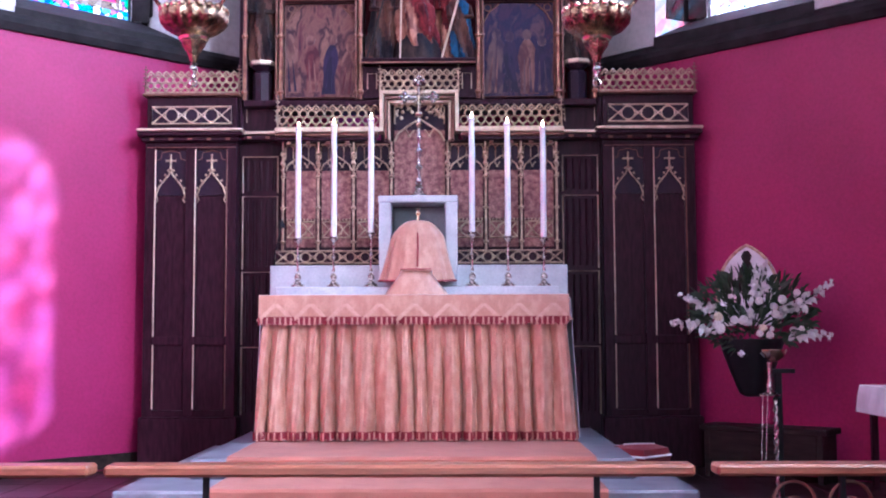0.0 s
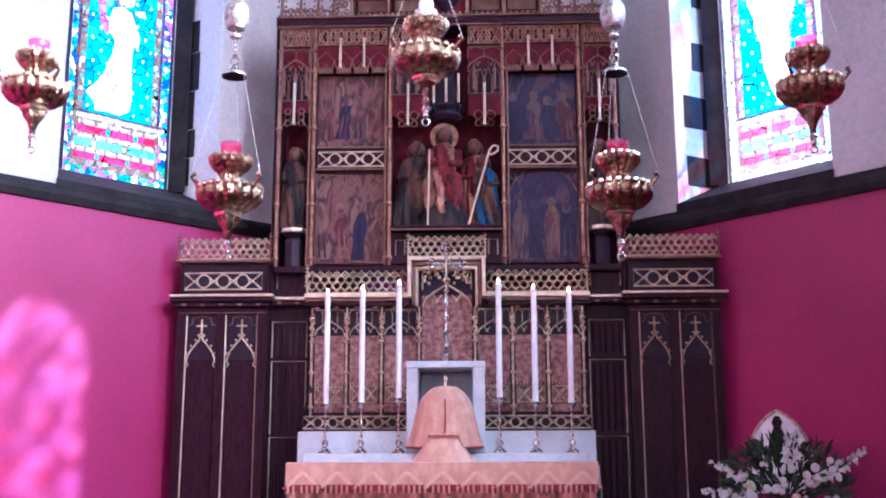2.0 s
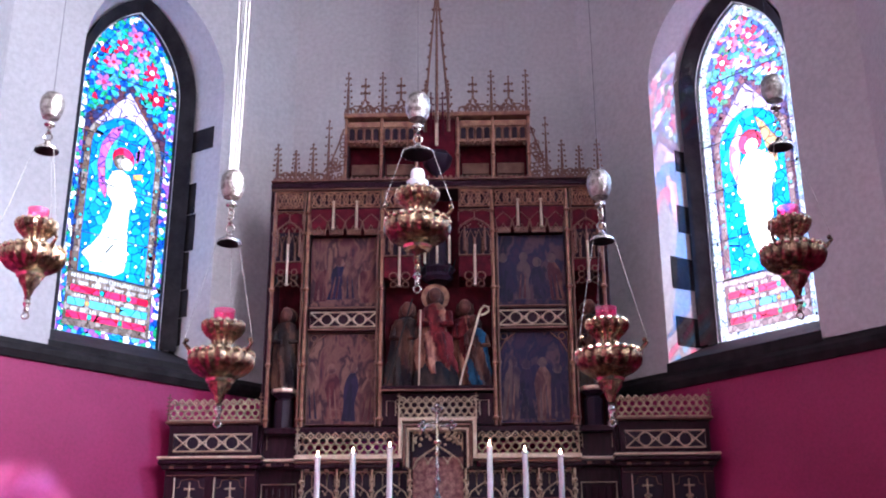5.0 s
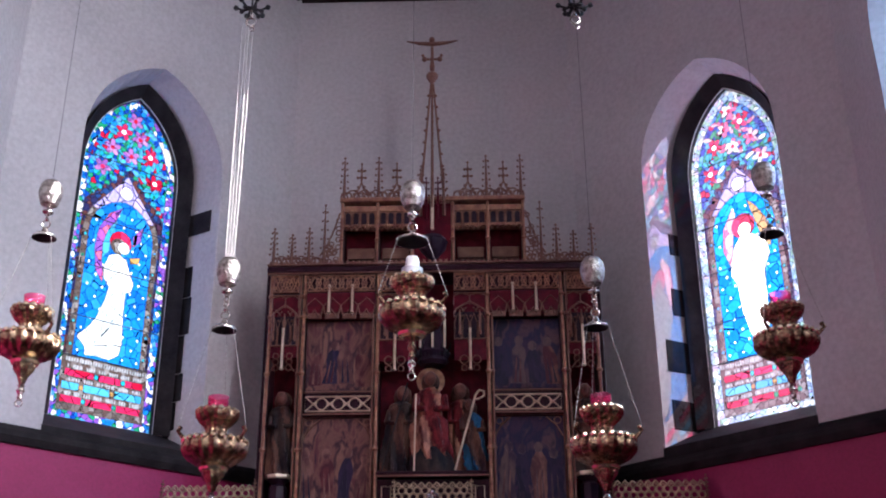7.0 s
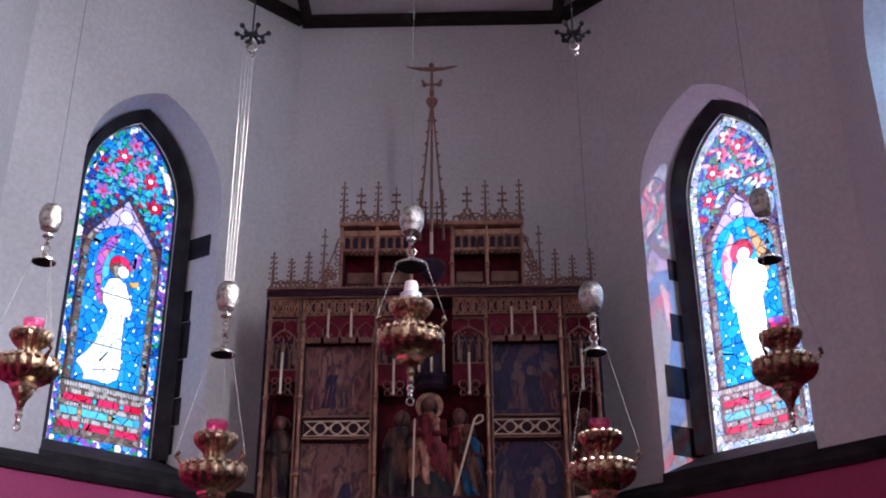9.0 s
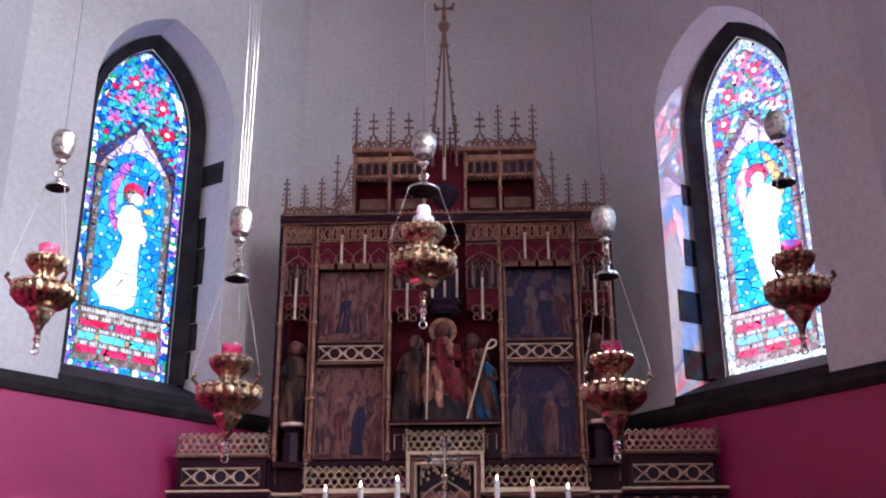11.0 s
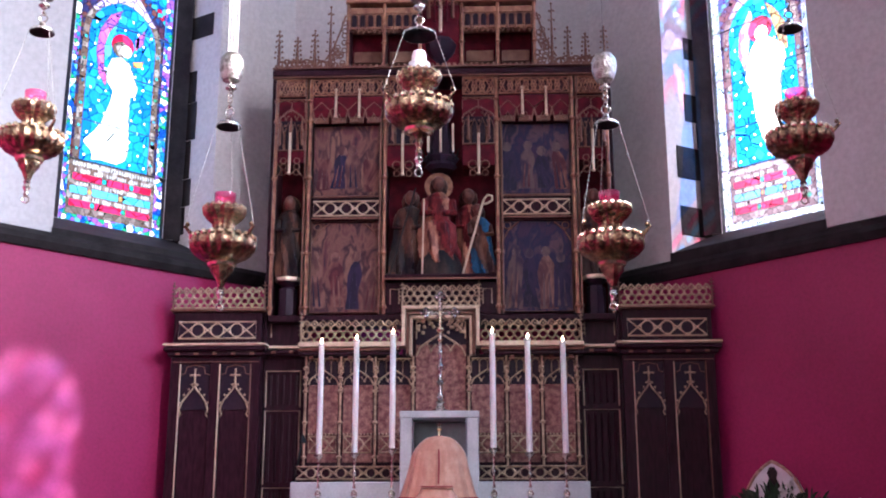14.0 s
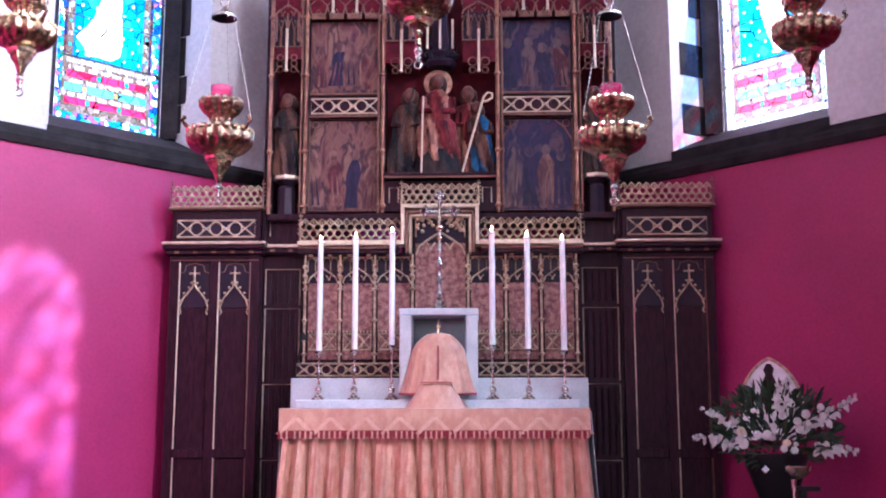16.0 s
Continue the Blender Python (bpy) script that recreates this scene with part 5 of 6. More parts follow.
CARVED_BLUE = material("carved_blue", (0.012, 0.075, 0.16), 0.5, color2=(0.012, 0.010, 0.018), scale=7, stretch=(1.6, 1.6, 0.5), bump=0.5, fine=0.6, spec=0.12)


def statue(name, at, height, width, mat, label, halo=0.0, lean=0.0, folds=7, squat=False, group="carved figures", cloak=None, turn=0.0):
    """A draped upright form, kept plain."""
    sh = Shape(lambda p: (p[0] + lean * p[2], p[1], p[2]))
    w = width / 2
    prof = [(1.0, 0), (1.0, 0.05), (0.92, 0.15), (0.84, 0.3), (0.86, 0.42), (0.80, 0.52), (0.84, 0.62), (0.88, 0.70), (0.72, 0.76), (0.34, 0.80), (0.26, 0.82)]
    if squat:
        prof = [(1.0, 0), (1.02, 0.08), (0.98, 0.2), (1.05, 0.34), (1.0, 0.42), (0.70, 0.48), (0.66, 0.6), (0.70, 0.7), (0.52, 0.76), (0.28, 0.80), (0.22, 0.82)]
    n = 40
    pts, faces = [], []
    rows = []
    for i in range(len(prof) - 1):
        for k in range(3):
            t = k / 3
            rows.append((prof[i][0] * (1 - t) + prof[i + 1][0] * t, prof[i][1] * (1 - t) + prof[i + 1][1] * t))
    rows.append(prof[-1])
    for r, h in rows:
        deep = 0.30 * max(0.0, 1 - h / 0.85)
        for k in range(n):
            a = 2 * math.pi * k / n
            rr = w * r * (1 + deep * math.sin(folds * a + 5 * h + 2 * math.sin(4 * h)) + 0.10 * math.sin(3 * a + 9 * h + 2 * math.sin(6 * h)))
            p = Vector((rr * math.cos(a), 0.62 * rr * math.sin(a), h * height))
            bump = noise.noise(p * 22 + Vector((at[0] * 9, 0, 0))) * 0.014 + noise.noise(p * 55) * 0.006
            pts.append(p + Vector((math.cos(a), math.sin(a), 0)) * bump)
    for i in range(len(rows) - 1):
        for k in range(n):
            m = (k + 1) % n
            faces.append([i * n + k, i * n + m, (i + 1) * n + m, (i + 1) * n + k])
    faces.append(list(range(n - 1, -1, -1)))
    sh.add(pts, faces)
    cloth = len(sh.f)
    sh.ball(0, -0.03, height * 0.885, height * 0.066, 12, 1.25)
    head = len(sh.f)
    sh.lathe([(height * 0.085, 0.80 * height), (height * 0.10, 0.86 * height), (height * 0.085, 0.93 * height), (height * 0.04, 0.975 * height)], 12, 0, 0.025, 0, flat=0.8)
    hood = len(sh.f)
    for s in (-1, 1):  # folded sleeves
        sh.tube([(s * w * 0.78, 0, height * 0.70), (s * w * 0.9, -0.03, height * 0.56), (s * w * 0.25, -w * 0.62, height * 0.54)], [w * 0.26, w * 0.24, w * 0.16], 8)
    arms = len(sh.f)
    if halo:
        sh.lathe([(halo * 0.2, 0), (halo, 0), (halo, 0.006), (halo * 0.2, 0.006)], 20)
        tail = len(sh.v) - 80
        for i in range(tail, len(sh.v)):
            x, y, z = sh.v[i]
            sh.v[i] = (x, 0.05 + z, y + height * 0.89)
    ob = part(name, sh, mat)
    # cloak, flesh, hair and gilt on the one mesh
    for m in (cloak or mat, CARVED_FLESH, CARVED_BROWN, GILT_ROSE):
        ob.data.materials.append(m)
    for i, poly in enumerate(ob.data.polygons):
        c = poly.center
        if i < cloth:
            a, h = math.atan2(c.y, c.x), c.z / height
            poly.material_index = 1 if math.sin(1.5 * a + 6 * h + turn) > 0.15 else 0
        elif i < head:
            poly.material_index = 2
        elif i < hood:
            poly.material_index = 3
        else:
            poly.material_index = 1 if i < arms else 4
    return tagged(place(ob, at), label, "statue", group)


statue("carved_figure", (-1.225, 8.70, 3.115), 0.70, 0.21, CARVED_BROWN, "brown carved standing figure with a round halo", 0.072, cloak=CARVED_GREY, turn=1.0)
statue("carved_figure", (1.225, 8.70, 3.115), 0.74, 0.20, CARVED_GREY, "grey carved standing figure with a round halo", 0.072, cloak=CARVED_BROWN, turn=2.0)
statue("carved_figure", (-0.02, 8.66, 3.20), 0.76, 0.27, CARVED_ROSE, "rose and gilt carved seated central figure with a halo", 0.115, squat=True, cloak=CARVED_RED, turn=0.6)
place(tagged(part("mound", Shape().lathe([(0.19, 0), (0.185, 0.06), (0.16, 0.14), (0.12, 0.20), (0.05, 0.22)], 18, flat=0.6, lobes=5, depth=0.05), CARVED_GREY), "dark green carved mound under the central figure", "pedestal"), (-0.02, 8.66, 3.106))
statue("carved_figure", (-0.31, 8.68, 3.106), 0.74, 0.22, CARVED_GREY, "grey carved kneeling figure beside the centre", 0, 0.10, cloak=CARVED_BROWN, turn=0.2)
statue("carved_figure", (-0.18, 8.76, 3.106), 0.66, 0.20, CARVED_BROWN, "brown carved figure behind the kneeling one", 0, 0.0, cloak=CARVED_RED, turn=3.0)
statue("carved_figure", (0.22, 8.76, 3.106), 0.78, 0.20, CARVED_ROSE, "red carved standing figure in a dark niche", 0, 0, cloak=CARVED_RED, turn=1.0)
statue("carved_figure", (0.36, 8.68, 3.106), 0.62, 0.19, CARVED_BLUE, "blue cloaked carved kneeling figure", 0, -0.12, cloak=CARVED_BROWN, turn=2.4)
crook = Shape().tube([(0, 0, 0), (0.155, 0.01, 0.56), (0.17, 0.01, 0.61), (0.20, 0.01, 0.645), (0.235, 0.01, 0.635), (0.235, 0.01, 0.60), (0.20, 0.01, 0.575), (0.17, 0.01, 0.57)], 0.009, 6)
tagged(place(part("crozier", crook, GILT_LINE), (0.175, 8.55, 3.106)), "pale gilt crozier leaning before the figures", "staff")
tagged(place(part("staff", Shape().tube([(0, 0, 0), (0.012, 0.01, 0.62)], 0.007, 6), GILT_LINE), (-0.145, 8.555, 3.106)), "thin pale gilt upright staff", "staff")
tagged(place(part("spear", Shape().tube([(0, 0, 0), (0.20, 0.02, 0.72)], 0.006, 6), IRON), (-0.40, 8.56, 3.106)), "thin dark spear leaning on the screen", "staff")

FORM_TAN = painting("tan_form", [(0.15, 0.075, 0.06), (0.08, 0.03, 0.035), (0.20, 0.10, 0.08), (0.10, 0.05, 0.05)], 1.0)
FORM_BLUE = painting("dark_blue_form", [(0.010, 0.010, 0.035), (0.03, 0.018, 0.05), (0.016, 0.012, 0.03), (0.06, 0.03, 0.05)], 2.0)
FORM_ROSE = painting("rose_form", [(0.13, 0.03, 0.035), (0.07, 0.015, 0.025), (0.17, 0.07, 0.06), (0.10, 0.025, 0.03)], 4.0)
FORM_GREY = painting("grey_form", [(0.09, 0.05, 0.06), (0.04, 0.022, 0.045), (0.12, 0.07, 0.07), (0.05, 0.03, 0.05)], 5.0)
rng = random.Random(21)
screen = bpy.data.objects["upper_altar_screen"]
for s, z0, z1, mats in ((-1, 2.84, 3.46, (FORM_TAN, FORM_ROSE, FORM_BLUE, FORM_TAN, FORM_BLUE, FORM_ROSE)), (-1, 3.82, 4.34, (FORM_ROSE, FORM_BLUE, FORM_TAN, FORM_ROSE, FORM_BLUE)), (1, 2.84, 3.46, (FORM_GREY, FORM_BLUE, FORM_TAN, FORM_BLUE, FORM_GREY)), (1, 3.82, 4.34, (FORM_BLUE, FORM_GREY, FORM_BLUE, FORM_ROSE, FORM_BLUE))):
    # tall tapering plain shapes side by side, each with a round top and folds
    for k in range(4):
        mat, dim = mats[k % len(mats)], mats[(k + 2) % len(mats)]
        x, low_z = s * 0.7625 - 0.205 + 0.137 * k + rng.uniform(-0.02, 0.02), z0 + rng.uniform(0.0, 0.04)
        h, w, bend = (z1 - low_z) * rng.uniform(0.58, 0.74), rng.uniform(0.055, 0.075), rng.uniform(-0.06, 0.06)
        keep = lambda px: min(max(px, s * 0.7625 - 0.275), s * 0.7625 + 0.275)
        side = [(1.0, 0.0), (0.92, 0.15), (0.80, 0.35), (0.86, 0.5), (0.95, 0.66), (0.80, 0.84), (0.45, 0.94), (0.2, 1.0)]
        out = [(keep(x + bend * t + w * r * (1 + 0.12 * math.sin(9 * t + k))), low_z + h * t) for r, t in side] + [(keep(x + bend * t - w * r * (1 + 0.12 * math.sin(7 * t + 2 * k))), low_z + h * t) for r, t in side[::-1]]
        part("painted_shape", Shape().prism(out, 0.0885 - 0.0005 * k, 0.09), mat, screen)
        top = low_z + h * 1.05
        part("painted_shape", Shape().prism([(keep(x + bend + 0.036 * math.cos(2 * math.pi * i / 12)), top + 0.042 * math.sin(2 * math.pi * i / 12)) for i in range(12)], 0.0845 - 0.0005 * k, 0.09), FORM_TAN if s < 0 else FORM_GREY, screen)
        for f in (-0.45, 0.25):
            part("painted_shape", Shape().prism([(keep(x + w * (f - 0.14)), low_z + 0.01), (keep(x + w * (f + 0.16)), low_z + 0.01), (keep(x + bend * 0.7 + w * (f + 0.1) * 0.8), low_z + h * 0.62), (keep(x + bend * 0.7 + w * f * 0.8), low_z + h * 0.66)], 0.0862 - 0.0005 * k, 0.09), dim, screen)

# ---- the altar and what stands on it ----
altar = thing("altar", (0, 8.0, 0.297), "marble altar hung with a pleated salmon damask frontal", "altar")
part("table", Shape().box(-1.0, 1.0, -0.38, 0.30, 0.0, 0.93, 0.01), GREY_MARBLE, altar)
part("altar_top", Shape().box(-1.03, 1.02, -0.40, 0.40, 0.93, 0.958, 0.006), LINEN, altar, "white linen covered top")
front = Shape()
n, rows = 300, 26
prof = []
for j in range(rows + 1):
    t = j / rows
    line = []
    for i in range(n + 1):
        u = i / n
        x = (-1.015 + 2.02 * u) * (1 + 0.035 * t) + 0.035 * t * (u ** 2)
        ph = 2 * math.pi * (19 * u + 0.30 * math.sin(9 * u) + 0.16 * math.sin(23 * u + 1) + 0.10 * t * math.sin(37 * u))
        amp = (0.032 + 0.036 * t) * (0.78 + 0.22 * math.sin(29 * u + 2 * t))
        y = -0.408 - 0.062 * t - amp * (2 * abs(math.sin(ph / 2 + 0.4 * math.sin(5 * u + 3 * t))) ** 0.7 - 1) + 0.007 * math.sin(2.7 * ph + 4 * t) + 0.018 * noise.noise(Vector((x * 7, t * 4, 3.0))) * t + 0.012 * noise.noise(Vector((x * 20, t * 9, 7.0))) * (0.3 + t) + 0.006 * noise.noise(Vector((x * 45, t * 26, 2.0)))
        line.append((x, y, 0.80 - 0.792 * t))
    prof.append(line)
front.sheet(prof)
part("frontal", front, DAMASK, altar, "pleated salmon damask frontal", angle=80)
band = Shape().sheet([[(-1.035 + 2.06 * i / 60, y + 0.002 * math.sin(i * 0.9), z) for i in range(61)] for z, y in ((0.962, -0.405), (0.957, -0.44), (0.86, -0.446), (0.775, -0.45))])
part("superfrontal", band, DAMASK, altar, "flat salmon damask band with a woven pattern", angle=60)
# woven lozenges on the band
WEAVE = material("pale_woven_pattern", (0.66, 0.40, 0.30), 0.45, color2=(0.60, 0.33, 0.24), scale=30, bump=0.1, bump_scale=150)
for i in range(9):
    x = -0.92 + 0.23 * i
    sh = Shape()
    for a, b in (((-0.115, 0.79), (0, 0.90)), ((0, 0.90), (0.115, 0.79)), ):
        sh.prism([(x + a[0] - 0.018, a[1]), (x + a[0] + 0.018, a[1]), (x + b[0] + 0.018, b[1]), (x + b[0] - 0.018, b[1])], -0.4555 - 0.001 * (a[0] < 0), -0.4515)
    part("woven_motif", sh, WEAVE, altar)
hems = [([(-1.03 + 2.05 * i / 116, -0.456) for i in range(117)], 0.765), ([(x, y - 0.008) for x, y, z in prof[-1][::2]], 0.013)]
for line, z in hems:
    part("fringe_tape", Shape().sheet([[(x, y, z + h) for x, y in line] for h in (0.05, 0.004)]), FRINGE_RED, altar, "crimson fringe band")
    for i in range(104):
        x, y = line[int((i + 0.5) / 104 * (len(line) - 1))]
        part("tassel", Shape().box(x - 0.0062, x + 0.0062, y - 0.012, y - 0.003, z - 0.008, z + 0.046, 0.003), FRINGE_PALE if i % 2 else FRINGE_RED, altar)
for x, lean in ((-1.03, -0.03), (1.035, 0.05)):
    part("side_cloth", Shape().add([(x, -0.38, 0.94), (x, 0.3, 0.94), (x + lean, 0.3, 0.02), (x + lean, -0.42, 0.02), (x + 0.004, -0.38, 0.94), (x + 0.004, 0.3, 0.94), (x + lean + 0.004, 0.3, 0.02), (x + lean + 0.004, -0.42, 0.02)], [[0, 1, 2, 3], [4, 5, 6, 7], [0, 3, 7, 4], [0, 1, 5, 4]]), LINEN, altar, "white linen side cloth")

gradine = thing("gradine", (0, 8.0, 1.256), "white veined marble shelf behind the altar", "shelf")
part("lower_step", Shape().box(-1.0, 1.0, 0.0, 0.5, 0.0, 0.075, 0.006), MARBLE, gradine)
part("upper_step", Shape().box(-1.07, 1.08, 0.20, 0.45, 0.0, 0.238, 0.006), MARBLE, gradine)

tab = thing("tabernacle", (0.008, 8.05, 1.332), "white marble tabernacle with an open dark recess", "tabernacle")
for a, b, c, d, nm in ((-0.28, -0.195, 0.0, 0.60, "jamb"), (0.195, 0.28, 0.0, 0.60, "jamb"), (-0.285, 0.285, 0.60, 0.65, "lintel"), (-0.195, 0.195, 0.0, 0.06, "sill")):
    part(nm, Shape().box(a, b, 0.0, 0.42, c, d, 0.006), MARBLE, tab)
part("recess_back", Shape().box(-0.195, 0.195, 0.30, 0.42, 0.06, 0.60, 0.002), GREY_MARBLE, tab, "dim grey recess lining")
part("inner_bead", Shape().tube([(-0.19, -0.003, 0.07), (-0.19, -0.003, 0.59), (0.19, -0.003, 0.59), (0.19, -0.003, 0.07)], 0.005, 4), GREY_MARBLE, tab)

veil = thing("tabernacle_veil", (0.008, 8.02, 1.332), "salmon damask veil draped like a rounded tent", "veil")
sh = Shape()
rows = []
for j in range(15):
    t = j / 14
    ring = []
    r = 0.19 * math.sqrt(min(1.0, t * 2.6)) if t < 0.38 else 0.19 + 0.075 * ((t - 0.38) / 0.62) ** 1.3
    zt = 0.475 - 0.455 * t ** 1.25
    for i in range(61):
        a = math.pi + math.pi * i / 60
        fold = 1 + 0.05 * t * math.sin(i * 0.62) + 0.02 * t * math.sin(i * 1.5)
        ring.append((r * 1.0 * math.cos(a) * fold, 0.02 + 0.62 * r * math.sin(a) * fold, zt + 0.02 * t * abs(math.cos(a))))
    rows.append(ring)
sh.sheet(rows)
part("drape", sh, DAMASK, veil, angle=80)
part("orphrey", Shape().tube([(0.0, -0.085, 0.37), (0.003, -0.125, 0.27), (0.0, -0.145, 0.13)], 0.006, 5), FRINGE_RED, veil, "thin dark red braid down the middle")
part("hem", Shape().tube([(x * 1.005, y - 0.004, z) for x, y, z in rows[-1]], 0.008, 5), FRINGE_RED, veil, "dark crimson hem")
part("knob", Shape().lathe([(0.012, 0.46), (0.01, 0.50), (0.02, 0.515), (0.012, 0.53)], 10, 0, 0.0).tube([(-0.02, 0, 0.545), (0.02, 0, 0.545)], 0.004, 5).tube([(0, 0, 0.52), (0, 0, 0.57)], 0.004, 5), BRASS, veil)

burse = thing("veiled_chalice", (0.0, 7.86, 1.257), "chalice under a salmon veil with a flat burse on top", "chalice")
sh, rows = Shape(), []
for j in range(9):
    t = j / 8
    w, d = 0.105 + 0.125 * t ** 1.1, 0.075 + 0.05 * t
    ring = []
    for i in range(49):
        a = 2 * math.pi * i / 48
        c, sn = math.cos(a), math.sin(a)
        ring.append((w * math.copysign(abs(c) ** 0.7, c) * (1 + 0.03 * t * math.sin(7 * a)), d * math.copysign(abs(sn) ** 0.7, sn), 0.168 * (1 - t)))
    rows.append(ring)
sh.sheet(rows)
part("drape", sh, DAMASK, burse, angle=80)
part("burse", Shape().box(-0.11, 0.11, -0.085, 0.085, 0.168, 0.182, 0.004), DAMASK, burse)
part("burse_edge", Shape().tube([(-0.108, -0.088, 0.182), (0.108, -0.088, 0.182)], 0.004, 5), FRINGE_RED, burse, "dark red piping")

cross = thing("altar_cross", (0.012, 8.13, 1.982), "polished silver-gilt standing altar cross", "cross")
part("foot", Shape().lathe([(0.065, 0), (0.06, 0.012), (0.035, 0.03), (0.022, 0.06), (0.035, 0.07), (0.018, 0.085)], 6), SILVER, cross)
part("stem", Shape().lathe([(0.016, 0.08), (0.028, 0.11), (0.014, 0.14), (0.012, 0.19), (0.030, 0.215), (0.012, 0.24), (0.011, 0.29), (0.026, 0.33), (0.010, 0.36), (0.010, 0.41), (0.02, 0.43), (0.012, 0.46)], 12), SILVER, cross)
arm = Shape().tube([(0, 0, 0.44), (0, 0, 0.84)], 0.014, 6).tube([(-0.10, 0, 0.725), (0.10, 0, 0.725)], 0.014, 6)
for x, z in ((-0.105, 0.725), (0.105, 0.725), (0, 0.845)):
    for dx, dz in ((0.026, 0), (-0.026, 0), (0, 0.026), (0, -0.026)):
        arm.ball(x + dx, 0, z + dz, 0.02, 8)
for a in (45, 135, 225, 315):
    arm.tube([(0, 0, 0.725), (0.06 * math.cos(radians(a)), 0, 0.725 + 0.06 * math.sin(radians(a)))], [0.008, 0.003], 5)
part("cross_beam", arm, SILVER, cross)
part("cross_mount", Shape().tube([(0, -0.016, 0.735), (0, -0.02, 0.60)], [0.012, 0.008], 6).tube([(-0.055, -0.016, 0.742), (0, -0.018, 0.73), (0.055, -0.016, 0.742)], 0.006, 5).ball(0, -0.02, 0.52, 0.02, 8).ball(0, 0, 0.60, 0.03, 8), BRASS, cross)


FLAME = bpy.data.materials.new("candle_flame")
FLAME.use_nodes = True
fn = FLAME.node_tree.nodes["Principled BSDF"]
fn.inputs["Emission Color"].default_value, fn.inputs["Emission Strength"].default_value = (1.0, 0.75, 0.45, 1), 6.0


def candlestick(at, stem, tall):
    c = thing("altar_candlestick", at, "silver-gilt candlestick with a tall lit white candle", "candlestick", "six candlesticks on the altar shelf")
    part("foot", Shape().lathe([(0.05, 0), (0.047, 0.012), (0.028, 0.026), (0.014, 0.045), (0.024, 0.062), (0.022, 0.08), (0.011, 0.10)], 16, lobes=6, depth=0.06), PEWTER, c)
    part("stem", Shape().lathe([(0.012, 0.11), (0.008, 0.14), (0.008, stem * 0.55), (0.016, stem * 0.6), (0.008, stem * 0.65), (0.008, stem * 0.88), (0.016, stem * 0.92), (0.03, stem * 0.96), (0.034, stem), (0.02, stem + 0.006)], 12), PEWTER, c)
    wax = part("candle", Shape().lathe([(0.0215, stem), (0.021, stem + tall * 0.5), (0.020, stem + tall - 0.015), (0.026, stem + tall - 0.01), (0.024, stem + tall + 0.004), (0.008, stem + tall + 0.008)], 14), WAX, c, "tall white wax candle")
    part("flame", Shape().lathe([(0.004, stem + tall + 0.006), (0.009, stem + tall + 0.018), (0.006, stem + tall + 0.032), (0.001, stem + tall + 0.048)], 8), FLAME, wax, "small bright flame")
    return c


for x, stem, tall in ((-0.853, 0.345, 0.80), (-0.597, 0.355, 0.815), (-0.330, 0.385, 0.825), (0.392, 0.385, 0.825), (0.647, 0.355, 0.815), (0.902, 0.345, 0.80)):
    candlestick((x, 8.09, 1.332), stem, tall)

pole = thing("candle_snuffer", (-1.16, 8.10, 0.3), "long dark candle snuffer pole leaning by the altar", "snuffer")
part("pole", Shape().tube([(0, 0, 0), (0.05, 0.25, 0.9), (0.115, 0.42, 1.52)], 0.008, 6), IRON, pole)
part("cap", Shape().lathe([(0.03, 0), (0.022, 0.03), (0.01, 0.06)], 10, 0.118, 0.43, 1.50), IRON, pole)

# ---- hanging lamps ----
RUBY = bpy.data.materials.new("ruby_glass")
RUBY.use_nodes = True
rn = RUBY.node_tree.nodes["Principled BSDF"]
rn.inputs["Base Color"].default_value, rn.inputs["Roughness"].default_value = (0.92, 0.14, 0.34, 1), 0.1
rn.inputs["Transmission Weight"].default_value = 0.9
CLEAR = bpy.data.materials.new("frosted_glass")
CLEAR.use_nodes = True
cn = CLEAR.node_tree.nodes["Principled BSDF"]
cn.inputs["Base Color"].default_value, cn.inputs["Roughness"].default_value, cn.inputs["Transmission Weight"].default_value = (0.85, 0.85, 0.9, 1), 0.25, 0.5


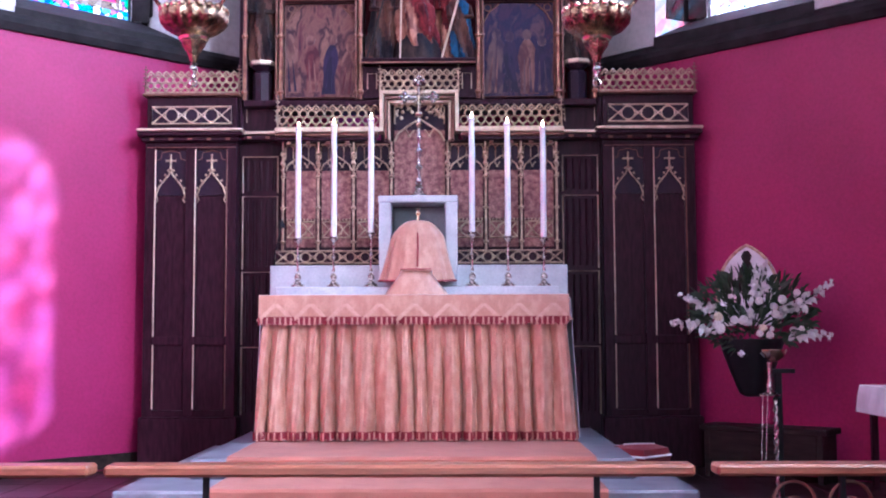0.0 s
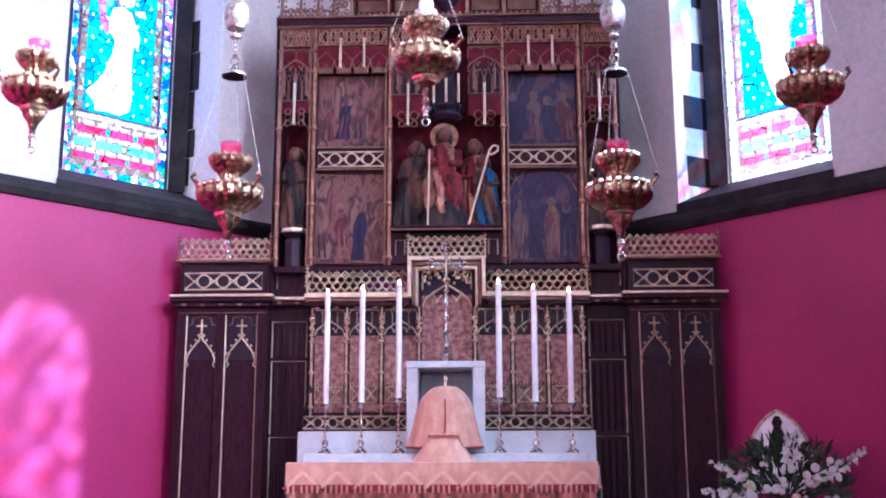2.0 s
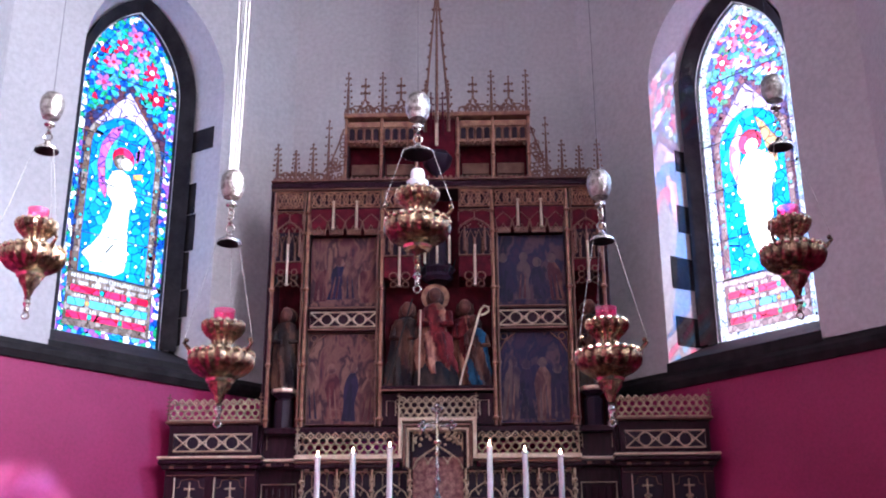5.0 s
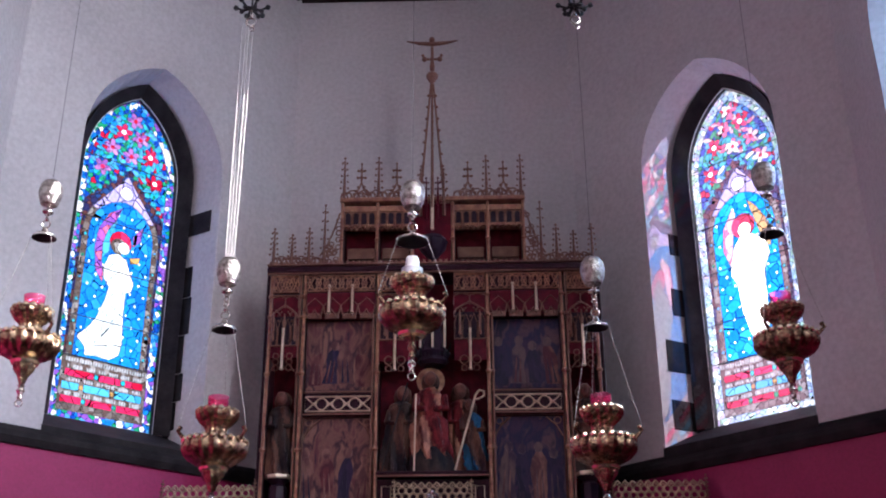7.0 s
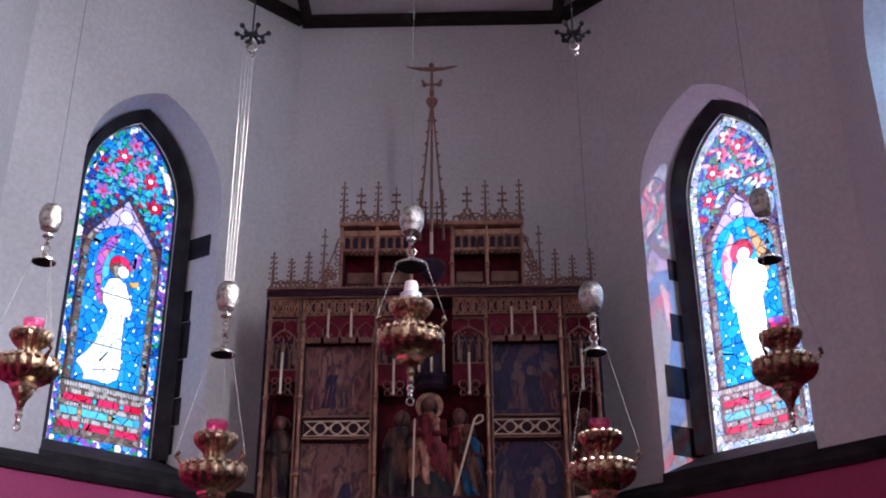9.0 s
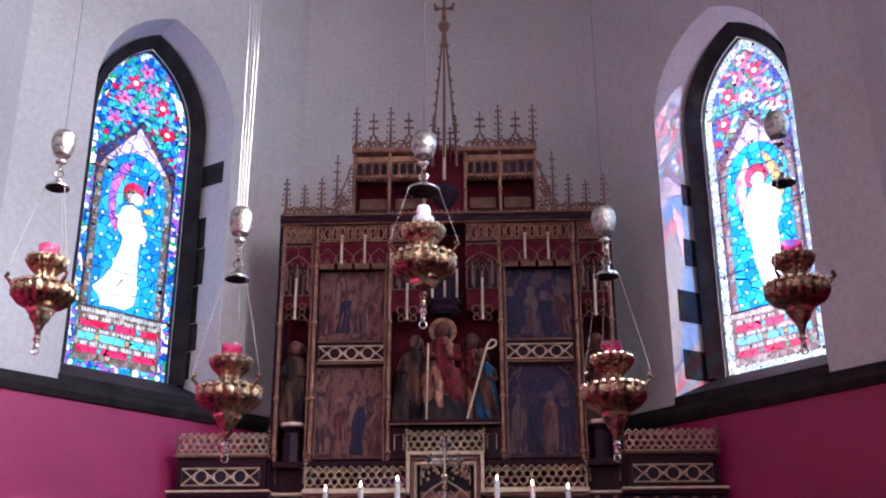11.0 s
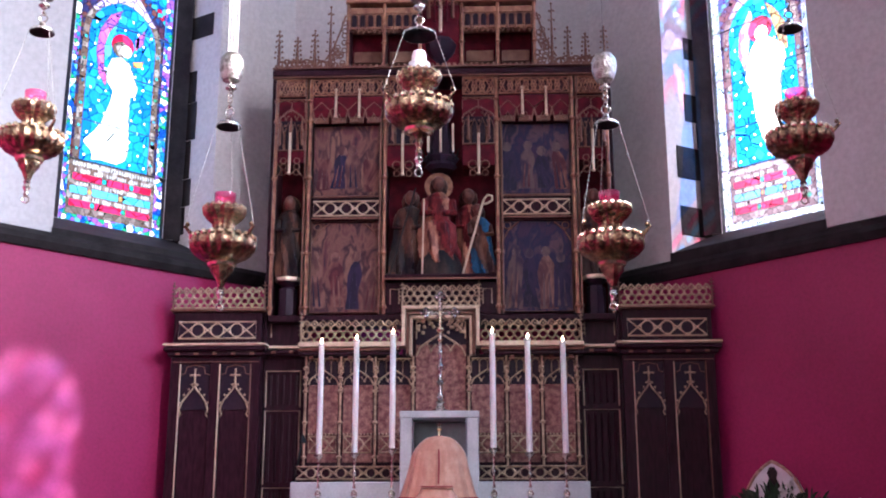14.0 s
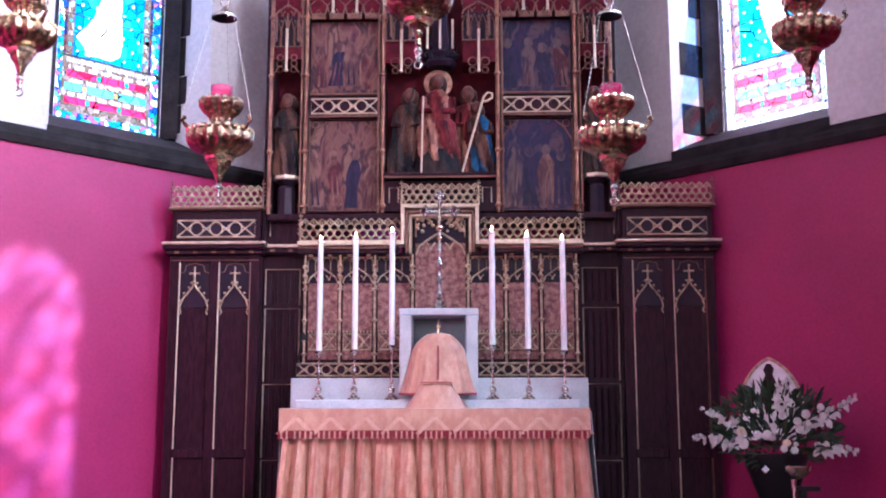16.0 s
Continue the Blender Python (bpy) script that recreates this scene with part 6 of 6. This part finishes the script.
def hanging_lamp(at, bell, ball, top, turn, centre=False, cords=1):
    """A lobed bowl lamp on three chains under a smoke bell and a counterweight; z = 0 at the bowl's widest part."""
    lab = "polished brass hanging lamp with a white candle under a smoke bell" if centre else "polished copper-gilt hanging lamp with a ruby glass cup"
    lamp = thing("hanging_lamp", at, lab, "lamp", "hanging sanctuary lamps")
    k = 1.03
    body = COPPER
    bowl = part("bowl", Shape().lathe([(0.062 * k, -0.082), (0.085 * k, -0.08), (0.125 * k, -0.058), (0.152 * k, -0.025), (0.158 * k, 0.005), (0.148 * k, 0.035), (0.12 * k, 0.055), (0.075 * k, 0.065)], 72, lobes=18, depth=0.04), body, lamp, "lobed copper-gilt bowl")
    for i in range(22):
        a = 2 * math.pi * i / 22
        part("bead", Shape().ball(0.150 * k * math.cos(a), 0.150 * k * math.sin(a), 0.034, 0.016, 7), BRASS, bowl)
    neck = part("neck", Shape().lathe([(0.06, 0.06), (0.052, 0.085), (0.058, 0.11), (0.085, 0.135), (0.105, 0.165), (0.108, 0.185), (0.09, 0.20), (0.06, 0.205)], 56, lobes=14, depth=0.06), body, lamp)
    for i in range(16):
        a = 2 * math.pi * i / 16
        part("bead", Shape().ball(0.098 * math.cos(a), 0.098 * math.sin(a), 0.19, 0.015, 7), BRASS, neck)
    part("lower_ring", Shape().lathe([(0.05, -0.118), (0.068, -0.11), (0.074, -0.097), (0.064, -0.084)], 28), BRASS, lamp)
    part("cone", Shape().lathe([(0.010, -0.235), (0.018, -0.215), (0.011, -0.19), (0.022, -0.165), (0.014, -0.145), (0.03, -0.125), (0.055, -0.112)], 20) if centre else Shape().lathe([(0.014, -0.215), (0.02, -0.20), (0.03, -0.17), (0.055, -0.135), (0.058, -0.112)], 24, lobes=8, depth=0.05), body, lamp)
    part("pendant", Shape().lathe([(0.006, -0.30), (0.014, -0.29), (0.012, -0.27), (0.022, -0.25), (0.014, -0.232), (0.02, -0.222)], 12).ring(0, 0, -0.315, 0.018, 0.005, 10, 5), SILVER, lamp)
    if centre:
        part("cup", Shape().lathe([(0.05, 0.20), (0.055, 0.25), (0.053, 0.25), (0.048, 0.205)], 20), CLEAR, lamp, "frosted glass cup")
        part("candle", Shape().lathe([(0.036, 0.205), (0.036, 0.295), (0.030, 0.315), (0.01, 0.32)], 20), WAX, lamp, "thick white candle")
    else:
        part("cup", Shape().lathe([(0.045, 0.20), (0.053, 0.225), (0.055, 0.27), (0.052, 0.27), (0.048, 0.225), (0.042, 0.21)], 20), RUBY, lamp, "ruby pink glass cup")
    r_bell = 0.088 if centre else 0.066
    hood = part("smoke_bell", Shape().lathe([(r_bell, bell), (r_bell * 0.97, bell + 0.012), (r_bell * 0.7, bell + 0.026), (r_bell * 0.35, bell + 0.037), (0.014, bell + 0.06)], 24, caps=False), SILVER, lamp, "tarnished silver smoke bell")
    # lining coloured black for the shade under the bell
    part("bell_inside", Shape().lathe([(r_bell * 0.96, bell + 0.001), (r_bell * 0.6, bell + 0.02), (0.01, bell + 0.035)], 24, caps=False), IRON, hood, "sooty inside of the bell")
    for i in range(3):
        a = radians(turn + 120 * i)
        c, s = math.cos(a), math.sin(a)
        tip = Vector((0.20 * c, 0.20 * s, 0.075))
        br = part("bracket", Shape().tube([(0.14 * c, 0.14 * s, 0.02), (0.17 * c, 0.17 * s, 0.045), tuple(tip)], [0.016, 0.011, 0.007], 6).ball(tip.x * 0.92, tip.y * 0.92, 0.085, 0.013, 7), body, lamp)
        top_p = Vector((r_bell * 0.95 * c, r_bell * 0.95 * s, bell + 0.008))
        n = max(12, int((top_p - tip).length / 0.013))
        part("chain", Shape().tube([tuple(tip.lerp(top_p, j / n)) for j in range(n + 1)], [0.0007 if j % 2 else 0.0030 for j in range(n + 1)], 5), CHAIN, lamp, "thin link chain")
    link = Shape().ring(0, 0, bell + 0.085, 0.022, 0.005, 12, 5).lathe([(0.004, bell + 0.10), (0.014, bell + 0.115), (0.004, bell + 0.13)], 10)
    z = bell + 0.13
    while z < ball - 0.13:
        link.ring(0, 0, z + 0.018, 0.013, 0.004, 8, 5)
        z += 0.028
    link.lathe([(0.004, ball - 0.13), (0.03, ball - 0.118), (0.03, ball - 0.11), (0.006, ball - 0.10), (0.006, ball - 0.07)], 14)
    part("upper_link", link, SILVER, lamp)
    part("counterweight", Shape().lathe([(0.012, ball - 0.085), (0.045, ball - 0.072), (0.06, ball - 0.035), (0.066, ball + 0.005), (0.06, ball + 0.045), (0.042, ball + 0.072), (0.012, ball + 0.085)], 24), EMBOSSED, lamp, "egg-shaped embossed silver counterweight")
    for i in range(cords):
        dx = (i - (cords - 1) / 2) * 0.019
        # the sunlit bunch is paler and thicker, single wires black: sunlight put into colour
        part("cord", Shape().tube([(dx * 0.8, 0, ball + 0.07), (dx * 1.1, 0.01 * (i % 2), top)], 0.0019 if cords > 1 else 0.0013, 4), CHAIN if cords > 1 else IRON, lamp, "thin bright suspension wire")
    return lamp


def pulley(at):
    p = thing("pulley_hook", at, "dark wrought iron leafy pulley hook on a rod", "hook", "lamp pulleys")
    sh = Shape()
    for i in range(6):
        a = 2 * math.pi * i / 6
        c, s = math.cos(a), math.sin(a)
        sh.tube([(0, 0, 0.02), (0.05 * c, 0.05 * s, 0.0), (0.09 * c, 0.09 * s, 0.02)], [0.012, 0.010, 0.006], 5).ball(0.095 * c, 0.095 * s, 0.022, 0.017, 6).ball(0.06 * c, 0.06 * s, -0.008, 0.014, 6)
    part("leaf_crown", sh, IRON, p)
    part("rod", Shape().tube([(0, 0, 0), (0, 0, TOP - at[2] - 0.002)], 0.006, 5), IRON, p)
    part("wheel", Shape().ring(0, 0, -0.08, 0.028, 0.008, 12, 5).tube([(0, 0, 0), (0, 0, -0.055)], 0.008, 5).ring(0.01, 0, -0.13, 0.014, 0.005, 8, 5), SILVER, p)
    return p


HOOK = 5.16
hanging_lamp((-0.98, 5.42, 2.513), 0.628, 0.96, HOOK - 2.513 - 0.09, -30, False, 4)
hanging_lamp((0.955, 5.42, 2.499), 0.626, 0.945, HOOK - 2.499 - 0.12, -20, False, 1)
hanging_lamp((-2.005, 5.42, 3.08), 0.608, 0.88, TOP - 3.08 - 0.002, -35, False, 1)
hanging_lamp((1.922, 5.42, 3.03), 0.61, 0.96, TOP - 3.03 - 0.002, -15, False, 1)
hanging_lamp((0.015, 5.15, 3.107), 0.40, 0.67, TOP - 3.107 - 0.002, -25, True, 1)
pulley((-0.965, 5.42, HOOK))
pulley((0.95, 5.42, HOOK - 0.03))

# ---- communion rail ----
def rail(x0, x1, posts, z=0.528):
    r = thing("communion_rail", ((x0 + x1) / 2, 4.2, -0.012), "polished oak altar rail on slim dark posts", "rail", "altar rail sections")
    m = (x0 + x1) / 2
    part("top_rail", Shape().box(x0 - m, x1 - m, -0.06, 0.06, z - 0.03, z + 0.012, 0.010), RAIL_WOOD, r)
    for x in posts:
        part("post", Shape().box(x - m - 0.011, x - m + 0.011, -0.011, 0.011, 0, z - 0.03, 0.003), IRON, r)
    return r


rail(-0.976, 1.12, (-0.621, 0.777))
rail(-2.6, -1.03, (-2.3, -1.42))
right_rail = rail(1.195, 2.6, (1.65, 2.3))
for x in (-0.42, -0.22, 0.02, 0.20, 0.42):
    part("scroll", Shape().ring(x, 0, 0.40, 0.075, 0.006, 18, 5).ring(x, 0, 0.385, 0.035, 0.005, 12, 5).tube([(x, 0, 0.35), (x + 0.05, 0, 0.285), (x + 0.03, 0, 0.21)], 0.005, 5), GILT_DULL, right_rail, "wrought scroll")

# ---- flowers, stand and furniture by the right-hand wall ----
vase = thing("flower_vase", (2.27, 7.75, 0.0), "black tapering flower vase on an iron wall bracket", "vase")
pot = part("bowl", Shape().lathe([(0.05, 0.57), (0.085, 0.59), (0.15, 0.75), (0.215, 0.94), (0.215, 0.955), (0.20, 0.955), (0.09, 0.70)], 20), IRON, vase)
part("bracket", Shape().tube([(0, 0.02, 0.60), (0.09, 0.35, 0.605), (0.165, 0.64, 0.61)], [0.02, 0.016, 0.03], 8), IRON, vase, "black iron wall bracket")
for x in (-0.13, 0.02):
    part("rosette", Shape().ball(x - 0.013, -0.235, 0.86, 0.011, 8).ball(x + 0.013, -0.235, 0.86, 0.011, 8).ball(x, -0.235, 0.873, 0.011, 8).ball(x, -0.235, 0.847, 0.011, 8), LINEN, pot, "small white rosette")

LEAF = material("dark_green_leaf", (0.008, 0.026, 0.009), 0.5, color2=(0.022, 0.055, 0.020), scale=20)
PETAL = material("white_petal", (0.60, 0.60, 0.62), 0.6, color2=(0.62, 0.64, 0.58), scale=20)
CREAM = material("cream_petal", (0.66, 0.60, 0.44), 0.6, scale=20)
flowers = thing("flower_arrangement", (2.27, 7.72, 0.95), "spreading arrangement of white gladioli and roses with dark foliage", "flowers")
rng = random.Random(11)


def leaf_blade(sh, base, tip, w):
    b, t = Vector(base), Vector(tip)
    d = t - b
    side = d.cross(Vector((rng.uniform(-1, 1), -1, rng.uniform(-0.5, 0.5)))).normalized() * w
    m1, m2 = b.lerp(t, 0.35) + Vector((0, -0.01, 0.01)), b.lerp(t, 0.7) + Vector((0, -0.008, 0.012))
    sh.add([b, m1 - side, m1 + side, m2 - side * 0.8, m2 + side * 0.8, t], [[0, 1, 2], [1, 3, 4, 2], [3, 5, 4]])


leaves = Shape()
for k in range(760):
    a = rng.uniform(0, 2 * math.pi)
    rad = 0.33 * math.sqrt(rng.random())
    c = Vector((rad * math.cos(a) * 1.15, 0.0 + rng.uniform(-0.12, 0.12), 0.17 + rad * math.sin(a) * 0.75))
    out = Vector((c.x, rng.uniform(-0.2, 0.1), c.z - 0.02)).normalized()
    leaf_blade(leaves, c, c + out * rng.uniform(0.05, 0.11) + Vector((rng.uniform(-0.04, 0.04), 0, rng.uniform(-0.04, 0.04))), rng.uniform(0.006, 0.014))
tagged(part("foliage", leaves, LEAF, flowers, "mass of dark green leaves", smooth=False), kind="stuff")
for tipx, tipz in ((-0.53, 0.30), (-0.58, 0.10), (-0.28, 0.44), (0.0, 0.46), (0.08, 0.52), (0.54, 0.38), (0.52, 0.02), (0.26, 0.44), (-0.44, 0.36), (0.36, 0.30)):
    spike = Shape().tube([(0, 0, 0.05), (tipx * 0.5, -0.06, tipz * 0.55), (tipx, -0.08, tipz)], [0.005, 0.004, 0.002], 5)
    part("stalk", spike, LEAF, flowers)
    bl = Shape()
    if (abs(tipx) > 0.30 and tipz != 0.36) or 0.0 <= tipx < 0.1:
        for j in range(9):
            t = 0.50 + 0.46 * j / 8
            p = Vector((tipx * t, -0.08, tipz * t + 0.02 * math.sin(3 * t)))
            for i in range(4):
                q = p + Vector((rng.uniform(-1, 1), rng.uniform(-1, 0.2), rng.uniform(-1, 1))) * 0.034 * (1.25 - 0.6 * (j / 8))
                leaf_blade(bl, p, q + (q - p) * 0.6, 0.020 * (1.2 - 0.7 * j / 8))
        part("gladiolus", bl, PETAL, flowers, "white gladiolus spike", smooth=False)
for k in range(26):
    x, z = (rng.uniform(-0.28, 0.14), rng.uniform(0.02, 0.17)) if k < 17 else (rng.uniform(-0.32, 0.28), rng.uniform(0.18, 0.34))
    bl = Shape().ball(x, -0.20 + abs(x) * 0.2, z, 0.012, 8)
    r = rng.uniform(0.014, 0.028)
    for i in range(9):
        a = 2 * math.pi * i / 9
        bl.ball(x + r * 0.6 * math.cos(a), -0.205 + abs(x) * 0.2 + 0.008 * (i % 2), z + r * 0.6 * math.sin(a), r * 0.55, 6)
    part("rose", bl, PETAL if k % 7 else CREAM, flowers)

plaque = thing("wall_plaque", canted(1)((1.565, -0.004, 0.0)), "pointed white wall plaque with a gilt rim", "plaque")
plaque.rotation_euler = (0, 0, radians(-45))
out = lancet(0, 0.25, 1.05, 1.28, 1.64, 10)
part("panel", Shape().prism(out, -0.03, 0.0), LINEN, plaque)
part("gilt_rim", Shape().tube([(x, -0.034, z) for x, z in out], 0.012, 6), GILT, plaque, "gilt rim")
part("relief", Shape().lathe([(0.05, 1.30), (0.09, 1.36), (0.06, 1.46), (0.03, 1.52), (0.045, 1.56), (0.02, 1.60)], 12, 0, -0.035, 0, flat=0.35), CARVED_GREY, plaque, "dark plain relief form")

stand = thing("thurible_stand", (2.08, 6.5, 0.0), "black iron stand with a twisted brass stem and bowl", "stand")
part("post", Shape().box(-0.005, 0.035, 0.02, 0.06, 0, 0.78, 0.004), IRON, stand)
part("arm", Shape().box(-0.03, 0.11, 0.015, 0.065, 0.765, 0.79, 0.004), IRON, stand)
part("foot", Shape().lathe([(0.16, 0), (0.15, 0.02), (0.03, 0.05)], 16, 0.01, 0.03), IRON, stand)
tw = Shape()
for ph in (0, math.pi):
    tw.tube([(-0.012 + 0.008 * math.cos(i * 0.55 + ph), 0.008 * math.sin(i * 0.55 + ph), 0.03 + 0.0105 * i) for i in range(58)], 0.007, 5)
part("twisted_stem", tw, SILVER, stand)
part("bowl", Shape().lathe([(0.015, 0.83), (0.05, 0.855), (0.07, 0.885), (0.074, 0.90), (0.06, 0.90), (0.02, 0.86)], 18, -0.012, 0), BRASS, stand, "shallow brass bowl")
part("socket", Shape().lathe([(0.06, 0.64), (0.062, 0.65), (0.015, 0.66), (0.02, 0.70), (0.01, 0.74), (0.014, 0.80), (0.016, 0.83)], 12, -0.04, 0), SILVER, stand)
for dx in (-0.10, -0.075):
    part("chain", Shape().tube([(dx + 0.02, 0, 0.64), (dx, 0, 0.2)], 0.0025, 5), SILVER, stand)

credence = thing("credence_table", (3.1, 7.1, -0.012), "small side table under a white linen cloth", "table")
part("tabletop", Shape().box(-0.22, 0.19, -0.3, 0.3, 0.62, 0.66, 0.006), RAIL_WOOD, credence)
for x in (-0.17, 0.15):
    for y in (-0.25, 0.25):
        part("leg", Shape().box(x - 0.02, x + 0.02, y - 0.02, y + 0.02, 0, 0.62, 0.004), WOOD, credence)
cl = Shape()
ring = lambda z, g: [(-0.235 - g, -0.31 - g, z), (0.195 + g, -0.31 - g, z), (0.195 + g, 0.31 + g, z), (-0.235 - g, 0.31 + g, z), (-0.235 - g, -0.31 - g, z)]
cl.strip(ring(0.672, 0), ring(0.60, 0.012)).strip(ring(0.60, 0.012), ring(0.50, 0.02)).add(ring(0.672, 0)[:4], [[0, 1, 2, 3]])
part("cloth", cl, LINEN, credence, "white linen cloth", angle=80)

bench = thing("kneeling_bench", (2.42, 7.93, -0.012), "low dark wooden bench against the wall", "bench")
bench.rotation_euler = (0, 0, radians(-38))
part("seat", Shape().box(-0.45, 0.45, -0.14, 0.14, 0.33, 0.37, 0.006), BLACK_WOOD, bench)
for x in (-0.42, 0.38):
    part("bench_end", Shape().box(x, x + 0.04, -0.13, 0.13, 0, 0.33, 0.004), BLACK_WOOD, bench)
part("apron", Shape().box(-0.38, 0.38, -0.135, -0.115, 0.12, 0.33, 0.004), BLACK_WOOD, bench)

cushion = thing("altar_cushion", (1.42, 7.25, 0.171), "red velvet kneeler cushion with white trim", "cushion")
VELVET = material("red_velvet", (0.20, 0.010, 0.018), 0.9, bump=0.3, bump_scale=150, sheen=0.1)
part("pad", Shape().lathe([(0.14, 0.0), (0.19, 0.02), (0.20, 0.06), (0.18, 0.11), (0.10, 0.13)], 4), VELVET, cushion)
part("trim", Shape().tube([(0.198, 0, 0.065), (0, 0.198, 0.065), (-0.198, 0, 0.065), (0, -0.198, 0.065)], 0.008, 5, True).tube([(-0.10, -0.02, 0.13), (0.10, 0.02, 0.13)], 0.006, 5), LINEN, cushion, "white cord trim")

# ---- floor tiles, nearest the screen first ----
tile = None
for i in range(14):
    for j in range(21):
        x, y = -3.05 + 0.305 * j, 4.5 + 0.305 * i
        if abs(x) < 1.55 and y > 5.95:
            continue
        if abs(x) + y > 10.6:
            continue
        if tile is None:
            ob = part("tile", Shape().box(-0.15, 0.15, -0.15, 0.15, -0.012, 0.0, 0.003), FLOOR_TILE, floor, smooth=False)
            tile = ob.data
        else:
            ob = new("tile", tile)
            ob.parent = floor
        ob.location = (x, y, 0)
